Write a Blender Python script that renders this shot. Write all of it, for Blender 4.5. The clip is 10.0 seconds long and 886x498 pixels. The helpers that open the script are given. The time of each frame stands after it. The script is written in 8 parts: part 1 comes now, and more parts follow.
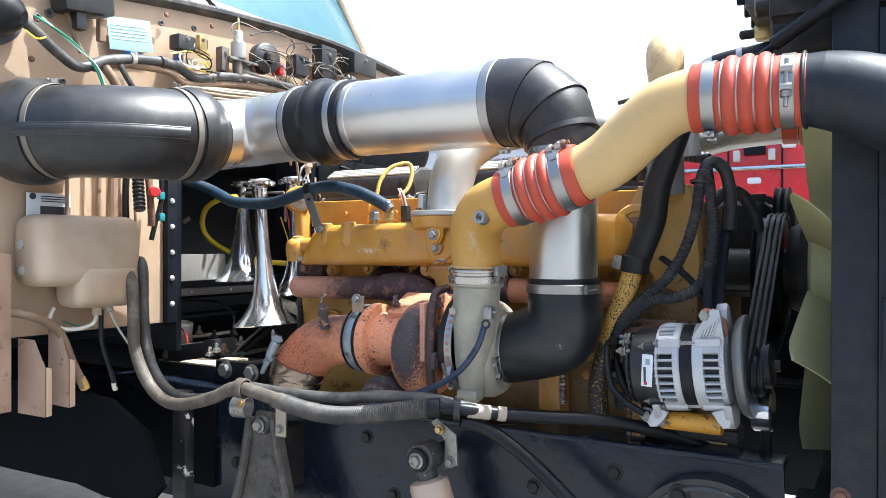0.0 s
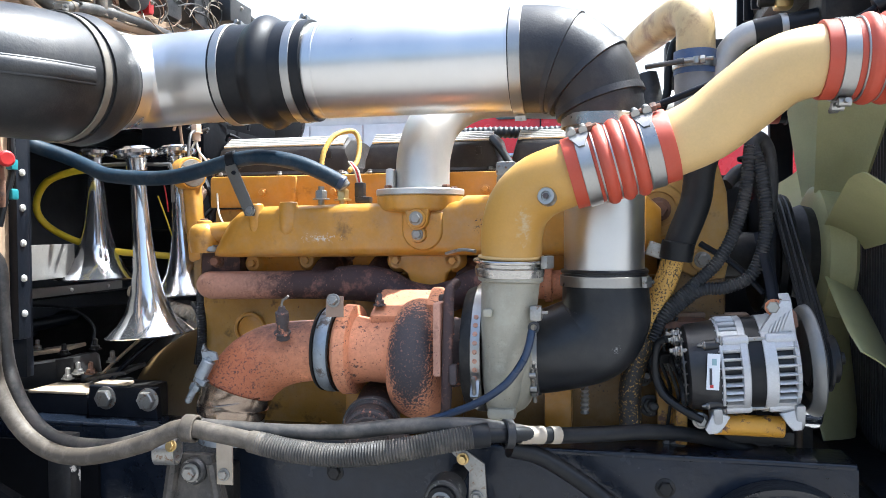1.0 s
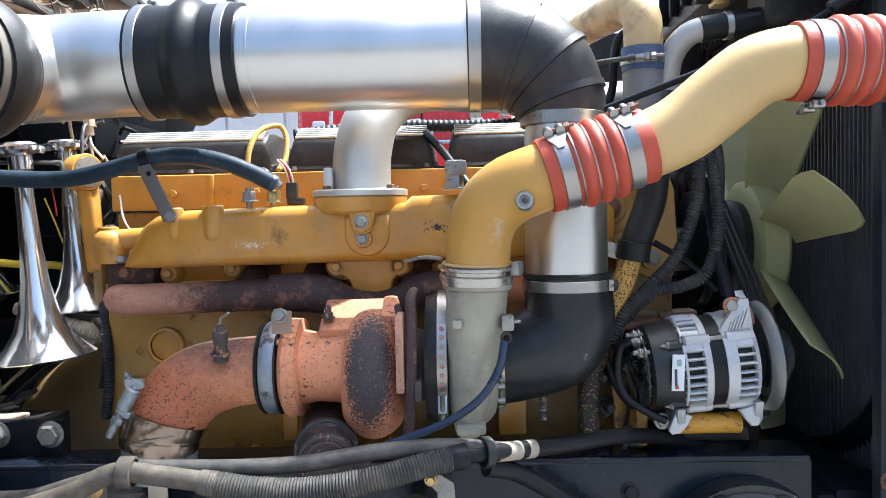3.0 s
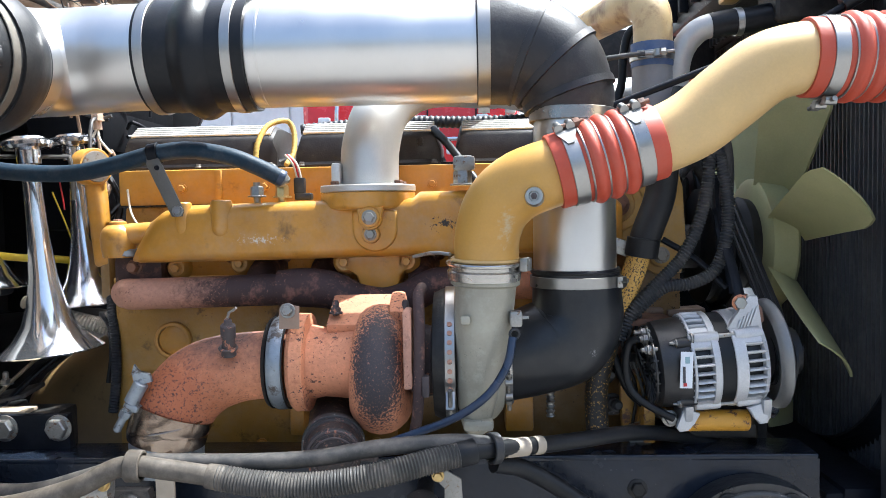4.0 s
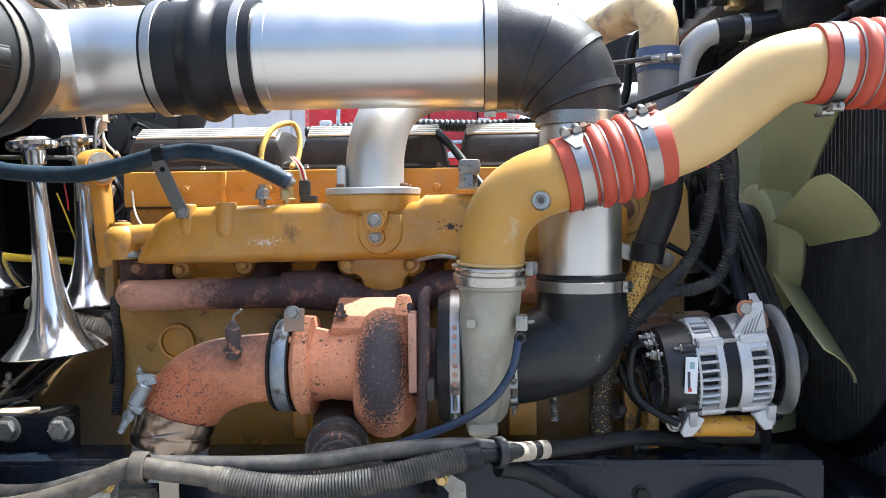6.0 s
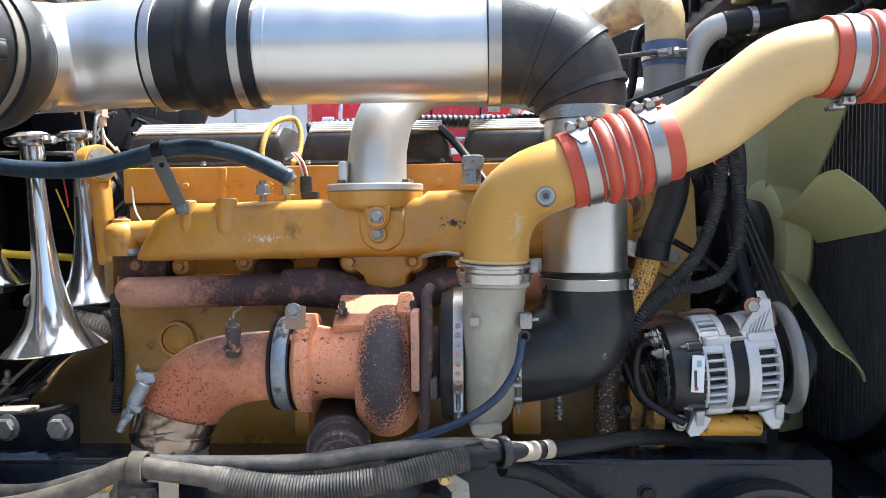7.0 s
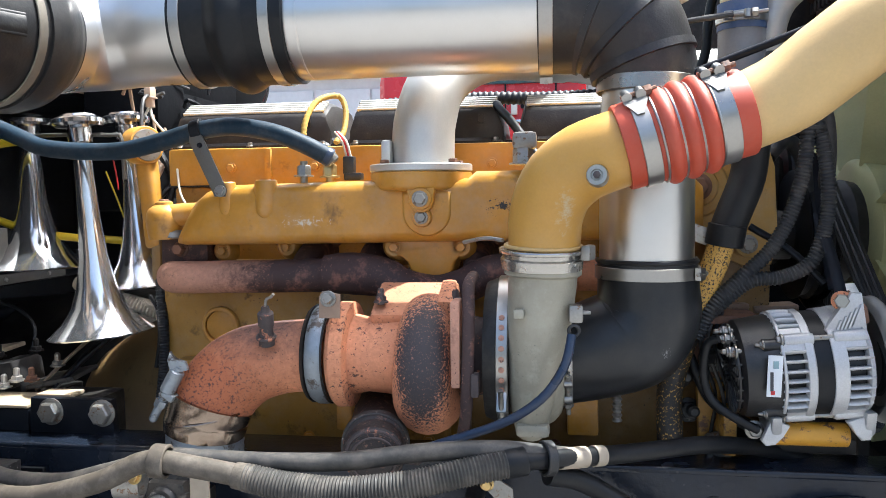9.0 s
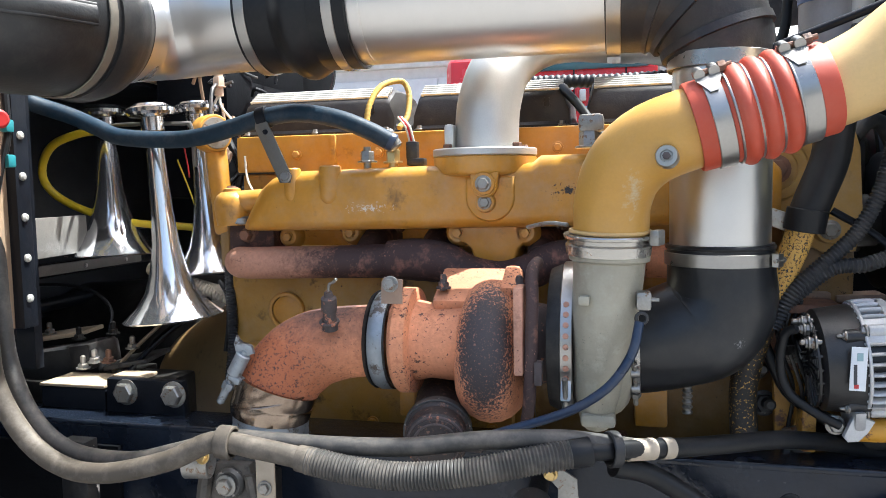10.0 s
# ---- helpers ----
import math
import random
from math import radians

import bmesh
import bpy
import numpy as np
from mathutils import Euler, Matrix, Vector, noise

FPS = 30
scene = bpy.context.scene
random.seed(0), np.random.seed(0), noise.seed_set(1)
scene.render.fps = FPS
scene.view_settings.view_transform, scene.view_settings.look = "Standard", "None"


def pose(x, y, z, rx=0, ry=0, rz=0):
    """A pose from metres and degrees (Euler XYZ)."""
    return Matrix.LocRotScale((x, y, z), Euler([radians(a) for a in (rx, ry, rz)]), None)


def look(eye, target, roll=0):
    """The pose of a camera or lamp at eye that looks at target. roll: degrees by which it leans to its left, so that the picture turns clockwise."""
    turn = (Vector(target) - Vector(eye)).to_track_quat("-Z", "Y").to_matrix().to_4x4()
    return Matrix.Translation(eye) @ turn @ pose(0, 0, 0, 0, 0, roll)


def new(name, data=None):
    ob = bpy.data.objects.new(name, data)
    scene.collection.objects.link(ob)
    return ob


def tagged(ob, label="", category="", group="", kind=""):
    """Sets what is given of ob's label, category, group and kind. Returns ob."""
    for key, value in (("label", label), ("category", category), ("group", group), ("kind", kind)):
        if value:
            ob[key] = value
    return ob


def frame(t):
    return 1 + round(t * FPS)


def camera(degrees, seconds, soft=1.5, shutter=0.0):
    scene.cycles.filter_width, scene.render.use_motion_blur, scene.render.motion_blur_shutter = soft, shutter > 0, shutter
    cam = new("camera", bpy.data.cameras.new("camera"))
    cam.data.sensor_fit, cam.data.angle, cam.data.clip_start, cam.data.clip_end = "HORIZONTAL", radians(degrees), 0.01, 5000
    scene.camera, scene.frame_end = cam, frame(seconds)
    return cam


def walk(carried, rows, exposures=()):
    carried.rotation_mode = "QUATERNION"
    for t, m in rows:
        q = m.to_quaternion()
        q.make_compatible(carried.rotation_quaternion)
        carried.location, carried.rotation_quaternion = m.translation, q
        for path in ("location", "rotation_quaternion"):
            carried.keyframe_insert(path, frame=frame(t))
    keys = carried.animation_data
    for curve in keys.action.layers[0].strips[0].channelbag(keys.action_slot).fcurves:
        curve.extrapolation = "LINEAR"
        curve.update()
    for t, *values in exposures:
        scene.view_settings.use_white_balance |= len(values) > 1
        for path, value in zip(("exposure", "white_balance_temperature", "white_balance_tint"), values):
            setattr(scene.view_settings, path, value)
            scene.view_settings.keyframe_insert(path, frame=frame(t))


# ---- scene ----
cam = camera(61.0, 10.0, 0.55)
PATH = [
    (0, (0.813, -1.17, 1.403), (-0.205, 0.551, 1.397), 0.1),
    (0.5, (0.504, -1.113, 1.364), (-0.225, 0.748, 1.292), -0.1),
    (1, (0.223, -1.058, 1.408), (-0.198, 0.897, 1.358), -0.3),
    (1.3, (0.119, -1.053, 1.435), (-0.069, 0.938, 1.422), -1.5),
    (1.5, (0.072, -1.049, 1.441), (-0.013, 0.948, 1.391), -1.6),
    (2, (0.051, -0.992, 1.447), (0.027, 1.006, 1.352), -1.4),
    (2.5, (0.05, -0.989, 1.446), (-0.002, 1.008, 1.354), -1.6),
    (4, (0.041, -0.986, 1.441), (-0.034, 1.01, 1.34), -1.1),
    (4.5, (0.037, -0.988, 1.442), (-0.037, 1.009, 1.346), -0.8),
    (5, (0.036, -0.986, 1.443), (-0.034, 1.01, 1.351), -0.7),
    (5.5, (0.033, -0.987, 1.442), (-0.038, 1.01, 1.351), -0.7),
    (7, (0.029, -0.968, 1.44), (-0.051, 1.028, 1.34), -0.7),
    (7.5, (0.034, -0.94, 1.438), (-0.051, 1.056, 1.332), -0.7),
    (8, (0.047, -0.91, 1.437), (-0.06, 1.084, 1.322), -0.7),
    (8.5, (0.066, -0.883, 1.436), (-0.122, 1.104, 1.305), -0.6),
    (9, (0.079, -0.865, 1.434), (-0.212, 1.109, 1.297), -0.7),
    (9.5, (0.078, -0.851, 1.43), (-0.317, 1.103, 1.275), -0.7),
    (10, (0.083, -0.847, 1.426), (-0.384, 1.091, 1.264), -1.0),
]
EXPOSURES = [(0.0, 1.5, 5550.0, 5.0), (0.8, 1.57, 5500.0, 5.0), (1.3, 1.60, 5500.0, 5.0), (2.5, 1.47, 5500.0, 5.0), (5.0, 1.45, 5550.0, 5.0), (7.5, 1.47, 5600.0, 5.0), (10.0, 1.50, 5750.0, 5.0)]
walk(cam, [(t, look(eye, target, roll)) for t, eye, target, roll in PATH], EXPOSURES)

# ---- daylight ----
TO_SUN = Vector((0.366, 0.211, 0.906)).normalized()
world = bpy.data.worlds.new("world")
scene.world = world
world.use_nodes = True
wn = world.node_tree
wn.nodes.clear()
sky = wn.nodes.new("ShaderNodeTexSky")
sky.sky_type = 'NISHITA'
sky.sun_disc = False
sky.sun_elevation = math.asin(TO_SUN.z)
sky.sun_rotation = math.atan2(TO_SUN.x, TO_SUN.y)
sky.air_density, sky.dust_density, sky.ozone_density = 1.0, 8.0, 0.6
bg = wn.nodes.new("ShaderNodeBackground")
bg.inputs["Strength"].default_value = 0.15
wo = wn.nodes.new("ShaderNodeOutputWorld")
wn.links.new(sky.outputs[0], bg.inputs[0])
wn.links.new(bg.outputs[0], wo.inputs[0])
sun = new("sun", bpy.data.lights.new("sun", 'SUN'))
sun.data.energy, sun.data.angle, sun.data.color = 4.8, radians(0.6), (1.0, 0.95, 0.87)
sun.matrix_world = look(TO_SUN * 20, (0, 0, 0))

# ---- materials ----
def material(name, colour, rough=0.5, metal=0.0, worn=None, worn_rough=None, worn_metal=None, amount=0.5, size=0.03,
             sharp=0.08, grain=0.12, relief=0.15, fine=250.0, mottle=0.25, dust=0.0, coat=0.0, spec=0.5, specks=None):
    """Painted, cast or bare surface. worn: colour of chips and stains of about that size; amount: how much stays whole."""
    m = bpy.data.materials.new(name)
    m.use_nodes = True
    t = m.node_tree
    nd, ln = t.nodes, t.links
    p = nd["Principled BSDF"]
    co = nd.new("ShaderNodeTexCoord")

    def noise_of(scale, detail=6.0, rough_=0.6):
        n = nd.new("ShaderNodeTexNoise")
        n.inputs["Scale"].default_value, n.inputs["Detail"].default_value, n.inputs["Roughness"].default_value = scale, detail, rough_
        ln.new(co.outputs["Object"], n.inputs["Vector"])
        return n

    def ramp(src, lo, hi, a=0.0, b=1.0):
        r = nd.new("ShaderNodeMapRange")
        for k, v in zip(("From Min", "From Max", "To Min", "To Max"), (lo, hi, a, b)):
            r.inputs[k].default_value = v
        ln.new(src, r.inputs["Value"])
        return r.outputs["Result"]

    def mix(f, a, b, kind='MIX'):
        x = nd.new("ShaderNodeMix")
        x.data_type, x.blend_type = 'RGBA', kind
        for slot, v in ((0, f), (6, a), (7, b)):
            if isinstance(v, (int, float)):
                x.inputs[slot].default_value = v
            elif isinstance(v, tuple):
                x.inputs[slot].default_value = (*v, 1.0)
            else:
                ln.new(v, x.inputs[slot])
        return x.outputs[2]

    big, small = noise_of(9.0, 4.0), noise_of(fine, 3.0)
    dark = tuple(c * (1 - mottle) for c in colour)
    light = tuple(min(1.0, c * (1 + mottle * 0.5)) for c in colour)
    col = mix(ramp(big.outputs["Fac"], 0.3, 0.7), dark, light)
    col = mix(ramp(small.outputs["Fac"], 0.3, 0.7, 0.0, grain), col, tuple(c * 0.45 for c in colour))
    if dust:
        d = noise_of(22.0, 8.0, 0.7)
        col = mix(ramp(d.outputs["Fac"], 0.45, 0.8, 0.0, dust), col, (0.36, 0.31, 0.25))
    if specks:
        tone, keep, across = specks
        crowd = ramp(noise_of(16.0, 3.0).outputs["Fac"], 0.3, 0.7, -0.07, 0.07)
        for scale, more in ((1.0 / across, 0.0), (0.33 / across, 0.045)):
            k = noise_of(scale, 7.0, 0.68)
            s = nd.new("ShaderNodeMath")
            ln.new(k.outputs["Fac"], s.inputs[0])
            ln.new(crowd, s.inputs[1])
            col = mix(ramp(s.outputs[0], keep + more, keep + more + 0.035, 0.0, 0.92), col, tone)
    rr = ramp(big.outputs["Fac"], 0.3, 0.7, max(0.02, rough - 0.07), min(1.0, rough + 0.07))
    height = small.outputs["Fac"]
    if worn is not None:
        w = noise_of(1.0 / size, 9.0, 0.68)
        f = ramp(w.outputs["Fac"], amount, amount + sharp)
        col = mix(f, col, worn)
        for key, whole, gone in (("Roughness", rr, worn_rough), ("Metallic", metal, worn_metal)):
            if gone is None:
                if key == "Roughness":
                    ln.new(rr, p.inputs[key])
                else:
                    p.inputs[key].default_value = metal
                continue
            x = nd.new("ShaderNodeMix")
            ln.new(f, x.inputs[0])
            if isinstance(whole, float):
                x.inputs[2].default_value = whole
            else:
                ln.new(whole, x.inputs[2])
            x.inputs[3].default_value = gone
            ln.new(x.outputs[0], p.inputs[key])
    else:
        ln.new(rr, p.inputs["Roughness"])
        p.inputs["Metallic"].default_value = metal
    ln.new(col, p.inputs["Base Color"])
    b = nd.new("ShaderNodeBump")
    b.inputs["Strength"].default_value, b.inputs["Distance"].default_value = relief, 0.002
    ln.new(height, b.inputs["Height"])
    ln.new(b.outputs["Normal"], p.inputs["Normal"])
    p.inputs["Specular IOR Level"].default_value = spec
    if coat:
        p.inputs["Coat Weight"].default_value, p.inputs["Coat Roughness"].default_value = coat, 0.12
    return m


YELLOW = material("engine_yellow_paint", (0.54, 0.26, 0.03), 0.36, worn=(0.14, 0.075, 0.025), amount=0.60, size=0.07, sharp=0.16, dust=0.35, relief=0.12, fine=140, grain=0.16, specks=((0.10, 0.06, 0.03), 0.70, 0.004))
GRIMY = material("grimy_yellow_paint", (0.41, 0.225, 0.04), 0.45, worn=(0.05, 0.03, 0.015), amount=0.56, size=0.07, sharp=0.13, dust=0.3, relief=0.35, specks=((0.05, 0.03, 0.015), 0.66, 0.006))
# darker copy of the grimy yellow, shade put into the colour
SHADEDGRIMY = material("shaded_grimy_yellow_paint", (0.23, 0.135, 0.04), 0.42, worn=(0.05, 0.035, 0.02), amount=0.56, size=0.09, sharp=0.15, dust=0.3, specks=((0.03, 0.02, 0.012), 0.64, 0.006))
CREAM = material("faded_yellow_pipe_paint", (0.60, 0.405, 0.165), 0.42, specks=((0.16, 0.10, 0.05), 0.74, 0.004), worn=(0.35, 0.24, 0.1), amount=0.71, size=0.02, sharp=0.03, dust=0.1, mottle=0.1, relief=0.08)
GOLDEN = material("golden_yellow_pipe_paint", (0.52, 0.285, 0.055), 0.42, specks=((0.2, 0.12, 0.05), 0.75, 0.004), worn=(0.62, 0.55, 0.42), amount=0.73, size=0.03, sharp=0.05, dust=0.12, mottle=0.12, relief=0.08)
RUSTYCREAM = material("rusty_cream_paint", (0.55, 0.40, 0.19), 0.5, worn=(0.20, 0.09, 0.035), amount=0.48, size=0.06, sharp=0.2, dust=0.2)
RED = material("red_silicone", (0.43, 0.058, 0.024), 0.52, grain=0.06, mottle=0.12, dust=0.12, relief=0.05)
STEEL = material("stainless_steel_band", (0.38, 0.37, 0.35), 0.32, 0.95, mottle=0.12, grain=0.1, relief=0.05)
ALU = material("brushed_aluminium", (0.66, 0.645, 0.62), 0.34, 1.0, mottle=0.07, grain=0.08, fine=700, relief=0.0)
CASTALU = material("cast_aluminium", (0.60, 0.59, 0.56), 0.40, 0.65, mottle=0.15, grain=0.14, fine=420, relief=0.10, dust=0.08)
ALTALU = material("alternator_aluminium", (0.56, 0.56, 0.56), 0.42, 0.35, mottle=0.15, grain=0.25, fine=380, relief=0.25, dust=0.15)
CHROME = material("chrome_plate", (0.68, 0.69, 0.72), 0.14, 0.93, mottle=0.06, grain=0.06, relief=0.015, dust=0.10)
ZINC = material("zinc_plated_steel", (0.33, 0.32, 0.295), 0.4, 0.8, mottle=0.3, grain=0.3, worn=(0.18, 0.10, 0.05), worn_metal=0.2, worn_rough=0.7, amount=0.56, size=0.010)
BLUESTEEL = material("heat_blued_steel", (0.32, 0.35, 0.375), 0.42, 0.6, mottle=0.35, grain=0.3, relief=0.5, fine=90, worn=(0.10, 0.085, 0.075), amount=0.545, size=0.022)
GREYPAINT = material("weathered_grey_casting", (0.35, 0.325, 0.25), 0.42, 0.12, specks=((0.10, 0.095, 0.08), 0.68, 0.004), worn=(0.37, 0.35, 0.275), amount=0.52, size=0.02, sharp=0.2, relief=0.25, dust=0.2)
RUST = material("rusted_orange_casting", (0.68, 0.285, 0.145), 0.74, worn=(0.34, 0.11, 0.05), amount=0.56, size=0.05, sharp=0.2, specks=((0.06, 0.035, 0.03), 0.595, 0.006), grain=0.35, fine=160, relief=0.45, mottle=0.3)
BURNT = material("burnt_iron", (0.075, 0.058, 0.055), 0.75, worn=(0.40, 0.16, 0.085), amount=0.58, size=0.013, sharp=0.05, grain=0.35, fine=160, relief=0.5)
MANIRUST = material("salmon_rust", (0.50, 0.26, 0.175), 0.72, worn=(0.10, 0.055, 0.045), amount=0.58, size=0.03, sharp=0.18, specks=((0.06, 0.035, 0.032), 0.635, 0.004), grain=0.4, relief=0.45, fine=160)
MANIDARK = material("dark_manifold_iron", (0.055, 0.032, 0.030), 0.7, worn=(0.24, 0.115, 0.08), amount=0.53, size=0.04, sharp=0.14, relief=0.5, fine=160, specks=((0.36, 0.19, 0.13), 0.635, 0.004))
RUBBER = material("black_rubber", (0.010, 0.0108, 0.0125), 0.38, spec=0.24, grain=0.1, mottle=0.3, dust=0.03, relief=0.1)
OLDRUBBER = material("dusty_black_rubber", (0.034, 0.034, 0.034), 0.5, grain=0.2, mottle=0.35, dust=0.34, relief=0.15)
PLASTIC = material("black_plastic", (0.017, 0.017, 0.018), 0.42, grain=0.15, mottle=0.3, dust=0.08, relief=0.2)
COVER = material("black_valve_cover_paint", (0.023, 0.019, 0.016), 0.42, worn=(0.14, 0.10, 0.07), amount=0.64, size=0.03, sharp=0.08, spec=0.35, dust=0.10, relief=0.25)
BARE = material("bare_rib_metal", (0.62, 0.60, 0.56), 0.4, 0.5, mottle=0.15)
BLUEHOSE = material("blue_rubber_hose", (0.010, 0.029, 0.052), 0.55, spec=0.25, grain=0.3, mottle=0.25, dust=0.12, worn=(0.06, 0.10, 0.14), amount=0.68, size=0.01)
BLUELINE = material("blue_line", (0.016, 0.032, 0.070), 0.32, grain=0.2, dust=0.1)
LOOM = material("black_corrugated_loom", (0.022, 0.024, 0.028), 0.52, spec=0.3, dust=0.16, mottle=0.2)
GREYHOSE = material("grey_dusty_hose", (0.085, 0.070, 0.053), 0.6, spec=0.3, dust=0.45, mottle=0.3, worn=(0.03, 0.03, 0.03), amount=0.66, size=0.03)
DUSTYHOSE = material("dusty_black_conduit", (0.055, 0.051, 0.046), 0.5, spec=0.35, grain=0.2, mottle=0.3, dust=0.35)
WHITETAPE = material("white_tape", (0.43, 0.36, 0.27), 0.6, dust=0.35, mottle=0.3)
RAIL = material("glossy_black_rail_paint", (0.009, 0.013, 0.022), 0.22, grain=0.2, mottle=0.4, spec=0.38, dust=0.015, relief=0.5, fine=60, specks=((0.25, 0.24, 0.22), 0.74, 0.005))
BLACKPAINT = material("black_frame_paint", (0.008, 0.010, 0.015), 0.42, grain=0.2, mottle=0.4, spec=0.14, dust=0.02, relief=0.35, fine=90)
SHEET = material("dusty_black_sheet", (0.016, 0.020, 0.028), 0.48, spec=0.3, grain=0.3, mottle=0.45, dust=0.05, relief=0.05, specks=((0.3, 0.29, 0.28), 0.74, 0.004))
GREASY = material("greasy_black_iron", (0.017, 0.016, 0.015), 0.5, spec=0.3, grain=0.3, mottle=0.5, dust=0.10, relief=0.5, fine=70)
CHIPPED = material("chipped_black_paint", (0.014, 0.014, 0.015), 0.42, worn=(0.60, 0.57, 0.52), amount=0.585, size=0.06, sharp=0.012, dust=0.1)
TAN = material("tan_cab_paint", (0.43, 0.305, 0.20), 0.4, worn=(0.22, 0.12, 0.06), amount=0.72, size=0.05, sharp=0.08, dust=0.3, mottle=0.12, relief=0.06)
TANRUST = material("rusted_tan_paint", (0.29, 0.19, 0.13), 0.5, worn=(0.085, 0.042, 0.024), amount=0.58, size=0.035, sharp=0.09, dust=0.25)
BEIGE = material("beige_shock_paint", (0.46, 0.34, 0.25), 0.35, mottle=0.12, dust=0.15, coat=0.2)
UNDERCOAT = material("black_undercoat", (0.006, 0.0065, 0.008), 0.8, spec=0.06, grain=0.3, mottle=0.4, relief=0.6, fine=50)
FADEDRUBBER = material("sun_bleached_black_rubber", (0.026, 0.026, 0.028), 0.42, spec=0.35, grain=0.2, mottle=0.35, dust=0.10, relief=0.2)
RUSTYSTEEL = material("rusty_steel", (0.20, 0.10, 0.06), 0.7, worn=(0.08, 0.05, 0.04), amount=0.5, size=0.02, sharp=0.15, relief=0.4)
BLADE = material("olive_nylon_blade", (0.42, 0.41, 0.20), 0.5, grain=0.15, mottle=0.15, dust=0.15)
CORE = material("radiator_core_fins", (0.085, 0.088, 0.092), 0.5, grain=0.3, dust=0.2)
YELLOWPLASTIC = material("yellow_air_line", (0.80, 0.58, 0.03), 0.35, grain=0.08, mottle=0.1)
YELLOWTAPE = material("yellow_cloth_wrap", (0.50, 0.31, 0.06), 0.7, grain=0.3, worn=(0.1, 0.07, 0.03), amount=0.64, size=0.008)
CRACKED = material("cracked_yellow_sleeve", (0.50, 0.29, 0.06), 0.6, worn=(0.02, 0.018, 0.016), amount=0.525, size=0.0038, sharp=0.03, relief=0.3)
LABEL = material("white_label", (0.72, 0.74, 0.76), 0.4, mottle=0.05, grain=0.05)
PALEBLUE = material("faded_blue_label", (0.27, 0.40, 0.43), 0.45, mottle=0.1)
BARS = material("print", (0.05, 0.05, 0.06), 0.5)
REDPRINT = material("red_print", (0.5, 0.03, 0.03), 0.5)
REDPLASTIC = material("red_plastic", (0.5, 0.025, 0.025), 0.4)
TEAL = material("teal_plastic", (0.03, 0.22, 0.25), 0.4)
BLUEPLASTIC = material("blue_plastic", (0.03, 0.10, 0.35), 0.4)
GREENWIRE = material("green_wire", (0.03, 0.22, 0.13), 0.4)
WHITEWIRE = material("pale_wire", (0.62, 0.58, 0.48), 0.45)
ASPHALT = material("dusty_grey_asphalt", (0.20, 0.193, 0.185), 0.85, grain=0.5, fine=60, mottle=0.3, relief=0.5)
FARRED = material("red_truck_paint", (0.62, 0.02, 0.025), 0.25, coat=0.4, mottle=0.1)
FARWHITE = material("pale_building_panel", (0.66, 0.66, 0.66), 0.6, mottle=0.08)
FARGLASS = material("dark_window_glass", (0.06, 0.14, 0.17), 0.08, 0.2, mottle=0.1)
BRASS = material("brass_fitting", (0.58, 0.42, 0.18), 0.35, 0.9, mottle=0.2, grain=0.2)


def tank_material():
    m = bpy.data.materials.new("aged_translucent_plastic")
    m.use_nodes = True
    nd, ln = m.node_tree.nodes, m.node_tree.links
    p = nd["Principled BSDF"]
    co = nd.new("ShaderNodeTexCoord")
    n = nd.new("ShaderNodeTexNoise")
    n.inputs["Scale"].default_value, n.inputs["Detail"].default_value = 7.0, 5.0
    ln.new(co.outputs["Object"], n.inputs["Vector"])
    r = nd.new("ShaderNodeValToRGB")
    r.color_ramp.elements[0].position, r.color_ramp.elements[0].color = 0.3, (0.35, 0.25, 0.15, 1)
    r.color_ramp.elements[1].position, r.color_ramp.elements[1].color = 0.7, (0.48, 0.395, 0.30, 1)
    ln.new(n.outputs["Fac"], r.inputs["Fac"])
    ln.new(r.outputs["Color"], p.inputs["Base Color"])
    p.inputs["Roughness"].default_value = 0.45
    p.inputs["Subsurface Weight"].default_value = 0.35
    p.inputs["Subsurface Radius"].default_value = (0.03, 0.02, 0.012)
    return m


TANK = tank_material()


# ---- shapes ----
def spline(pts, step=0.012):
    """Points along a smooth curve through pts."""
    p = [Vector(q) for q in pts]
    if len(p) < 3:
        k = max(2, int((p[1] - p[0]).length / step))
        return [p[0].lerp(p[1], i / k) for i in range(k + 1)]
    p = [p[0] * 2 - p[1]] + p + [p[-1] * 2 - p[-2]]
    out = []
    for i in range(1, len(p) - 2):
        a, b, c, d = p[i - 1:i + 3]
        k = max(3, int((c - b).length / step))
        for j in range(k):
            u = j / k
            out.append(0.5 * ((2 * b) + (c - a) * u + (2 * a - 5 * b + 4 * c - d) * u * u + (3 * b - a - 3 * c + d) * u ** 3))
    out.append(p[-2])
    return out


def bridge(bm, rows, closed=True, caps=True):
    for a, b in zip(rows, rows[1:]):
        n = len(a)
        for i in range(n if closed else n - 1):
            j = (i + 1) % n
            bm.faces.new((a[i], a[j], b[j], b[i]))
    if caps:
        bm.faces.new(list(reversed(rows[0])))
        bm.faces.new(rows[-1])


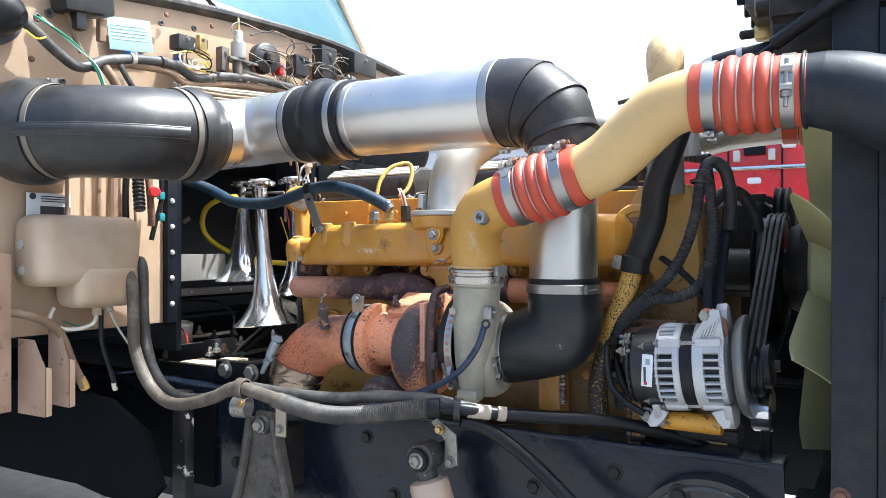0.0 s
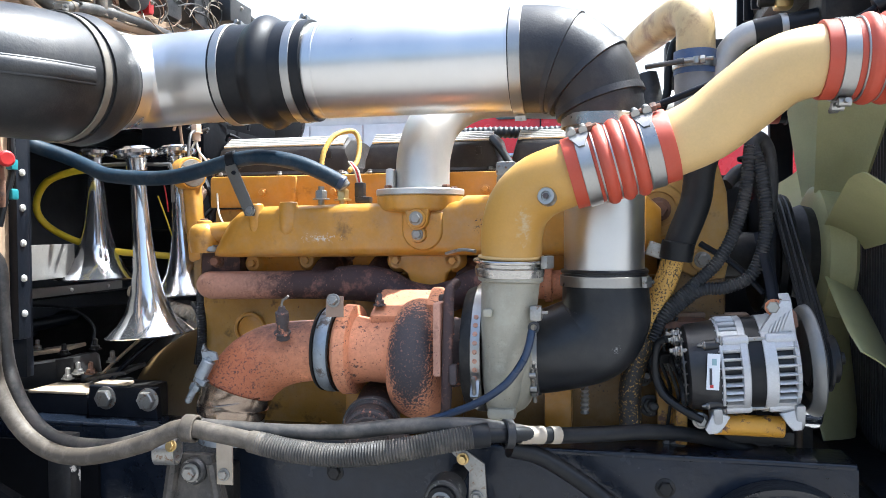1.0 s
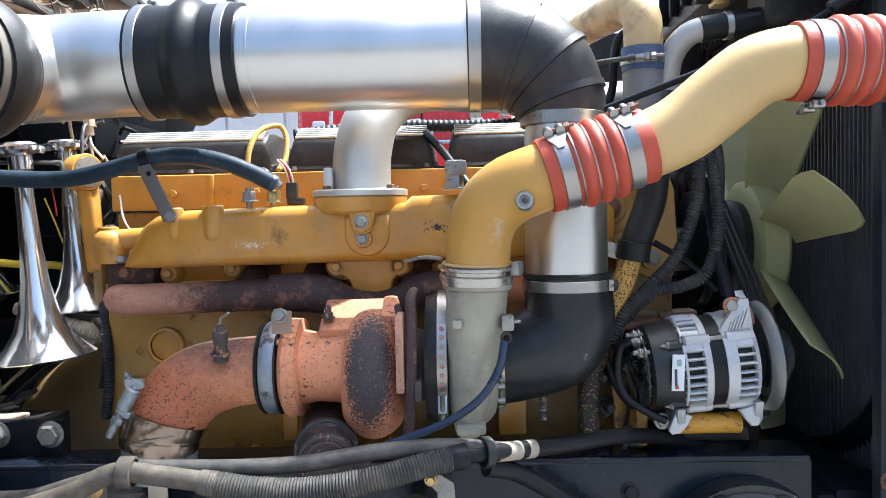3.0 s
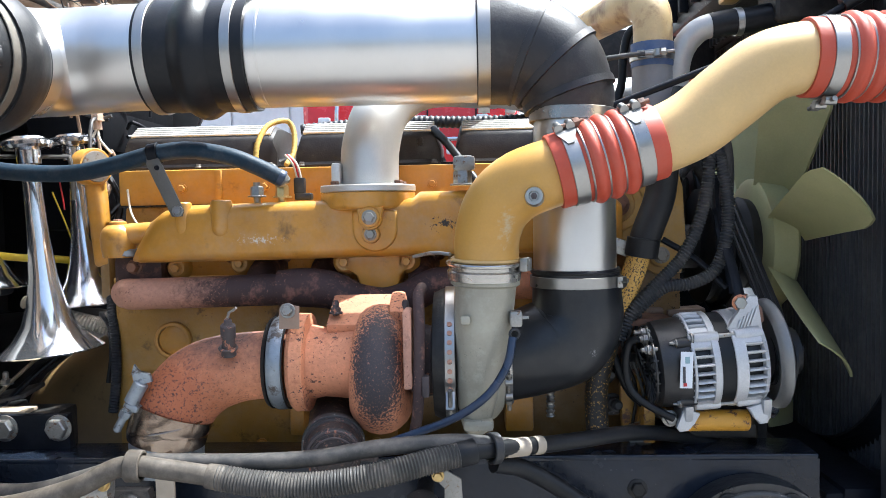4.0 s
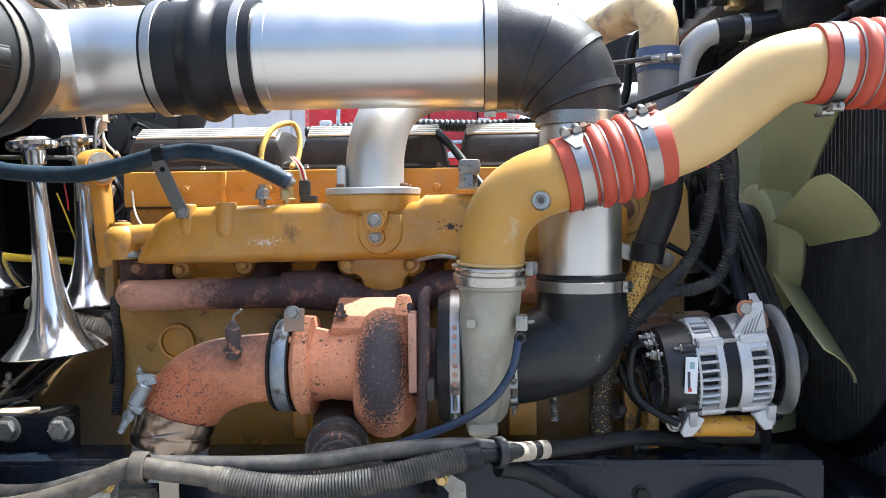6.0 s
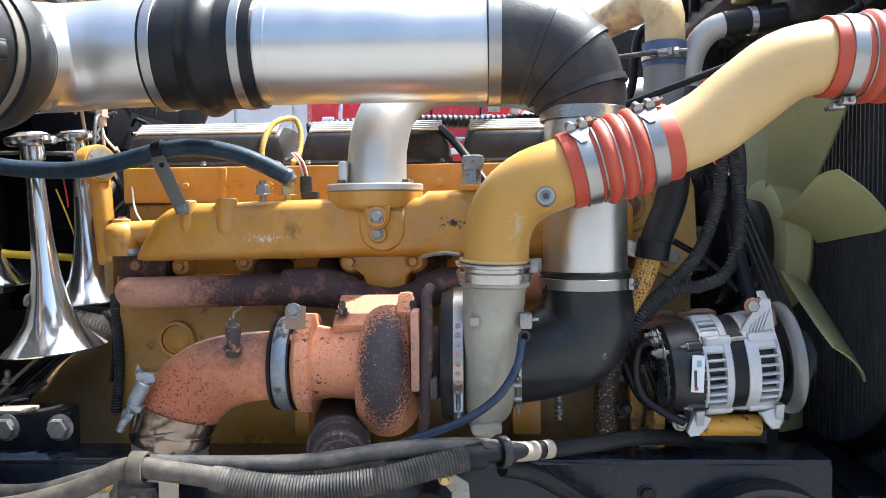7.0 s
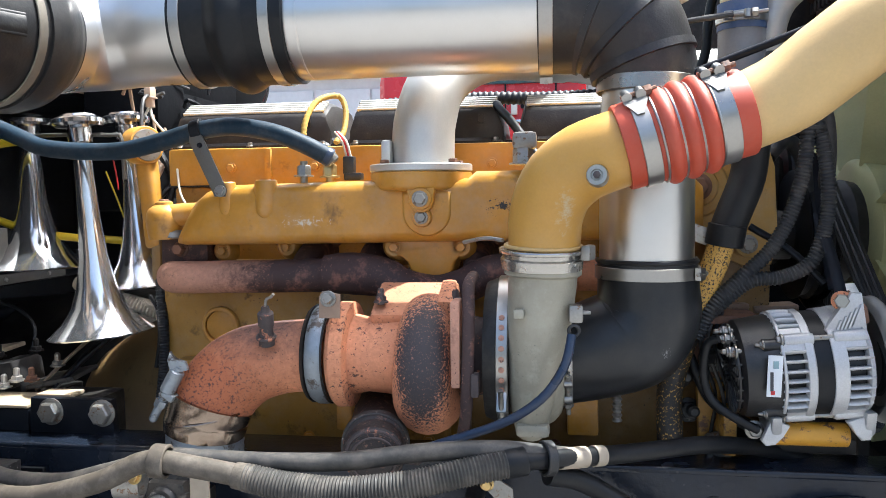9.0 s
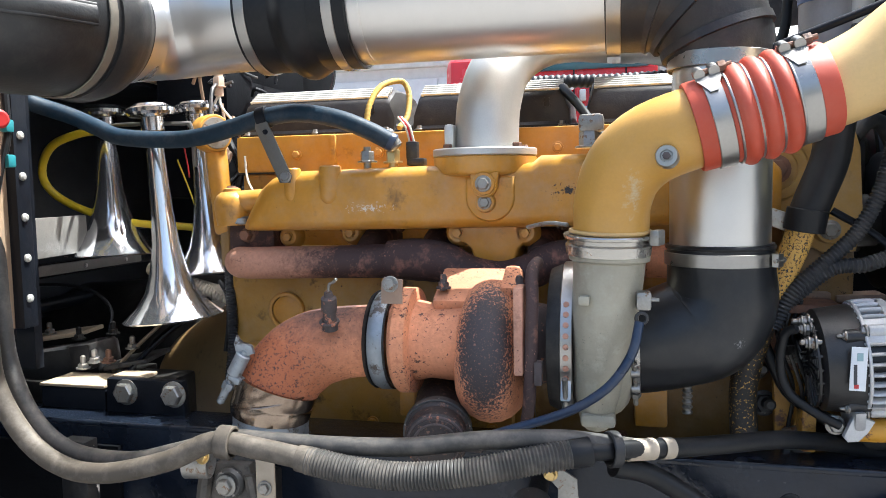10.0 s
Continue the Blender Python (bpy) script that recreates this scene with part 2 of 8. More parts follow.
def sweep(bm, pts, r, n=18, step=0.012, caps=True, smooth=True, squash=None):
    """A tube along pts. r: radius, list of radii spread over the length, or function of the arc length."""
    path = spline(pts, step) if smooth else [Vector(q) for q in pts]
    tang = []
    for i in range(len(path)):
        a, b = path[max(0, i - 1)], path[min(len(path) - 1, i + 1)]
        tang.append((b - a).normalized())
    ref = Vector((0, 0, 1)) if abs(tang[0].z) < 0.9 else Vector((0, 1, 0))
    u = (ref - tang[0] * ref.dot(tang[0])).normalized()
    arc, total = [0.0], 0.0
    for a, b in zip(path, path[1:]):
        total += (b - a).length
        arc.append(total)
    rows = []
    for i, c in enumerate(path):
        u = (u - tang[i] * u.dot(tang[i])).normalized()
        v = tang[i].cross(u)
        if callable(r):
            rad = r(arc[i])
        elif isinstance(r, (list, tuple)):
            f = arc[i] / total * (len(r) - 1)
            k = min(len(r) - 2, int(f))
            rad = r[k] + (r[k + 1] - r[k]) * (f - k)
        else:
            rad = r
        s = squash or (1, 1)
        rows.append([bm.verts.new(c + (u * math.cos(2 * math.pi * j / n) * s[0] + v * math.sin(2 * math.pi * j / n) * s[1]) * rad) for j in range(n)])
    bridge(bm, rows, True, caps)
    return bm


def frame_of(base, axis):
    return Matrix.Translation(base) @ Vector(axis).to_track_quat('Z', 'Y').to_matrix().to_4x4()


def lathe(bm, prof, base, axis=(0, 0, 1), n=32, loop=False):
    """A turned body: prof is (height along the axis, radius). loop: a ring whose profile closes on itself."""
    m = frame_of(base, axis)
    rows = [[bm.verts.new(m @ Vector((r * math.cos(2 * math.pi * j / n), r * math.sin(2 * math.pi * j / n), h))) for j in range(n)] for h, r in prof]
    if loop:
        bridge(bm, rows + [rows[0]], True, False)
    else:
        bridge(bm, rows, True, True)
    return bm


def ring(bm, base, axis, r, w, thick=0.002, n=40):
    return lathe(bm, [(-w / 2, r), (-w / 2, r + thick * 0.7), (-w / 2 + thick * 0.3, r + thick), (w / 2 - thick * 0.3, r + thick), (w / 2, r + thick * 0.7), (w / 2, r)], base, axis, n, True)


def wire_ring(bm, base, axis, r, t, n=40):
    return lathe(bm, [(t * math.sin(a * math.pi / 4), r + t * math.cos(a * math.pi / 4)) for a in range(8)], base, axis, n, True)


def box(bm, c, s, bev=0.004, rot=(0, 0, 0), seg=2):
    m = pose(*c, *rot) @ Matrix.Diagonal((*s, 1))
    made = bmesh.ops.create_cube(bm, size=1.0, matrix=m)
    if bev:
        edges = {e for v in made["verts"] for e in v.link_edges}
        bmesh.ops.bevel(bm, geom=list(edges), offset=min(bev, min(s) * 0.45), segments=seg, affect='EDGES', profile=0.6)
    return bm


def plate(bm, outline, thick, m, bev=0.002):
    """A flat outline in the plane xy of m, thickened along its z."""
    lo = [bm.verts.new(m @ Vector((x, y, 0))) for x, y in outline]
    hi = [bm.verts.new(m @ Vector((x, y, thick))) for x, y in outline]
    n = len(lo)
    fs = [bm.faces.new(list(reversed(lo))), bm.faces.new(hi)]
    for i in range(n):
        fs.append(bm.faces.new((lo[i], lo[(i + 1) % n], hi[(i + 1) % n], hi[i])))
    if bev:
        edges = {e for f in fs[:2] for e in f.edges}
        bmesh.ops.bevel(bm, geom=list(edges), offset=bev, segments=2, affect='EDGES', profile=0.6)
    return bm


def soft_pad(bm, outline, back, front, round_=0.006):
    """An outline in the plane xz standing out towards -y, its rim rounded over."""
    cx = sum(p[0] for p in outline) / len(outline)
    cz = sum(p[1] for p in outline) / len(outline)
    reach = max(math.hypot(x - cx, z - cz) for x, z in outline)
    rows = [[bm.verts.new((x, back, z)) for x, z in outline]]
    for i in range(6):
        a = math.pi / 2 * i / 5
        k = 1 - round_ * (1 - math.cos(a)) / reach
        y = front + round_ * (1 - math.sin(a))
        rows.append([bm.verts.new((cx + (x - cx) * k, y, cz + (z - cz) * k)) for x, z in outline])
    bridge(bm, rows)
    return bm


def arc(cx, cz, r, a0, a1, n=12):
    """Points of an arc in the plane xz, from a0 to a1 degrees."""
    return [(cx + r * math.cos(radians(a0 + (a1 - a0) * i / n)), cz + r * math.sin(radians(a0 + (a1 - a0) * i / n))) for i in range(n + 1)]


def sector(bm, x0, x1, r0, r1, q0, q1, cy, cz, n=8):
    """A piece of a tube wall round the x axis between two angles from the top towards -y."""
    rows = []
    for i in range(n + 1):
        q = radians(q0 + (q1 - q0) * i / n)
        s, c = math.sin(q), math.cos(q)
        rows.append([bm.verts.new((x, cy - r * s, cz + r * c)) for x, r in ((x0, r0), (x0, r1 - 0.002), (x0 + 0.002, r1), (x1 - 0.002, r1), (x1, r1 - 0.002), (x1, r0))])
    bridge(bm, rows)
    return bm


def hexagon(bm, base, axis, r, h, washer=1.35):
    """A bolt head with its washer."""
    if washer:
        lathe(bm, [(-0.001, r * washer), (0.0015, r * washer), (0.0022, r * washer * 0.93)], base, axis, 20)
    m = frame_of(base, axis)
    rows = [[bm.verts.new(m @ Vector((k * r * math.cos(math.pi * j / 3), k * r * math.sin(math.pi * j / 3), z))) for j in range(6)]
            for z, k in ((0.001, 1.0), (h * 0.85, 1.0), (h, 0.86))]
    bridge(bm, rows)
    return bm


FACING = Matrix(((1, 0, 0, 0), (0, 0, -1, 0), (0, 1, 0, 0), (0, 0, 0, 1)))   # plane xz, its front towards -y


def upright(x, y, z):
    return Matrix.Translation((x, y, z)) @ FACING


def mesh_of(name, bm, material_, angle=35):
    bmesh.ops.recalc_face_normals(bm, faces=bm.faces[:])
    me = bpy.data.meshes.new(name)
    bm.to_mesh(me)
    bm.free()
    me.polygons.foreach_set("use_smooth", [True] * len(me.polygons))
    me.set_sharp_from_angle(angle=radians(angle))
    me.materials.append(material_)
    return me


def solid(name, bm, material_, label, category, group="", kind="", angle=35):
    """A thing that is one mesh."""
    return tagged(new(name, mesh_of(name, bm, material_, angle)), label, category, group, kind)


def thing(name, at, label, category, group="", kind=""):
    e = new(name)
    e.location = at
    e.empty_display_size = 0.02
    return tagged(e, label, category, group, kind)


def part(name, bm, material_, parent, label="", angle=35):
    ob = new(name, mesh_of(name, bm, material_, angle))
    ob.parent = parent
    if parent.type == 'EMPTY':
        ob.matrix_parent_inverse = Matrix.Translation(parent.location).inverted()
    return tagged(ob, label)


def B():
    return bmesh.new()


def unit(v):
    return Vector(v).normalized()


def clamp(base, axis, r, w, turn, label, kind="t_bolt", mat=None, along=False):
    """A hose clamp: band, and its bolt at the angle turn round the axis (0: up). along: the bolt lies along the pipe, with a tongue below it."""
    axis = unit(axis)
    c = thing("hose_clamp", base, label, "clamp", "hose clamps")
    part("band", ring(B(), base, axis, r, w, 0.0022), mat or STEEL, c)
    up = Vector((0, 0, 1)) if abs(axis.z) < 0.8 else Vector((0, -1, 0))
    up = (up - axis * up.dot(axis)).normalized()
    out = Matrix.Rotation(radians(turn), 3, axis) @ up
    side = axis.cross(out)
    if along:
        rows, bm = [], B()
        for k in range(9):
            q = Matrix.Rotation(radians(turn - 8 + 5.5 * k), 3, axis) @ up
            half = w * (0.72 - 0.50 * max(0, k - 4) / 4)
            rows.append([bm.verts.new(Vector(base) + q * (r + h) + axis * z) for z, h in ((-half, 0.0025), (half, 0.0025), (half, 0.0048), (-half, 0.0048))])
        bridge(bm, rows)
        part("tongue", bm, STEEL, c)
        side, axis = axis, -side
    p = Vector(base) + out * (r + 0.008)
    if kind == "t_bolt":
        bm = B()
        m = Matrix((side, axis, out)).transposed().to_4x4()
        for s in (-1, 1):
            lathe(bm, [(-w * 0.40, 0.0068), (w * 0.40, 0.0068)], p + side * s * (0.009 if along else 0.015), axis, 12)
        made = bmesh.ops.create_cube(bm, size=1.0, matrix=Matrix.Translation(Vector(base) + out * (r + 0.0035)) @ m @ Matrix.Diagonal((0.024 if along else 0.036, w * 0.8, 0.002, 1)))
        part("trunnion", bm, STEEL, c)
        bm = B()
        lathe(bm, [(-0.016 if along else -0.030, 0.0036), (0.031 if along else 0.046, 0.0036)], p, side, 10)
        hexagon(bm, p + side * (0.014 if along else 0.021), side, 0.0078, 0.010, 0)
        part("bolt", bm, RUSTYSTEEL if along else ZINC, c)
    else:
        m = Matrix((side, axis, out)).transposed().to_4x4()
        bm = B()
        bmesh.ops.create_cube(bm, size=1.0, matrix=Matrix.Translation(p) @ m @ Matrix.Diagonal((0.018, w * 0.95, 0.009, 1)))
        part("screw_housing", bm, STEEL, c)
        part("screw", hexagon(lathe(B(), [(-0.014, 0.003), (0.012, 0.003)], p + out * 0.002, side, 10), p + out * 0.002 + side * 0.010, side, 0.0048, 0.006, 0), ZINC, c)
    return c


def bolt(at, axis, r, h, material_=None, label="zinc plated hexagon bolt", group="bolts"):
    return solid("bolt", hexagon(B(), at, axis, r, h), material_ or ZINC, label, "bolt", group)


def cable(name, pts, r, material_, label, category="cable", n=10, step=0.012, group=""):
    return solid(name, sweep(B(), pts, r, n, step), material_, label, category, group)


def corrugated(pitch, r, depth):
    return lambda s: r - depth * (0.5 + 0.5 * math.cos(2 * math.pi * s / pitch))

# ---- ground and surroundings ----
def ground():
    bm = B()
    bmesh.ops.create_grid(bm, x_segments=8, y_segments=8, size=400)
    return solid("ground", bm, ASPHALT, "dusty grey asphalt of a truck yard", "ground", kind="structure")


ground()


def red_truck(x0, y0):
    """A parked truck beyond the engine, nose towards +x."""
    t = thing("parked_truck", (x0 + 2, y0 + 1, 0), "red parked truck with dark windows beyond the engine bay", "truck")
    part("cab", box(B(), (x0 + 0.9, y0 + 1.1, 1.80), (1.8, 2.1, 1.40), 0.12, seg=3), FARRED, t)
    part("hood", box(B(), (x0 + 2.9, y0 + 1.1, 1.62), (2.3, 1.9, 1.10), 0.14, seg=3), FARRED, t)
    part("frame", box(B(), (x0 + 1.8, y0 + 1.1, 0.86), (4.2, 1.3, 0.22), 0.02), BLACKPAINT, t)
    part("side_window", box(B(), (x0 + 1.15, y0 + 0.03, 2.39), (0.95, 0.06, 0.12), 0.03), FARGLASS, t)
    part("windshield", box(B(), (x0 + 1.83, y0 + 1.1, 2.40), (0.06, 1.8, 0.14), 0.03), FARGLASS, t)
    part("mirror", box(B(), (x0 + 1.72, y0 - 0.16, 2.30), (0.08, 0.2, 0.22), 0.03), BARE, t)
    part("door_handle", box(B(), (x0 + 0.6, y0 + 0.02, 2.02), (0.18, 0.05, 0.05), 0.01), CHROME, t)
    part("grab_rail", sweep(B(), [(x0 + 0.35, y0 - 0.01, 1.6), (x0 + 0.32, y0 - 0.06, 1.7), (x0 + 0.32, y0 - 0.06, 2.3), (x0 + 0.35, y0 - 0.01, 2.4)], 0.018, 8, 0.05), CHROME, t)
    for x in (x0 + 1.05, x0 + 1.45):
        part("panel_seam", box(B(), (x, y0 + 0.045, 1.9), (0.012, 0.02, 0.9), 0.0), BLACKPAINT, t)
    part("trim_strip", box(B(), (x0 + 0.9, y0 + 0.03, 2.03), (1.6, 0.05, 0.035), 0.01), CHROME, t)
    for x, z in ((x0 + 1.0, 2.2), (x0 + 1.5, 2.2), (x0 + 1.25, 1.93), (x0 + 0.2, 2.2)):
        part("marker_lamp", box(B(), (x, y0 + 0.02, z), (0.10, 0.06, 0.05), 0.015), LABEL, t)
    for x in (x0 + 1.12, x0 + 1.38):
        part("hinge", box(B(), (x, y0 + 0.02, 2.13), (0.05, 0.07, 0.09), 0.01), BARE, t)
    part("vent", box(B(), (x0 + 1.25, y0 + 0.03, 2.17), (0.16, 0.05, 0.07), 0.01), BLACKPAINT, t)
    part("step", box(B(), (x0 + 0.9, y0 + 0.1, 0.62), (1.2, 0.35, 0.28), 0.03), BARE, t)
    for x in (x0 + 3.0, x0 - 0.2):
        for y in (y0 + 0.2, y0 + 2.0):
            w = part("wheel", lathe(B(), [(-0.13, 0.30), (-0.13, 0.49), (-0.09, 0.52), (0.09, 0.52), (0.13, 0.49), (0.13, 0.30), (0.09, 0.28), (0.09, 0.1), (-0.09, 0.1), (-0.09, 0.28)], (x, y, 0.52), (0, 1, 0), 32, True), OLDRUBBER, t)
            part("rim", lathe(B(), [(-0.06, 0.1), (-0.10, 0.27), (-0.05, 0.285), (0.05, 0.285), (0.10, 0.27), (0.06, 0.1)], (x, y, 0.52), (0, 1, 0), 24), ALU, w)
    return t


red_truck(-1.35, 5.2)


def building(x, y):
    b = thing("warehouse", (x, y, 0), "pale grey panelled building across the yard", "building")
    part("wall", box(B(), (x, y, 1.75), (16, 0.3, 3.5), 0.0), FARWHITE, b)
    part("roof_edge", box(B(), (x, y - 0.05, 3.55), (16.2, 0.5, 0.14), 0.02), BARE, b)
    for i in range(16):
        part("panel", box(B(), (x - 7.5 + i, y - 0.17, 1.7), (0.96, 0.05, 3.2), 0.015), FARWHITE, b)
    for i in range(5):
        part("window", box(B(), (x - 6 + 3 * i, y - 0.2, 2.35), (1.1, 0.06, 0.5), 0.01), FARGLASS, b)
    return b


building(-9.0, 12.0)


def backdrop():
    """Bright summer haze beyond the yard, far off."""
    m = bpy.data.materials.new("bright_haze")
    m.use_nodes = True
    nd = m.node_tree.nodes
    nd.clear()
    em, out = nd.new("ShaderNodeEmission"), nd.new("ShaderNodeOutputMaterial")
    em.inputs["Color"].default_value, em.inputs["Strength"].default_value = (1.0, 0.985, 0.96, 1), 0.5
    m.node_tree.links.new(em.outputs[0], out.inputs[0])
    bm = B()
    rows = []
    for h in (-2.0, 260.0):
        rows.append([bm.verts.new((320 * math.sin(radians(a)), 320 * math.cos(radians(a)), h)) for a in range(-80, 61, 5)])
    bridge(bm, rows, False, False)
    return solid("backdrop", bm, m, "white summer haze on the horizon", "sky", kind="structure")


backdrop()


# ---- truck: frame rail, cab and radiator ----
def frame_rail():
    f = thing("frame_rail", (0, 0.3, 0.7), "glossy black truck frame rail below the engine", "frame")
    bm = B()
    box(bm, (-0.85, 0.349, 0.827), (3.0, 0.010, 0.33), 0.002)
    part("web", bm, RAIL, f)
    part("upper_flange", box(B(), (-0.85, 0.392, 0.994), (3.0, 0.096, 0.014), 0.006, seg=4), RAIL, f)
    part("lower_flange", box(B(), (-0.85, 0.392, 0.667), (3.0, 0.096, 0.012), 0.005), BLACKPAINT, f)
    for x, z in ((-0.3, 0.93), (-0.22, 0.8), (0.15, 0.88), (0.33, 0.94), (-0.62, 0.9), (-0.75, 0.8)):
        part("bolt", hexagon(B(), (x, 0.344, z), (0, -1, 0), 0.013, 0.012), GREASY, f)
    far = thing("far_frame_rail", (0, 1.15, 0.7), "black truck frame rail on the far side", "frame")
    part("web", box(B(), (-0.85, 1.24, 0.845), (3.0, 0.010, 0.33), 0.002), BLACKPAINT, far)
    part("upper_flange", box(B(), (-0.85, 1.195, 1.014), (3.0, 0.096, 0.011), 0.004), BLACKPAINT, far)


frame_rail()


FLANGEGREY = material("faded_grey_flange_paint", (0.17, 0.16, 0.145), 0.5, mottle=0.2, dust=0.2, specks=((0.08, 0.07, 0.06), 0.68, 0.01))
# lighter copy of the cab tan: sunlight on the cowl put into the colour
COWLSUNLIT = material("sunlit_cowl_paint", (0.66, 0.58, 0.48), 0.45, mottle=0.1, dust=0.2)


def cab():
    """Firewall with its opening for the engine, cowl, windshield and the dark tunnel behind."""
    fw = tagged(new("wall_firewall"), "tan painted truck firewall with wiring and an engine opening", "firewall", kind="structure")
    fx = -1.01
    part("side_panel", box(B(), (fx - 0.015, 0.045, 1.43), (0.03, 0.57, 0.50), 0.004), TAN, fw)
    part("upper_panel", plate(B(), [(-0.30, 1.69), (1.68, 1.69), (1.68, 2.12), (1.19, 2.155), (0.92, 2.15), (0.52, 2.125), (0.17, 2.09), (-0.30, 2.02)], 0.03, Matrix(((0, 0, 1, fx - 0.03), (1, 0, 0, 0), (0, 1, 0, 0), (0, 0, 0, 1))), 0.003), TAN, fw)
    part("far_panel", box(B(), (fx - 0.015, 1.5, 1.35), (0.03, 0.36, 0.66), 0.004), TAN, fw)
    part("edge_strip", box(B(), (fx + 0.006, 0.322, 1.43), (0.03, 0.035, 0.50), 0.004), BLACKPAINT, fw)
    for i in range(5):
        part("rivet", lathe(B(), [(0, 0.008), (0.003, 0.0075), (0.006, 0.004)], (fx + 0.021, 0.32, 1.235 + i * 0.075), (1, 0, 0), 12), BARE, fw)
    part("tunnel_flange", box(B(), (-1.112, 0.515, 1.335), (0.008, 0.30, 0.085), 0.002, (0, 0, 10)), FLANGEGREY, fw)
    for i in range(3):
        part("rivet", lathe(B(), [(0, 0.007), (0.003, 0.006), (0.006, 0.003)], (-1.104 - 0.0105 * i, 0.445 + 0.06 * i, 1.345), (1, -0.1, 0), 12), BARE, fw)
    part("tunnel_side", box(B(), (fx - 0.35, 0.37, 1.40), (0.68, 0.02, 0.62), 0.0), BLACKPAINT, fw)
    part("tunnel_back", box(B(), (fx - 0.42, 0.86, 1.39), (0.02, 1.0, 0.58), 0.0), SHEET, fw)
    # three small pale slabs on the tunnel back
    for i, (y, w) in enumerate(((0.50, 0.10), (0.62, 0.05), (0.74, 0.12))):
        part("pale_mark", box(B(), (fx - 0.4085, y, 1.475 + 0.012 * i), (0.002, w * 0.3, 0.016), 0.0005, (25 * i - 20, 0, 0)), WHITETAPE, fw)
    part("tunnel_rail", box(B(), (fx - 0.40, 0.86, 1.30), (0.03, 0.98, 0.03), 0.004), BLACKPAINT, fw)
    part("tunnel_roof", box(B(), (fx - 0.33, 0.86, 1.69), (0.62, 1.0, 0.02), 0.0), BLACKPAINT, fw)
    part("tunnel_far_side", box(B(), (fx - 0.35, 1.33, 1.35), (0.68, 0.02, 0.66), 0.0), SHEET, fw)
    c = thing("cab", (-1.9, 0.72, 1.1), "tan truck cab with windshield above the engine bay", "truck cab")
    part("cowl", sweep(B(), [(-1.04, -0.30, 2.035), (-1.04, 0.17, 2.102), (-1.04, 0.52, 2.140), (-1.04, 0.92, 2.166), (-1.04, 1.19, 2.165), (-1.04, 1.68, 2.13)], 0.06, 14, 0.04, squash=(0.38, 1.0)), OLDRUBBER, c, "weathered grey rubber cowl seal")
    part("cowl_lip", sweep(B(), [(-1.09, -0.30, 2.06), (-1.09, 0.17, 2.128), (-1.09, 0.52, 2.166), (-1.09, 0.92, 2.190), (-1.09, 1.19, 2.188), (-1.09, 1.68, 2.15)], 0.012, 8, 0.04), RUBBER, c)
    part("cowl_panel", box(B(), (-1.175, 0.72, 2.215), (0.21, 1.98, 0.014), 0.004, (0, 35, 0)), COWLSUNLIT, c, "cowl panel painted pale for the sun on it")
    # out of view; widened on the far side so its shadow covers the ground
    part("body", box(B(), (-4.27, 0.87, 1.62), (5.0, 2.3, 1.08), 0.05), TAN, c)
    part("toe_board", box(B(), (-1.74, 0.72, 1.02), (0.04, 2.0, 0.46), 0.004), BLACKPAINT, c)
    part("floor", box(B(), (-1.40, 0.03, 1.165), (0.74, 0.60, 0.02), 0.004), BLACKPAINT, c)
    part("cowl_top", box(B(), (-1.42, 0.72, 2.13), (0.62, 1.98, 0.03), 0.01), TAN, c)
    part("windshield", box(B(), (-1.42, 0.72, 2.55), (0.02, 1.8, 0.85), 0.004, (0, -28, 0)), FARGLASS, c)
    part("windshield_frame", sweep(B(), [(-1.2, -0.2, 2.16), (-1.2, 1.64, 2.16), (-1.62, 1.6, 2.96), (-1.62, -0.16, 2.96), (-1.2, -0.2, 2.16)], 0.03, 8, smooth=False), TAN, c)
    part("roof", box(B(), (-2.3, 0.72, 3.0), (1.4, 1.9, 0.1), 0.05), TAN, c)
    part("wiper_arm", sweep(B(), [(-1.13, 0.62, 2.2), (-1.15, 0.5, 2.26), (-1.26, 0.15, 2.36)], 0.008, 8), RUBBER, c)
    return c


cab()


def fender_bracket():
    """Bent tan brackets hanging from the lower edge of the firewall."""
    b = thing("cowl_bracket", (-0.98, -0.1, 1.0), "tan sheet metal bracket with rust at its foot", "bracket", "cowl brackets")
    part("flange", box(B(), (-0.975, -0.195, 1.20), (0.05, 0.05, 0.37), 0.003), TANRUST, b)
    for y, x, w, z in ((-0.118, -0.955, 0.068, 0.992), (-0.056, -0.945, 0.052, 1.005)):
        m = Matrix.Translation((x, y, z)) @ Matrix.Rotation(radians(26), 4, 'Z') @ FACING
        leaf = part("leaf", plate(B(), [(-w / 2, 0.01), (w / 2, 0.0), (w / 2, 0.12), (w * 0.1, 0.185), (-w / 2, 0.19)], 0.004, m, 0.001), TANRUST, b)
        m2 = Matrix.Translation((x, y, z)) @ Matrix.Rotation(radians(26), 4, 'Z') @ Matrix.Translation((w / 2, 0, 0)) @ Matrix.Rotation(radians(62), 4, 'Z') @ FACING
        part("lip", plate(B(), [(0.0, 0.0), (0.014, 0.002), (0.014, 0.115), (0.0, 0.12)], 0.003, m2, 0.0008), TAN, leaf)
    return b


fender_bracket()


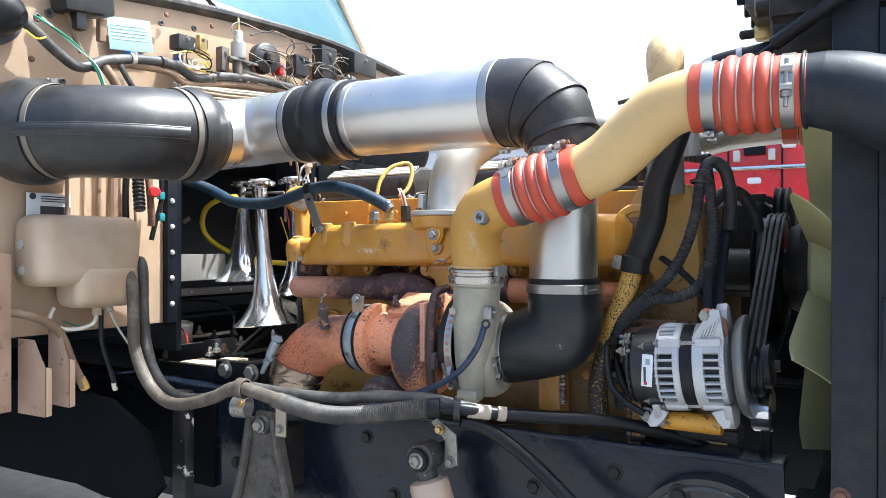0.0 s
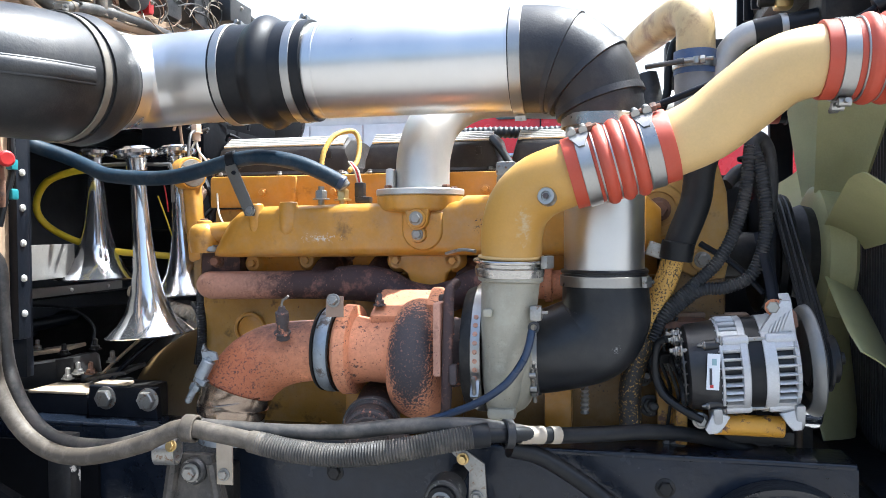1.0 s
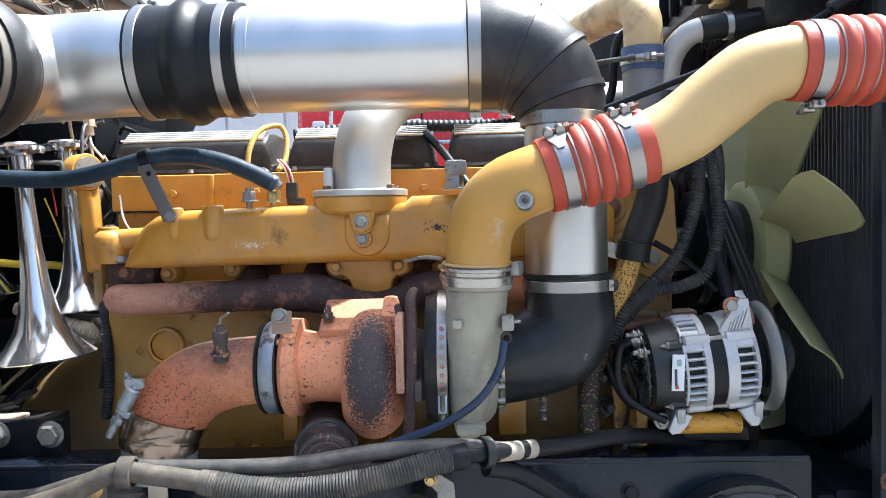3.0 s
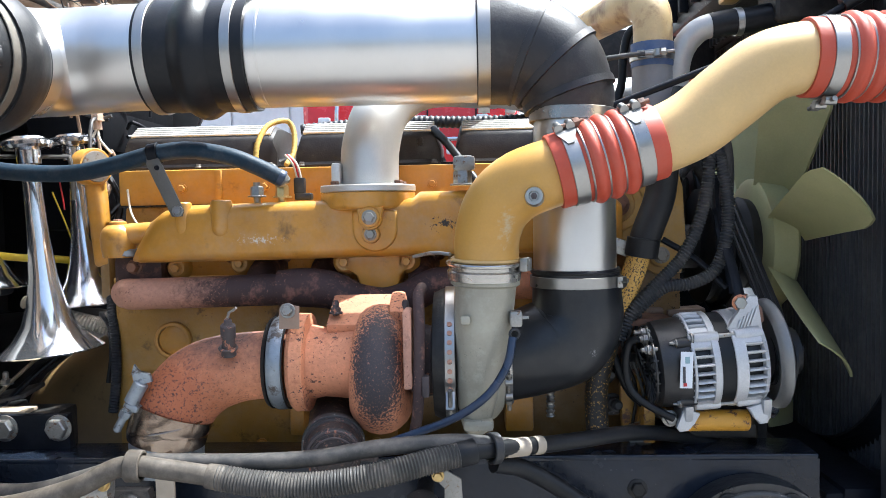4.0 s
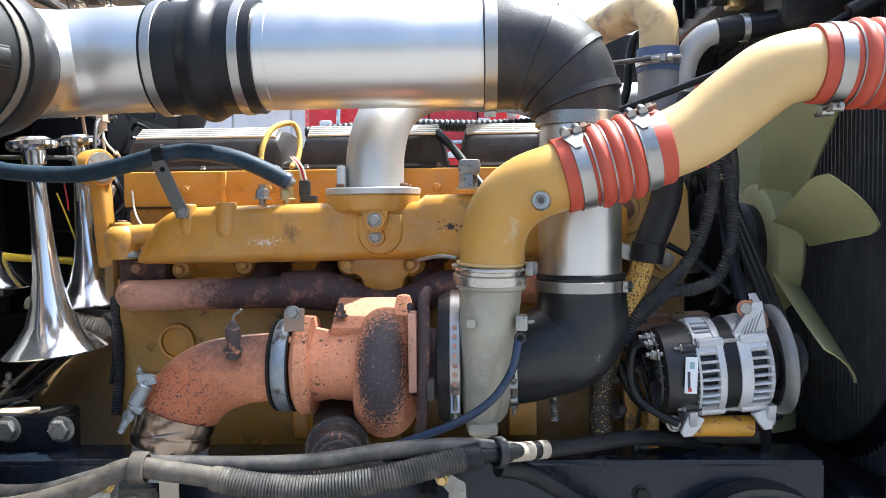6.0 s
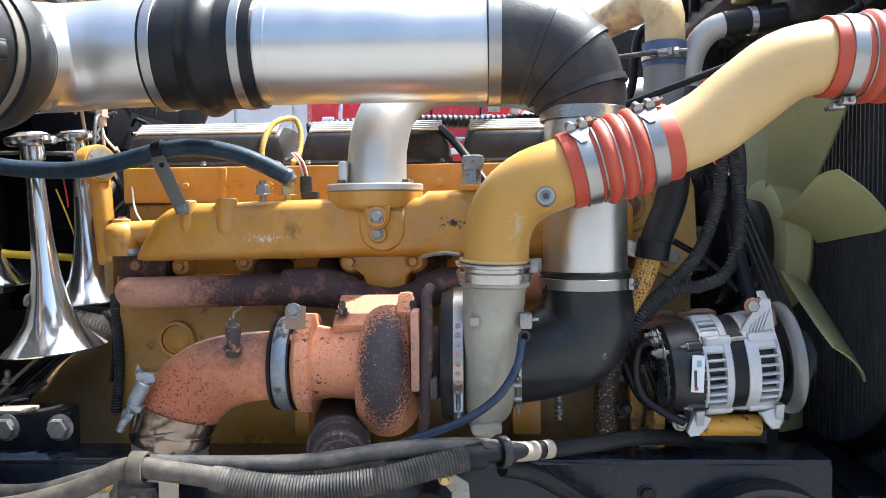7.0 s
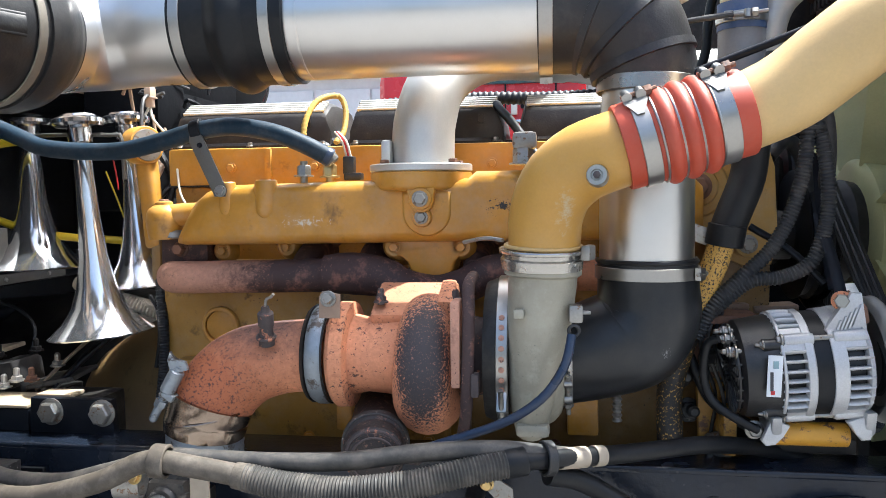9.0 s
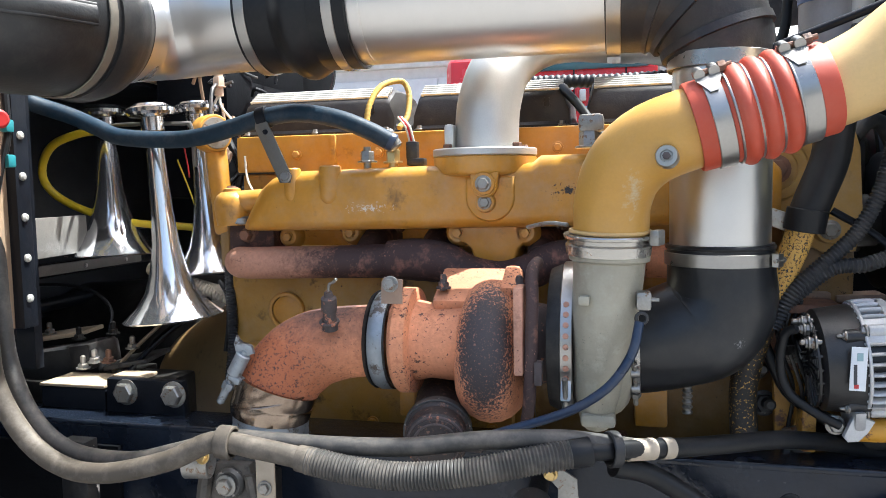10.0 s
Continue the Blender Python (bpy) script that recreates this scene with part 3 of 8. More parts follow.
def radiator():
    r = thing("radiator", (0.9, 0.75, 0.75), "dark radiator core in a black steel frame", "radiator")
    part("core", box(B(), (0.855, 0.89, 1.37), (0.06, 1.2, 1.13), 0.003), CORE, r)
    bm = B()
    for i in range(68):
        box(bm, (0.822, 0.312 + i * 0.017, 1.37), (0.010, 0.004, 1.10), 0.0)
    tagged(part("fin_block", bm, CORE, r), kind="stuff")
    part("top_tank", box(B(), (0.865, 0.89, 2.045), (0.20, 1.28, 0.20), 0.03, seg=3), GREASY, r)
    part("header_lip", box(B(), (0.815, 0.89, 1.938), (0.06, 1.28, 0.022), 0.004), GREASY, r)
    for i in range(42):
        part("crimp_tab", box(B(), (0.781, 0.27 + i * 0.0302, 1.936), (0.010, 0.016, 0.030), 0.003), PLASTIC, r)
    for i in range(8):
        part("rib", box(B(), (0.758, 0.32 + i * 0.163, 2.04), (0.018, 0.014, 0.17), 0.005), GREASY, r)
    part("side_post", box(B(), (0.765, 0.285, 1.36), (0.07, 0.03, 1.14), 0.004), SHEET, r)
    part("side_sheet", box(B(), (0.98, 0.27, 1.25), (0.36, 0.012, 1.1), 0.003), SHEET, r)
    part("far_post", box(B(), (0.765, 1.50, 1.36), (0.07, 0.03, 1.14), 0.004), SHEET, r)
    part("lower_tank", box(B(), (0.82, 0.78, 0.78), (0.14, 1.0, 0.1), 0.02), BLACKPAINT, r)
    part("bolt", hexagon(B(), (0.745, 0.27, 0.98), (0, -1, 0), 0.012, 0.012), RUSTYSTEEL, r)
    part("latch_plate", box(B(), (0.87, 0.255, 1.26), (0.13, 0.02, 0.12), 0.004), SHEET, r)
    part("latch_bolt", hexagon(B(), (0.885, 0.243, 1.25), (0, -1, 0), 0.018, 0.014), RUSTYSTEEL, r)
    part("fan_shroud", lathe(B(), [(0.0, 0.425), (0.0, 0.43), (0.015, 0.435), (0.03, 0.46), (0.03, 0.45), (0.015, 0.43)], (0.790, 0.745, 1.355), (1, 0, 0), 64, True), BLACKPAINT, r)
    return r


radiator()


def charge_air_tank():
    c = thing("charge_air_cooler_tank", (0.85, 0.17, 1.2), "black painted charge air cooler end tank", "cooler tank")
    part("neck", lathe(B(), [(0, 0.050), (0, 0.0545), (0.075, 0.0575), (0.075, 0.05)], (0.655, 0.147, 1.652), (1, 0.02, 0), 40), SHEET, c)
    part("body", sweep(B(), [(0.718, 0.149, 1.652), (0.765, 0.153, 1.641), (0.82, 0.160, 1.619), (0.89, 0.168, 1.597), (0.97, 0.175, 1.55), (1.03, 0.18, 1.42), (1.05, 0.18, 1.15)], [0.0590, 0.071, 0.093, 0.115, 0.13, 0.13, 0.12], 40), SHEET, c)
    part("neck_bead", wire_ring(B(), (0.700, 0.148, 1.652), (1, 0, 0), 0.0585, 0.0035, 40), SHEET, c)
    part("end_tank", box(B(), (1.02, 0.215, 1.20), (0.12, 0.10, 0.74), 0.03, seg=4), SHEET, c)
    for z in (1.5, 1.2):
        part("mounting_tab", box(B(), (0.87, 0.262, z), (0.05, 0.008, 0.05), 0.002), BLACKPAINT, c)
    return c


charge_air_tank()


def fan():
    cx, cy, cz = 0.700, 0.745, 1.355
    f = thing("cooling_fan", (cx, cy, cz), "olive nylon engine cooling fan at rest", "fan")
    part("hub", lathe(B(), [(-0.035, 0.05), (-0.035, 0.132), (-0.028, 0.145), (0.02, 0.147), (0.028, 0.14), (0.03, 0.05)], (cx, cy, cz), (1, 0, 0), 48), BLADE, f)
    part("clutch", lathe(B(), [(-0.085, 0.04), (-0.08, 0.095), (-0.055, 0.105), (-0.035, 0.10)], (cx, cy, cz), (1, 0, 0), 32), GREASY, f)
    n = 8
    for i in range(n):
        turn = Matrix.Rotation(radians(90 - 15 - 45 * i), 4, 'X')
        rows = []
        for k in range(11):
            u = k / 10
            rad = 0.135 + 0.265 * u
            half = 0.044 + 0.034 * u - 0.016 * max(0.0, u - 0.85) / 0.15
            tw = radians(-54 + 12 * u)
            rows.append([Vector((math.sin(tw) * w * half + 0.014 * (1 - w * w), math.cos(tw) * w * half, rad + 0.006 * w * u)) for w in [j / 4 - 1 for j in range(9)]])
        bm = B()
        T = Matrix.Translation((cx, cy, cz)) @ turn
        grid = [[bm.verts.new(T @ q) for q in row] for row in rows]
        back = [[bm.verts.new(T @ (q + Vector((0.005, 0, 0)))) for q in row] for row in rows]
        for g in (grid, back):
            bridge(bm, g, False, False)
        rim = lambda g: g[0] + [r_[-1] for r_ in g[1:]] + g[-1][-2::-1] + [r_[0] for r_ in g[-2:0:-1]]
        ra, rb = rim(grid), rim(back)
        for k in range(len(ra)):
            bm.faces.new((ra[k], ra[(k + 1) % len(ra)], rb[(k + 1) % len(rb)], rb[k]))
        part("blade", bm, BLADE, f)
    return f


fan()

# ---- engine ----
def stained(name, base, stain, centre, radii, ragged=1.6, scale=90.0, edge=0.25, fleck=None, keep=0.55, thin=0.0, fleck_scale=300.0):
    """A copy of a material with one large stain of its own shape, flecked with a second colour."""
    m = base.copy()
    m.name = name
    nd, ln = m.node_tree.nodes, m.node_tree.links
    p = nd["Principled BSDF"]
    src = p.inputs["Base Color"].links[0].from_socket
    co = nd.new("ShaderNodeTexCoord")
    mp = nd.new("ShaderNodeMapping")
    mp.vector_type = 'TEXTURE'
    mp.inputs["Location"].default_value, mp.inputs["Scale"].default_value = centre, radii
    ln.new(co.outputs["Object"], mp.inputs["Vector"])
    far = nd.new("ShaderNodeVectorMath")
    far.operation = 'LENGTH'
    ln.new(mp.outputs["Vector"], far.inputs[0])

    def noise_of(s):
        n = nd.new("ShaderNodeTexNoise")
        n.inputs["Scale"].default_value, n.inputs["Detail"].default_value, n.inputs["Roughness"].default_value = s, 10.0, 0.75
        ln.new(co.outputs["Object"], n.inputs["Vector"])
        return n.outputs["Fac"]

    def span(src_, lo, hi, a, b):
        r = nd.new("ShaderNodeMapRange")
        for k, v in zip(("From Min", "From Max", "To Min", "To Max"), (lo, hi, a, b)):
            r.inputs[k].default_value = v
        ln.new(src_, r.inputs["Value"])
        return r.outputs["Result"]

    def mix(f, a, b):
        x = nd.new("ShaderNodeMix")
        x.data_type = 'RGBA'
        ln.new(f, x.inputs[0])
        for slot, v in ((6, a), (7, b)):
            if isinstance(v, tuple):
                x.inputs[slot].default_value = (*v, 1)
            else:
                ln.new(v, x.inputs[slot])
        return x.outputs[2]

    sc = nd.new("ShaderNodeMath")
    sc.operation = 'MULTIPLY_ADD'
    sc.inputs[1].default_value, sc.inputs[2].default_value = ragged, thin - ragged / 2
    ln.new(noise_of(scale), sc.inputs[0])
    ad = nd.new("ShaderNodeMath")
    ln.new(far.outputs["Value"], ad.inputs[0])
    ln.new(sc.outputs[0], ad.inputs[1])
    inner = stain if fleck is None else mix(span(noise_of(fleck_scale), keep, keep + 0.04, 0.0, 1.0), stain, fleck)
    ln.new(mix(span(ad.outputs[0], 1.0 - edge, 1.0 + edge, 1.0, 0.0), src, inner), p.inputs["Base Color"])
    return m


# tan for settled dust, and for sunlight painted on the tops of black parts
DUSTYLIT = material("dusty_and_sunlit_tan", (0.46, 0.36, 0.24), 0.8, mottle=0.3, grain=0.4)


def engine():
    e = thing("engine_block", (-0.15, 0.85, 0.8), "grimy yellow diesel engine block and head", "engine")
    part("block", box(B(), (-0.15, 0.85, 1.05), (1.13, 0.56, 0.50), 0.012), GRIMY, e)
    part("head", box(B(), (-0.19, 0.80, 1.502), (1.06, 0.36, 0.078), 0.008), YELLOW, e)
    part("head_lower", box(B(), (-0.19, 0.815, 1.382), (1.05, 0.36, 0.16), 0.008), GRIMY, e)
    for x in (-0.50, -0.18, 0.14):
        part("web", box(B(), (x, 0.622, 1.502), (0.016, 0.02, 0.074), 0.006), YELLOW, e)
    part("head_gasket_rail", box(B(), (-0.19, 0.80, 1.30), (1.08, 0.40, 0.02), 0.003), GRIMY, e)
    part("rocker_base", box(B(), (-0.20, 0.83, 1.545), (1.06, 0.26, 0.012), 0.003), GREASY, e)
    for x, z in ((-0.59, 1.18), (-0.16, 1.18), (0.1, 1.18)):
        pl = part("core_plug", ring(B(), (x, 0.567, z), (0, 1, 0), 0.031, 0.014, 0.008), YELLOW, e)
        part("disc", lathe(B(), [(0, 0.03), (0.002, 0.03), (0.004, 0.026)], (x, 0.568, z), (0, -1, 0), 28), YELLOW, pl)
    part("side_cover", box(B(), (-0.40, 0.56, 1.03), (0.56, 0.04, 0.17), 0.012), GRIMY, e)
    part("side_cover", box(B(), (0.17, 0.56, 1.05), (0.5, 0.04, 0.19), 0.012), SHADEDGRIMY, e)
    for i in range(9):
        part("bolt", hexagon(B(), (-0.64 + 0.12 * i, 0.54, 1.10 if i % 2 else 0.965), (0, -1, 0), 0.009, 0.009), YELLOW if i % 3 else RUSTYSTEEL, e)
    for x in (-0.58, -0.4, -0.22, -0.04, 0.14, 0.3):
        part("bolt", hexagon(B(), (x, 0.618, 1.50), (0, -1, 0), 0.008, 0.008), YELLOW, e)
    part("oil_pan", box(B(), (-0.15, 0.85, 0.70), (1.0, 0.4, 0.24), 0.03), GREASY, e)
    part("pad", box(B(), (0.13, 0.505, 1.06), (0.055, 0.06, 0.11), 0.006), YELLOW, e)
    part("pad", box(B(), (-0.31, 0.505, 1.06), (0.03, 0.06, 0.12), 0.006), YELLOW, e)
    return e


engine()




BROWNOIL = material("oil_browned_yellow_paint", (0.30, 0.195, 0.085), 0.42, worn=(0.07, 0.045, 0.025), amount=0.58, size=0.05, sharp=0.15, mottle=0.25)


def flywheel_housing():
    f = thing("flywheel_housing", (-0.85, 0.85, 1.0), "rounded grimy yellow flywheel housing", "engine housing")
    part("shell", lathe(B(), [(0, 0.25), (0.01, 0.262), (0.03, 0.262), (0.06, 0.245), (0.11, 0.218), (0.16, 0.190), (0.21, 0.165), (0.26, 0.135), (0.30, 0.11), (0.34, 0.075), (0.36, 0.045)], (-0.70, 0.85, 0.965), (-1, 0, 0), 48), BROWNOIL, f, angle=60)
    part("gearbox", lathe(B(), [(0, 0.21), (0.1, 0.22), (0.5, 0.19), (0.8, 0.18)], (-0.94, 1.0, 0.98), (-1, 0, 0), 40), GREASY, f)
    part("ear", box(B(), (-0.765, 0.66, 1.335), (0.022, 0.05, 0.15), 0.008), SHADEDGRIMY, f)
    return f


flywheel_housing()


def valve_cover(x0, x1, label):
    c = thing("valve_cover", ((x0 + x1) / 2, 0.83, 1.555), label, "valve cover", "valve covers")
    w = x1 - x0
    bm = B()
    rows = []
    section = [(0.690, 1.541), (0.690, 1.550), (0.698, 1.557), (0.703, 1.608), (0.709, 1.618), (0.748, 1.642), (0.790, 1.647),
               (0.870, 1.647), (0.912, 1.642), (0.951, 1.618), (0.957, 1.608), (0.962, 1.557), (0.970, 1.550), (0.970, 1.541)]
    for x, k in ((x0, 0.25), (x0 + 0.004, 0.30), (x0 + 0.006, 0.55), (x0 + 0.016, 0.93), (x0 + 0.028, 1.0), (x1 - 0.028, 1.0), (x1 - 0.016, 0.93), (x1 - 0.006, 0.55), (x1 - 0.004, 0.30), (x1, 0.25)):
        rows.append([bm.verts.new((x, 0.83 + (y - 0.83) * (0.97 + 0.03 * k), 1.541 + (z - 1.541) * k)) for y, z in section])
    bridge(bm, rows)
    part("shell", bm, COVER, c)
    for i in range(5):
        part("rib", box(B(), ((x0 + x1) / 2, 0.7135 + i * 0.0085, 1.6225 + i * 0.00523), (w * 0.88, 0.0048, 0.007), 0.0015, (31, 0, 0)), BARE, c, "bare metal rib")
    part("badge", box(B(), (x0 + w * 0.85, 0.7015, 1.596), (0.012, 0.004, 0.018), 0.001, (-6, 0, 0)), COVER, c)
    for k in (0.06, 0.5, 0.94):
        part("bolt", hexagon(B(), (x0 + w * k, 0.694, 1.549), (0, 0, 1), 0.006, 0.008), ZINC, c)
    return c


valve_cover(-0.752, -0.386, "black ribbed valve cover at the rear of the engine")
valve_cover(-0.355, -0.018, "black ribbed valve cover in the middle")
valve_cover(0.005, 0.325, "black ribbed valve cover at the front of the engine")


CHIPPEDYELLOW = stained("engine_yellow_with_scrape", YELLOW, (0.02, 0.016, 0.014), (-0.005, 0.43, 1.418), (0.042, 0.06, 0.022), 5.0, 120.0, 0.1, thin=0.75)
CHIPPEDYELLOW = stained("engine_yellow_with_scrape_and_scuff", CHIPPEDYELLOW, (0.62, 0.56, 0.46), (-0.36, 0.43, 1.392), (0.085, 0.06, 0.016), 5.0, 160.0, 0.15, thin=0.95)


def intake_manifold():
    m = thing("intake_manifold", (-0.2, 0.50, 1.40), "glossy yellow cast intake manifold with bosses", "manifold")
    bm = B()
    rows = []
    for x, k, z0, z1 in ((-0.585, 0.55, 1.352, 1.435), (-0.565, 0.85, 1.35, 1.452), (-0.53, 1.0, 1.350, 1.462), (-0.30, 1.0, 1.352, 1.466), (-0.07, 1.0, 1.355, 1.468), (-0.055, 1.0, 1.355, 1.480), (0.15, 1.0, 1.356, 1.482), (0.30, 0.95, 1.36, 1.478), (0.33, 0.6, 1.37, 1.45)):
        cz, hz = (z0 + z1) / 2, (z1 - z0) / 2
        row = []
        for j in range(20):
            a = 2 * math.pi * j / 20
            cy, sy = math.cos(a), math.sin(a)
            sq = lambda v, p: math.copysign(abs(v) ** (p * 0.62), v)
            zz = cz + hz * sq(sy, 0.62)
            row.append(bm.verts.new((x + (0.55 * (zz - 1.43) if x < -0.5 else 0.0), 0.505 + 0.075 * k * sq(cy, 0.62), zz)))
        rows.append(row)
    bridge(bm, rows)
    part("rail", bm, CHIPPEDYELLOW, m)
    part("centre_neck", lathe(B(), [(-0.075, 0.058), (-0.05, 0.060), (-0.025, 0.066), (-0.012, 0.076), (-0.004, 0.088)], (-0.157, 0.495, 1.468), (0, 0, 1), 40), YELLOW, m)
    part("port_boss", soft_pad(B(), [(-0.184, 1.446), (-0.096, 1.446)] + arc(-0.140, 1.411, 0.045, 0, -180, 18), 0.47, 0.4262, 0.012), YELLOW, m, angle=70)
    part("port_skirt", soft_pad(B(), [(-0.222, 1.372), (-0.070, 1.372), (-0.070, 1.336), (-0.084, 1.328), (-0.095, 1.318), (-0.101, 1.298), (-0.106, 1.286), (-0.172, 1.286), (-0.178, 1.298), (-0.185, 1.318), (-0.198, 1.328), (-0.216, 1.334)], 0.56, 0.468, 0.014), YELLOW, m, angle=70)
    part("bolt_pad", soft_pad(B(), [(-0.172, 1.452), (-0.122, 1.452), (-0.1245, 1.434)] + arc(-0.147, 1.430, 0.0225, 0, -180, 14) + [(-0.1695, 1.434)], 0.46, 0.4105, 0.005), YELLOW, m, angle=60)
    part("flange_seat", lathe(B(), [(-0.016, 0.060), (-0.015, 0.083), (-0.012, 0.0885), (-0.007, 0.0910), (0.016, 0.0925), (0.018, 0.09)], (-0.160, 0.495, 1.462), (0, 0, 1), 48), YELLOW, m)
    for x, y, z, r, h in ((-0.512, 0.444, 1.424, 0.017, 0.043), (-0.437, 0.444, 1.422, 0.021, 0.048)):
        part("boss", lathe(B(), [(-0.026, r * 0.25), (-0.023, r * 0.6), (-0.015, r * 0.9), (-0.004, r), (h * 0.80, r), (h * 0.95, r * 0.93), (h, r * 0.8)], (x, y, z), (0, 0, 1), 24), YELLOW, m)
    for x, z, r in ((-0.147, 1.432, 0.0195), (-0.147, 1.400, 0.0165)):
        part("boss", lathe(B(), [(-0.004, r * 1.12), (0.004, r), (0.008, r * 0.95), (0.009, r * 0.8)], (x, 0.413 if z > 1.42 else 0.424, z), (0, -1, 0), 24), YELLOW, m)
    for x, z in ((-0.56, 1.335), (-0.43, 1.342), (-0.207, 1.345), (-0.085, 1.345), (0.02, 1.345)):
        y = 0.492 if -0.3 < x < 0 else 0.545
        part("foot", lathe(B(), [(0, 0.026), (0.02, 0.02), (0.024, 0.016)], (x, y, z), (0, -1, 0), 20), YELLOW, m)
        part("bolt", hexagon(B(), (x, y - 0.023, z), (0, -1, 0), 0.009, 0.010, 1.2), YELLOW, m)
    part("rear_arm", sweep(B(), [(-0.52, 0.51, 1.412), (-0.59, 0.507, 1.409), (-0.66, 0.502, 1.405)], [0.023, 0.0215, 0.022], 24), YELLOW, m)
    part("rear_elbow", lathe(B(), [(-0.045, 0.030), (-0.028, 0.033), (-0.010, 0.035), (0.004, 0.0335), (0.013, 0.029), (0.019, 0.021), (0.021, 0.017), (0.026, 0.0165), (0.028, 0.012)], (-0.668, 0.502, 1.405), (0, 0, 1), 36), YELLOW, m, angle=55)
    part("elbow_boss", hexagon(B(), (-0.668, 0.502, 1.432), (0, 0, 1), 0.010, 0.005, 1.2), RUSTYSTEEL, m)
    return m


intake_manifold()
bolt((-0.147, 0.4035, 1.432), (0, -1, 0), 0.0105, 0.009, group="manifold bolts")
bolt((-0.147, 0.4150, 1.400), (0, -1, 0), 0.0088, 0.008, group="manifold bolts")
solid("port_plug", hexagon(B(), (-0.640, 0.509, 1.340), (0, -1, 0), 0.0115, 0.018), RUSTYSTEEL, "rusty hexagon plug beside the manifold", "plug")


def water_outlet():
    w = thing("water_outlet_pipe", (-0.685, 0.52, 1.35), "steel collar on a dark filler box below the manifold elbow", "pipe")
    part("collar", lathe(B(), [(0, 0.030), (0.003, 0.034), (0.012, 0.034), (0.016, 0.03)], (-0.658, 0.51, 1.361), (0, 0, 1), 28), BLUESTEEL, w)
    # added box in dark iron, in place of the shaded gap beside the block
    part("body", box(B(), (-0.635, 0.555, 1.328), (0.10, 0.09, 0.066), 0.012), MANIDARK, w, "dark box filling a shaded gap")
    return w


water_outlet()


def intake_elbow():
    i = thing("intake_elbow", (-0.157, 0.50, 1.48), "cast aluminium intake elbow on a round flange", "pipe elbow")
    part("flange", lathe(B(), [(-0.002, 0.090), (0.000, 0.0935), (0.010, 0.0935), (0.012, 0.092)], (-0.160, 0.495, 1.482), (0, 0, 1), 48), CASTALU, i)
    part("neck", sweep(B(), [(-0.157, 0.503, 1.488), (-0.157, 0.505, 1.53), (-0.153, 0.512, 1.58), (-0.135, 0.535, 1.64), (-0.09, 0.60, 1.695), (-0.02, 0.70, 1.73), (0.1, 0.85, 1.745)], [0.058, 0.057, 0.054, 0.055, 0.058, 0.06, 0.06], 32), CASTALU, i)
    part("lug", box(B(), (-0.217, 0.47, 1.515), (0.018, 0.03, 0.045), 0.006), CASTALU, i)
    for a in (35, 145, 215, 325):
        part("bolt", hexagon(B(), (-0.157 + 0.075 * math.cos(radians(a)), 0.495 + 0.075 * math.sin(radians(a)), 1.493), (0, 0, 1), 0.008, 0.009), RUSTYSTEEL, i)
    return i


intake_elbow()


SOOTYREAR = stained("salmon_rust_fading_to_soot", MANIRUST, (0.06, 0.034, 0.03), (-0.395, 0.46, 1.285), (0.105, 0.2, 0.06), 2.2, 70.0, 0.4, (0.30, 0.15, 0.10), 0.56, fleck_scale=220.0)


def exhaust_manifold():
    m = thing("exhaust_manifold", (-0.3, 0.5, 1.29), "rusted cast iron exhaust manifold", "manifold")
    part("rear_section", sweep(B(), [(-0.66, 0.545, 1.288), (-0.655, 0.50, 1.288), (-0.625, 0.475, 1.288), (-0.55, 0.475, 1.289), (-0.43, 0.475, 1.291)], [0.026, 0.031, 0.031, 0.031, 0.031], 24), SOOTYREAR, m)
    part("rear_sleeve", sweep(B(), [(-0.435, 0.475, 1.291), (-0.335, 0.476, 1.293)], [0.031, 0.0315], 24), MANIDARK, m)
    part("rear_port", sweep(B(), [(-0.385, 0.48, 1.30), (-0.385, 0.54, 1.325), (-0.385, 0.61, 1.33)], [0.026, 0.028, 0.034], 18), MANIDARK, m)
    part("centre_section", sweep(B(), [(-0.335, 0.47, 1.295), (-0.29, 0.47, 1.297), (-0.23, 0.47, 1.29), (-0.19, 0.465, 1.272), (-0.13, 0.465, 1.262), (-0.08, 0.47, 1.275), (-0.03, 0.475, 1.298), (0.03, 0.48, 1.30)], [0.036, 0.039, 0.037, 0.034, 0.033, 0.032, 0.033, 0.033], 26), MANIDARK, m)
    for x in (-0.26, -0.16, -0.06):
        part("port", sweep(B(), [(x, 0.48, 1.30), (x, 0.54, 1.325), (x, 0.61, 1.33)], [0.024, 0.028, 0.034], 18), MANIDARK, m)
    part("front_section", sweep(B(), [(0.03, 0.48, 1.298), (0.15, 0.48, 1.296), (0.30, 0.48, 1.295)], [0.030, 0.030, 0.030], 24), RUST, m)
    part("joint_ring", ring(B(), (0.112, 0.48, 1.297), (1, 0, 0), 0.030, 0.016, 0.006), RUST, m)
    part("turbo_flange", box(B(), (-0.146, 0.350, 1.260), (0.135, 0.10, 0.022), 0.006, (26, 0, 0)), RUST, m)
    part("flange_ear", box(B(), (-0.090, 0.335, 1.264), (0.028, 0.07, 0.05), 0.010, (26, 0, 0)), RUST, m)
    part("turbo_pedestal", box(B(), (-0.145, 0.375, 1.228), (0.085, 0.09, 0.06), 0.012), RUST, m)
    for x, y in ((-0.198, 0.318), (-0.075, 0.312)):
        part("stud", hexagon(lathe(B(), [(0, 0.006), (0.022, 0.006), (0.026, 0.004)], (x, y, 1.262), (0, 0, 1), 10), (x, y, 1.266), (0, 0, 1), 0.009, 0.010), BURNT, m)
    return m


exhaust_manifold()


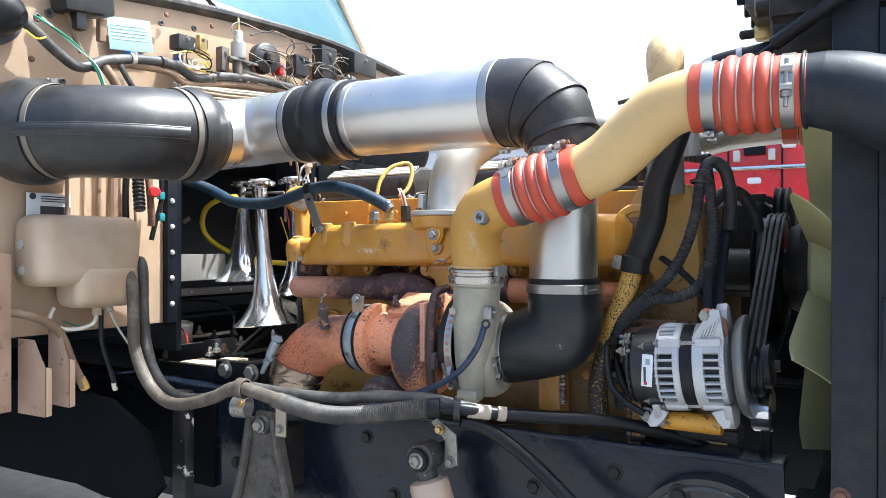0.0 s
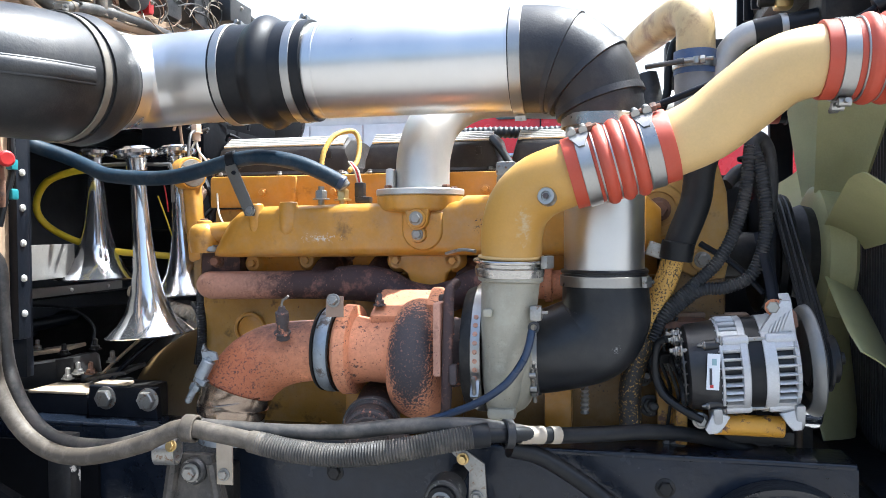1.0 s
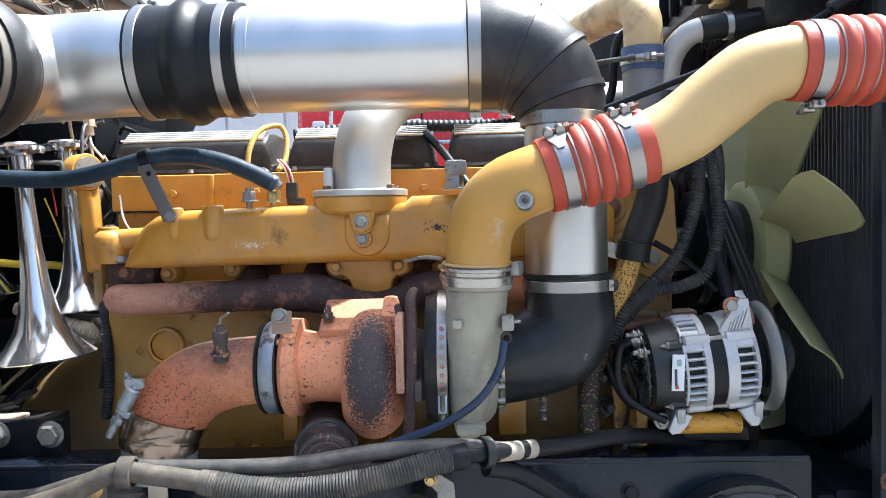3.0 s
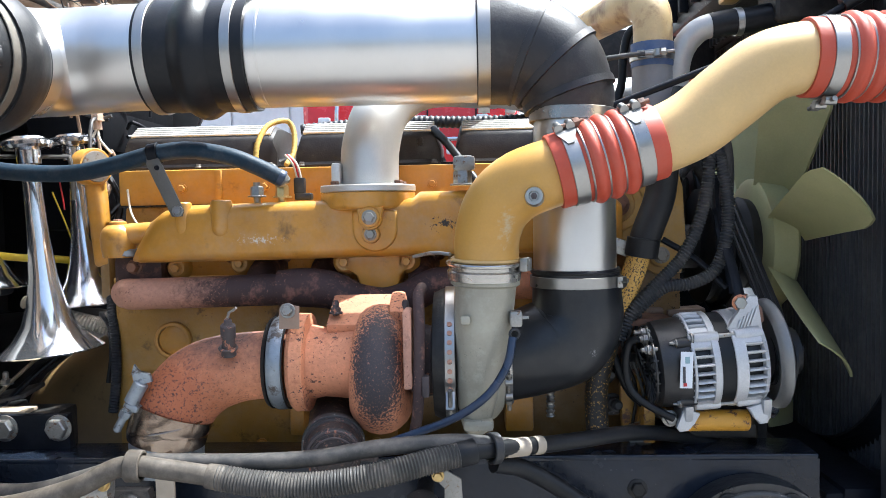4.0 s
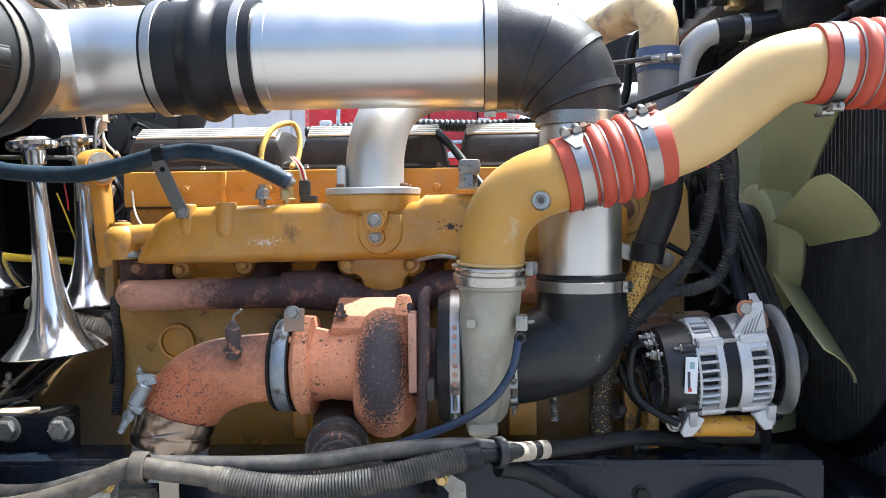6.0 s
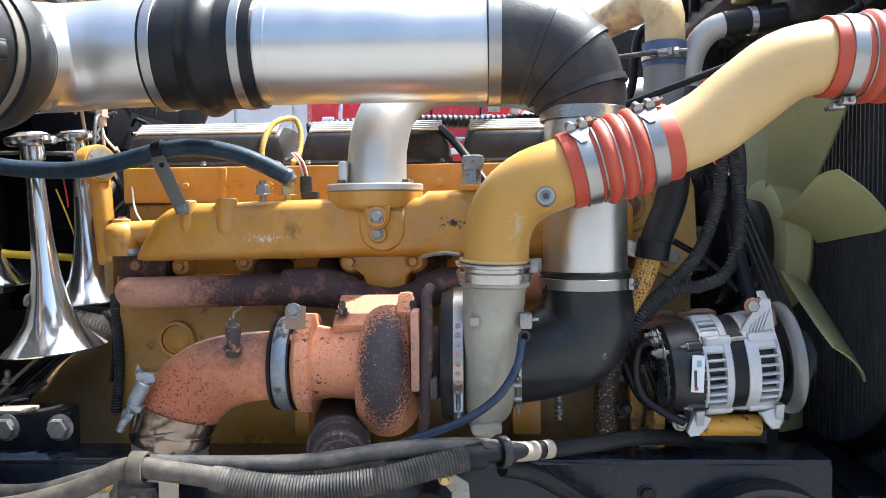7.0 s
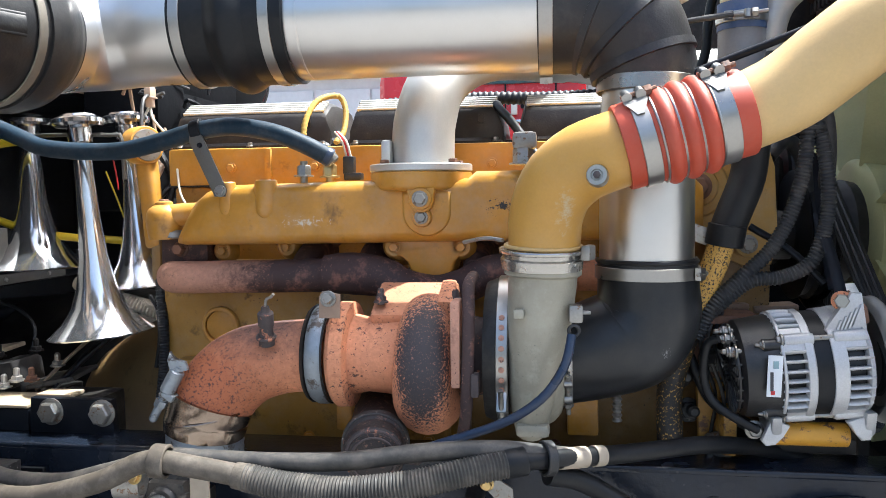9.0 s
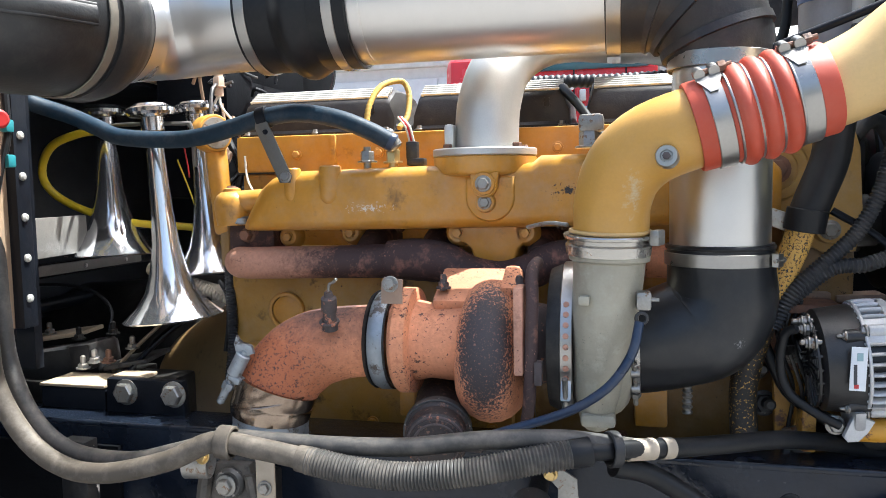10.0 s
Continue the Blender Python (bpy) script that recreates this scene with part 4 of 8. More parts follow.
def turbocharger():
    ax = Vector((1, 0, 0))
    cy, cz = 0.335, 1.177
    t = thing("turbocharger", (-0.1, cy, 1.06), "rusted turbocharger with grey compressor housing", "turbocharger")
    # turbine scroll: a fat ring swelling round the axis
    bm = B()
    rows = []
    for k in range(48):
        a = 2 * math.pi * k / 48
        minor = 0.047 + 0.006 * math.cos(a + 1.2)
        out = Vector((0, math.cos(a), math.sin(a)))
        c = Vector((-0.122, cy, cz - 0.008)) + out * 0.068
        rows.append([bm.verts.new(c + (out * math.cos(b) + ax * math.sin(b) * 1.05) * minor) for b in [2 * math.pi * j / 20 for j in range(20)]])
    bridge(bm, rows + [rows[0]], True, False)
    v = part("turbine_scroll", bm, SCROLL, t, "burnt and rusted turbine scroll")
    part("turbine_outlet", lathe(B(), [(0, 0.05), (0.01, 0.068), (0.05, 0.064), (0.085, 0.061), (0.10, 0.064), (0.125, 0.069), (0.13, 0.05)], (-0.135, cy, cz), -ax, 40), RUST, t)
    part("outlet_flange", lathe(B(), [(0, 0.07), (0.003, 0.086), (0.024, 0.087), (0.030, 0.082), (0.034, 0.074)], (-0.245, cy, cz), -ax, 48), RUST, t)
    part("v_band", lathe(B(), [(-0.012, 0.070), (-0.014, 0.079), (-0.006, 0.083), (0.006, 0.083), (0.014, 0.079), (0.012, 0.070)], (-0.296, cy, cz), ax, 48, True), BLUESTEEL, t, "blued steel clamp band")
    part("gasket", lathe(B(), [(-0.004, 0.068), (-0.003, 0.078), (0.003, 0.0815), (0.004, 0.068)], (-0.315, cy, cz), ax, 48, True), GREASY, t, "black sealed joint edge")
    part("flange_groove", wire_ring(B(), (-0.2825, cy, cz), ax, 0.0812, 0.0016, 48), GREASY, t)
    part("band_lug", plate(B(), [(-0.018, -0.022), (0.016, -0.022), (0.017, 0.016), (-0.012, 0.020), (-0.017, 0.012)], 0.004, upright(-0.266, 0.262, 1.270), 0.001), TANRUST, t)
    part("band_bolt", hexagon(B(), (-0.268, 0.257, 1.279), (0, -1, 0.1), 0.0095, 0.010), ZINC, t)
    part("exhaust_elbow", sweep(B(), [(-0.29, cy, cz - 0.002), (-0.33, cy, cz - 0.004), (-0.38, cy, 1.168), (-0.43, cy - 0.004, 1.155), (-0.468, cy - 0.012, 1.128), (-0.488, cy - 0.020, 1.096), (-0.496, cy - 0.025, 1.07)], [0.062, 0.060, 0.061, 0.065, 0.068, 0.068, 0.066], 36), ELBOWRUST, t, "red-brown rusted exhaust elbow")
    nip = part("pipe_nipple", lathe(B(), [(-0.01, 0.013), (0.0, 0.012), (0.022, 0.010), (0.023, 0.0125), (0.045, 0.0125), (0.048, 0.008), (0.056, 0.006)], (-0.374, 0.268, 1.213), (0.10, -0.30, 1), 16), BURNT, t)
    part("tip_wire", sweep(B(), [(-0.368, 0.250, 1.268), (-0.364, 0.246, 1.279), (-0.356, 0.243, 1.283), (-0.350, 0.240, 1.288)], 0.0025, 8), ZINC, nip)
    part("weld", wire_ring(B(), (-0.374, 0.266, 1.216), (0.10, -0.30, 1), 0.0135, 0.003, 20), BURNT, nip)
    part("centre_housing", lathe(B(), [(0, 0.05), (0.02, 0.066), (0.05, 0.06), (0.09, 0.06)], (-0.075, cy, cz), ax, 36), BURNT, t)
    part("heat_shield", box(B(), (-0.066, 0.25, 1.215), (0.014, 0.05, 0.13), 0.004), MANIRUST, t)
    part("backplate", lathe(B(), [(0, 0.06), (0.004, 0.108), (0.020, 0.115), (0.03, 0.115)], (-0.030, cy, cz + 0.012), ax, 48), GREASY, t)
    part("perforated_band", ring(B(), (0.003, cy, cz + 0.012), ax, 0.115, 0.018, 0.004, 56), STEEL, t, "perforated stainless band")
    for k in range(9):
        a = radians(146 + k * 7.5)
        part("band_hole", lathe(B(), [(0, 0.0044), (0.0012, 0.0044)], Vector((0.003, cy, cz + 0.012)) + Vector((0, math.cos(a), math.sin(a))) * 0.1192, (0, math.cos(a), math.sin(a)), 10), MANIRUST, t)
    part("band_buckle", box(B(), (0.003, 0.225, 1.135), (0.016, 0.014, 0.040), 0.004, (-28, 0, 0)), STEEL, t)
    part("buckle_screw", hexagon(lathe(B(), [(0, 0.004), (0.05, 0.004)], (0.003, 0.221, 1.110), (0, -0.45, 1), 10), (0.003, 0.232, 1.105), (0, 0.45, -1), 0.007, 0.008, 0), ZINC, t)
    # compressor scroll and its rising outlet
    bm = B()
    rows = []
    for k in range(40):
        a = 2 * math.pi * k / 40
        out = Vector((0, math.cos(a), math.sin(a)))
        minor = 0.036 + 0.012 * (0.5 + 0.5 * math.cos(a - math.pi))
        c = Vector((0.052, cy, cz)) + out * 0.066
        rows.append([bm.verts.new(c + (out * math.cos(b) + ax * math.sin(b)) * minor) for b in [2 * math.pi * j / 18 for j in range(18)]])
    bridge(bm, rows + [rows[0]], True, False)
    part("compressor_scroll", bm, GREYPAINT, t, "weathered grey compressor scroll")
    part("compressor_outlet", sweep(B(), [(0.044, 0.262, 1.078), (0.045, 0.254, 1.100), (0.049, 0.247, 1.16), (0.056, 0.243, 1.23), (0.062, 0.240, 1.30), (0.065, 0.240, 1.352)], [0.022, 0.034, 0.041, 0.0465, 0.0495, 0.0515], 36), GREYPAINT, t, "weathered grey compressor outlet")
    part("outlet_lip", lathe(B(), [(0, 0.052), (0.003, 0.0565), (0.010, 0.0565), (0.012, 0.053)], (0.063, 0.240, 1.318), (0.03, 0, 1), 40), GREYPAINT, t)
    part("boss", box(B(), (0.03, 0.196, 1.268), (0.016, 0.012, 0.014), 0.004), GREYPAINT, t)
    part("foot_boss", box(B(), (0.048, 0.235, 1.090), (0.05, 0.03, 0.02), 0.008), GREYPAINT, t)
    part("inlet", lathe(B(), [(0, 0.055), (0.0, 0.066), (0.05, 0.066), (0.055, 0.06)], (0.055, cy, cz), ax, 40), GREYPAINT, t)
    part("oil_feed", sweep(B(), [(-0.045, 0.30, 1.31), (-0.048, 0.255, 1.30), (-0.046, 0.235, 1.26), (-0.048, 0.232, 1.18), (-0.052, 0.24, 1.11), (-0.06, 0.27, 1.07)], 0.0095, 14), MANIDARK, t, "rusty oil feed pipe")
    part("nut_block", box(B(), (-0.037, 0.232, 1.155), (0.012, 0.02, 0.035), 0.003), BURNT, t)
    return t


SCROLL = stained("scroll_rust_with_burn", RUST, (0.045, 0.038, 0.04), (-0.118, 0.20, 1.19), (0.042, 0.16, 0.110), 2.8, 240.0, 0.12, (0.27, 0.13, 0.09), 0.575, fleck_scale=260.0)
ELBOWRUST = stained("elbow_rust_with_red_bend", RUST, (0.37, 0.115, 0.045), (-0.50, 0.25, 1.13), (0.125, 0.2, 0.10), 1.2, 60.0, 0.5, (0.085, 0.035, 0.026), 0.535, fleck_scale=190.0)
ELBOWRUST = stained("elbow_rust_with_soot", ELBOWRUST, (0.13, 0.065, 0.05), (-0.405, 0.31, 1.235), (0.11, 0.2, 0.040), 1.6, 60.0, 0.6, (0.06, 0.035, 0.03), 0.53, fleck_scale=150.0)
turbocharger()


def down_pipe():
    d = thing("exhaust_down_pipe", (-0.5, 0.3, 1.0), "heat stained steel exhaust pipe clamped below the turbo", "exhaust pipe")
    part("collar", sweep(B(), [(-0.488, 0.308, 1.098), (-0.493, 0.306, 1.084), (-0.497, 0.305, 1.072), (-0.500, 0.304, 1.058), (-0.502, 0.304, 1.048)], [0.0705, 0.0700, 0.0675, 0.0690, 0.0665], 40, 0.004), STAINED, d, "heat stained shiny collar")
    part("bead", wire_ring(B(), (-0.496, 0.3055, 1.078), (-0.12, -0.03, 1), 0.0695, 0.0022), STAINED, d)
    part("pipe", lathe(B(), [(0, 0.050), (0, 0.063), (0.010, 0.0645), (0.015, 0.063), (0.022, 0.0645), (0.027, 0.063), (0.034, 0.0645), (0.039, 0.063), (0.05, 0.063), (0.055, 0.06)], (-0.504, 0.306, 0.995), (0.03, 0, 1), 40), BLUESTEEL, d)
    part("slit", box(B(), (-0.437, 0.290, 1.075), (0.003, 0.004, 0.055), 0.001, (0, 12, 0)), BARE, d, "bright cut edge of the collar")
    return d


STAINED = material("heat_stained_steel", (0.34, 0.27, 0.21), 0.17, 0.95, worn=(0.10, 0.06, 0.045), amount=0.50, size=0.03, sharp=0.25)
down_pipe()


def exhaust_clamp():
    c = thing("exhaust_clamp_bolt", (-0.56, 0.27, 1.12), "grey zinc exhaust clamp bolt", "clamp")
    o, ax = Vector((-0.518, 0.256, 1.166)), unit((-0.55, -0.05, -1))
    part("lug", plate(B(), [(-0.014, -0.012), (0.016, -0.004), (0.012, 0.010), (-0.006, 0.012), (-0.014, 0.026), (-0.019, 0.012)], 0.008, upright(o.x, o.y + 0.004, o.z), 0.002), BLUESTEEL, c)
    part("stud", lathe(B(), [(0, 0.0068), (0.098, 0.0068), (0.102, 0.003)], o, ax, 14), BLUESTEEL, c)
    part("sleeve", lathe(B(), [(0.006, 0.010), (0.008, 0.0125), (0.044, 0.0125), (0.048, 0.009)], o, ax, 18), BLUESTEEL, c)
    part("saddle", box(B(), o + ax * 0.052 + Vector((0.006, 0, 0)), (0.026, 0.02, 0.012), 0.004, (0, 28, 0)), BLUESTEEL, c)
    part("nut", hexagon(B(), o + ax * 0.060, ax, 0.0105, 0.014, 0), BLUESTEEL, c)
    return c


exhaust_clamp()


GREASYLIGHT = material("greasy_worn_iron", (0.05, 0.048, 0.045), 0.45, worn=(0.3, 0.28, 0.25), amount=0.6, size=0.01, sharp=0.06)
SOOTY = material("sooty_brown_iron", (0.028, 0.021, 0.019), 0.62, worn=(0.15, 0.08, 0.055), amount=0.56, size=0.010, sharp=0.05, relief=0.5, specks=((0.22, 0.11, 0.07), 0.63, 0.004))


def oil_drain():
    o = thing("oil_drain_fitting", (-0.19, 0.22, 1.04), "rusty round drain fitting under the turbo", "fitting")
    ax = unit((0.16, -0.92, -0.10))
    part("body", lathe(B(), [(-0.16, 0.045), (-0.045, 0.046), (-0.03, 0.051), (-0.012, 0.051), (-0.008, 0.047), (0.022, 0.047), (0.026, 0.043)], (-0.195, 0.245, 1.046), ax, 36), SOOTY, o)
    part("face", lathe(B(), [(0.026, 0.042), (0.031, 0.040), (0.033, 0.03)], (-0.195, 0.245, 1.046), ax, 32), SOOTY, o)
    part("rim", wire_ring(B(), Vector((-0.195, 0.245, 1.046)) + ax * 0.026, ax, 0.042, 0.003), BURNT, o)
    part("inner_ring", wire_ring(B(), Vector((-0.195, 0.245, 1.046)) + ax * 0.033, ax, 0.034, 0.002), BURNT, o)
    part("band", ring(B(), Vector((-0.195, 0.245, 1.046)) - ax * 0.022, ax, 0.0510, 0.016, 0.003), GREASYLIGHT, o)
    part("nipple", lathe(B(), [(0, 0.010), (0.03, 0.010), (0.034, 0.006)], (-0.150, 0.225, 1.044), (1, -0.2, 0), 14), BURNT, o)
    return o


oil_drain()


def front_housing():
    f = thing("front_gear_housing", (0.4, 0.6, 1.0), "yellow front gear housing with water outlet", "engine housing")
    part("body", box(B(), (0.40, 0.80, 1.20), (0.12, 0.56, 0.62), 0.02), SHADEDGRIMY, f)
    m = upright(0, 0.50, 0)
    part("thermostat_housing", plate(B(), [(0.30, 1.40), (0.345, 1.385), (0.36, 1.33), (0.41, 1.305), (0.455, 1.31), (0.465, 1.36), (0.458, 1.48), (0.44, 1.54), (0.33, 1.54), (0.30, 1.48)], 0.05, Matrix.Translation((0, 0.055, 0)) @ m, 0.008), DULLYELLOW, f)
    part("outlet_boss", lathe(B(), [(-0.03, 0.060), (0, 0.056), (0.010, 0.054), (0.014, 0.050), (0.014, 0.036), (0.008, 0.034)], (0.327, 0.515, 1.447), (0, -1, 0), 40), DULLYELLOW, f)
    part("outlet_plug", hexagon(B(), (0.327, 0.497, 1.447), (0, -1, 0), 0.018, 0.014), RUSTYSTEEL, f)
    part("boss", lathe(B(), [(0, 0.024), (0.018, 0.021)], (0.41, 0.507, 1.347), (0, -1, 0), 24), DULLYELLOW, f)
    part("bolt", hexagon(B(), (0.41, 0.488, 1.347), (0, -1, 0), 0.012, 0.010), ZINC, f)
    part("bracket", box(B(), (0.35, 0.47, 1.226), (0.13, 0.10, 0.014), 0.003), RUSTYSTEEL, f)
    part("bracket_wall", box(B(), (0.31, 0.47, 1.18), (0.05, 0.06, 0.10), 0.006), RUSTYSTEEL, f)
    return f


DULLYELLOW = material("dull_yellow_paint", (0.50, 0.30, 0.075), 0.55, worn=(0.12, 0.07, 0.035), amount=0.6, size=0.05, sharp=0.15, dust=0.4)
front_housing()


def belt_drive():
    b = thing("fan_pulley", (0.59, 0.74, 1.33), "black fan drive pulley", "pulley")
    part("wheel", lathe(B(), [(-0.03, 0.05), (-0.03, 0.12), (-0.024, 0.130), (-0.018, 0.122), (-0.006, 0.122), (0.0, 0.130), (0.006, 0.122), (0.02, 0.122), (0.026, 0.132), (0.03, 0.126), (0.03, 0.06)], (0.578, 0.74, 1.35), (1, 0, 0), 56), RUBBER, b)
    part("shaft", lathe(B(), [(-0.12, 0.05), (0.06, 0.05)], (0.590, 0.74, 1.35), (1, 0, 0), 24), GREASY, b)
    bl = thing("drive_belt", (0.58, 0.45, 1.2), "black ribbed rubber drive belt", "belt")
    bm = B()
    pa, ra, pb, rb = Vector((0.39, 1.165)), 0.042, Vector((0.74, 1.35)), 0.125
    d = (pb - pa)
    L = d.length
    u = d / L
    th = math.acos((ra - rb) / L)
    base = math.atan2(u.y, u.x)
    loop = []
    for k in range(25):
        a = base + th + (2 * math.pi - 2 * th) * k / 24
        loop.append(pa + Vector((math.cos(a), math.sin(a))) * ra)
    for k in range(25):
        a = base - th + 2 * th * k / 24
        loop.append(pb + Vector((math.cos(a), math.sin(a))) * rb)
    rows = []
    for x, k in ((0.573, 0.0), (0.573, 0.008), (0.612, 0.008), (0.612, 0.0)):
        c = sum(loop, Vector((0, 0))) / len(loop)
        rows.append([bm.verts.new((x, (q + (q - c).normalized() * k).x, (q + (q - c).normalized() * k).y)) for q in loop])
    bridge(bm, rows + [rows[0]], True, False)
    part("band", bm, RUBBER, bl)
    mid = sum(loop, Vector((0, 0))) / len(loop)
    for x in (0.581, 0.5925, 0.604):
        part("rib", sweep(B(), [(x, (q + (q - mid).normalized() * 0.0085).x, (q + (q - mid).normalized() * 0.0085).y) for q in loop + loop[:1]], 0.003, 6, smooth=False, caps=False), RUBBER, bl)
    return b


belt_drive()


def alternator():
    cx, cy, cz = 0.468, 0.392, 1.165
    a = thing("alternator", (cx, cy, 1.05), "cast aluminium alternator with slotted housing", "alternator")
    ax = Vector((1, 0, 0))
    part("rear_cap", lathe(B(), [(0, 0.045), (0.002, 0.072), (0.008, 0.081), (0.060, 0.087), (0.064, 0.085)], (0.356, cy, cz), ax, 44), PLASTIC, a, "black plastic rear cap")
    for k in range(22):
        q = radians(k * 360 / 22)
        part("vent_rib", box(B(), (0.354, cy + 0.05 * math.cos(q), cz + 0.05 * math.sin(q)), (0.010, 0.050, 0.004), 0.0015, (math.degrees(q), 0, 0)), PLASTIC, a)
    for r in (0.034, 0.048, 0.062, 0.074):
        part("vent_ring", wire_ring(B(), (0.3535, cy, cz), ax, r, 0.0024, 40), PLASTIC, a)
    part("stator", lathe(B(), [(0, 0.086), (0.002, 0.088), (0.028, 0.088), (0.030, 0.086)], (0.462, cy, cz), ax, 56), RUBBER, a, "black laminated stator ring")
    part("core", lathe(B(), [(0, 0.076), (0.15, 0.076)], (0.40, cy, cz), ax, 44), PLASTIC, a)
    pitch = 10.3
    for x0, x1, w0, w1 in ((0.416, 0.4645, 0.421, 0.451), (0.4895, 0.543, 0.511, 0.540)):
        part("housing_ring", lathe(B(), [(x0, 0.072), (x0, 0.090), (x0 + 0.001, 0.091), (w0 - 0.001, 0.091), (w0, 0.090), (w0, 0.072)], (0, cy, cz), ax, 64, True), ALTALU, a)
        part("housing_ring", lathe(B(), [(w1, 0.072), (w1, 0.090), (w1 + 0.001, 0.092), (x1 - 0.002, 0.092), (x1, 0.090), (x1, 0.072)], (0, cy, cz), ax, 64, True), ALTALU, a)
        bm = B()
        sweep(bm, [(w0 - x0 - 0.004, 0, 0.082), (w0 - x0 + 0.004, 0, 0.0855), ((w0 + w1) / 2 - x0, 0, 0.0855), (w1 - x0, 0, 0.0848), (w1 - x0 + 0.005, 0, 0.083)], 0.0072, 10, 0.005, squash=(1.0, 0.42))
        proto = mesh_of("fin", bm, ALTALU, 60)
        for k in range(35):
            q = 2.5 + k * pitch
            if 40 < q < 64 or 136 < q < 160 or 258 < q < 282:
                continue
            fin = new("fin", proto)
            fin.parent = a
            fin.matrix_parent_inverse = Matrix.Translation(a.location).inverted()
            fin.matrix_basis = Matrix.Translation((x0, cy, cz)) @ Matrix.Rotation(radians(q), 4, 'X')
        for q in (51, 148, 270):
            part("bolt_seat", sector(B(), w0 - 0.002, w1 + 0.002, 0.074, 0.0905, q - 13, q + 12, cy, cz), ALTALU, a)
            qr = radians(q)
            part("lug", lathe(B(), [(0, 0.004), (0.001, 0.009), (0.004, 0.0105), (x1 - x0 - 0.010, 0.0105), (x1 - x0 - 0.004, 0.009), (x1 - x0 - 0.003, 0.004)], (x0 + 0.006, cy - 0.0865 * math.sin(qr), cz + 0.0865 * math.cos(qr)), ax, 20), ALTALU, a)
    for q in (51, 148, 270):
        qr = radians(q)
        at = (0.420, cy - 0.0885 * math.sin(qr), cz + 0.0885 * math.cos(qr))
        part("through_bolt", hexagon(lathe(B(), [(0, 0.0042), (0.125, 0.0042)], at, ax, 10), at, -ax, 0.0075, 0.008), ZINC, a)
    for k in (54, 139):
        q = radians(k)
        part("cap_ear", lathe(B(), [(0, 0.011), (0.030, 0.011), (0.032, 0.009)], (0.392, cy - 0.081 * math.sin(q), cz + 0.081 * math.cos(q)), ax, 18), PLASTIC, a)
        part("cap_screw", hexagon(lathe(B(), [(-0.012, 0.0022), (-0.009, 0.0034), (0, 0.0034)], (0.392, cy - 0.086 * math.sin(q), cz + 0.086 * math.cos(q)), ax, 10), (0.392, cy - 0.086 * math.sin(q), cz + 0.086 * math.cos(q)), -ax, 0.006, 0.005), ZINC, a)
    part("front_cone", lathe(B(), [(0, 0.090), (0.008, 0.086), (0.014, 0.06), (0.016, 0.04)], (0.541, cy, cz), ax, 48), ALTALU, a)
    part("top_ear", plate(B(), [(-0.048, 0.05), (0.03, 0.05), (0.020, 0.10), (0.010, 0.124), (-0.012, 0.130), (-0.028, 0.118), (-0.035, 0.09)], 0.022, Matrix.Translation((0.532, cy, cz)) @ Matrix(((0, 0, 1, 0), (1, 0, 0, 0), (0, 1, 0, 0), (0, 0, 0, 1))), 0.004), ALTALU, a)
    for x in (0.398, 0.538):
        part("foot", plate(B(), [(-0.055, -0.07), (0.05, -0.07), (0.03, -0.112), (0.015, -0.122), (-0.02, -0.122), (-0.04, -0.108)], 0.016, Matrix.Translation((x, cy - 0.015, cz)) @ Matrix(((0, 0, 1, 0), (1, 0, 0, 0), (0, 1, 0, 0), (0, 0, 0, 1))), 0.004), ALTALU, a)
    web = part("ear_web", plate(B(), [(0.487, 0.066), (0.512, 0.098), (0.530, 0.122), (0.546, 0.120), (0.550, 0.06), (0.535, 0.045), (0.490, 0.05)], 0.014, upright(0, cy - 0.048, cz), 0.004), ALTALU, a)
    for i in range(5):
        part("ridge", box(B(), (0.506 + 0.0075 * i, cy - 0.0630, cz + 0.068 + 0.0045 * i), (0.0034, 0.006, 0.026 + 0.003 * i), 0.0014, (0, 24, 0)), ALTALU, web)
    part("foot_web", plate(B(), [(0.400, -0.074), (0.428, -0.088), (0.416, -0.106), (0.403, -0.118), (0.388, -0.119), (0.382, -0.110)], 0.014, upright(0, cy - 0.044, cz), 0.004), ALTALU, a)
    part("foot_web", plate(B(), [(0.512, -0.086), (0.546, -0.076), (0.550, -0.10), (0.546, -0.117), (0.532, -0.118), (0.524, -0.106)], 0.014, upright(0, cy - 0.044, cz), 0.004), ALTALU, a)
    part("fan_ring", lathe(B(), [(0.012, 0.045), (0.012, 0.077), (0.003, 0.085), (0.001, 0.091), (0.005, 0.099), (0.013, 0.1040), (0.020, 0.1045), (0.023, 0.101), (0.020, 0.07), (0.020, 0.045)], (0.564, cy, cz), ax, 64), PULLEYGREY, a, "grey cooling fan disc")
    part("pulley", lathe(B(), [(0, 0.03), (0, 0.045), (0.004, 0.041), (0.008, 0.045), (0.012, 0.041), (0.016, 0.045), (0.030, 0.045), (0.034, 0.036), (0.034, 0.012), (0.046, 0.012)], (0.594, cy, cz), ax, 40), RUBBER, a)
    lab = part("label", box(B(), (0.401, cy - 0.0905, cz + 0.004), (0.022, 0.002, 0.066), 0.0006, (0, 7, 0)), LABEL, a, "white printed label")
    part("print_bar", box(B(), (0.396, cy - 0.0920, cz - 0.004), (0.0045, 0.001, 0.030), 0.0, (0, 4, 0)), BARS, lab)
    part("print_mark", box(B(), (0.396, cy - 0.0920, cz - 0.022), (0.006, 0.001, 0.006), 0.0, (0, 4, 0)), REDPRINT, lab)
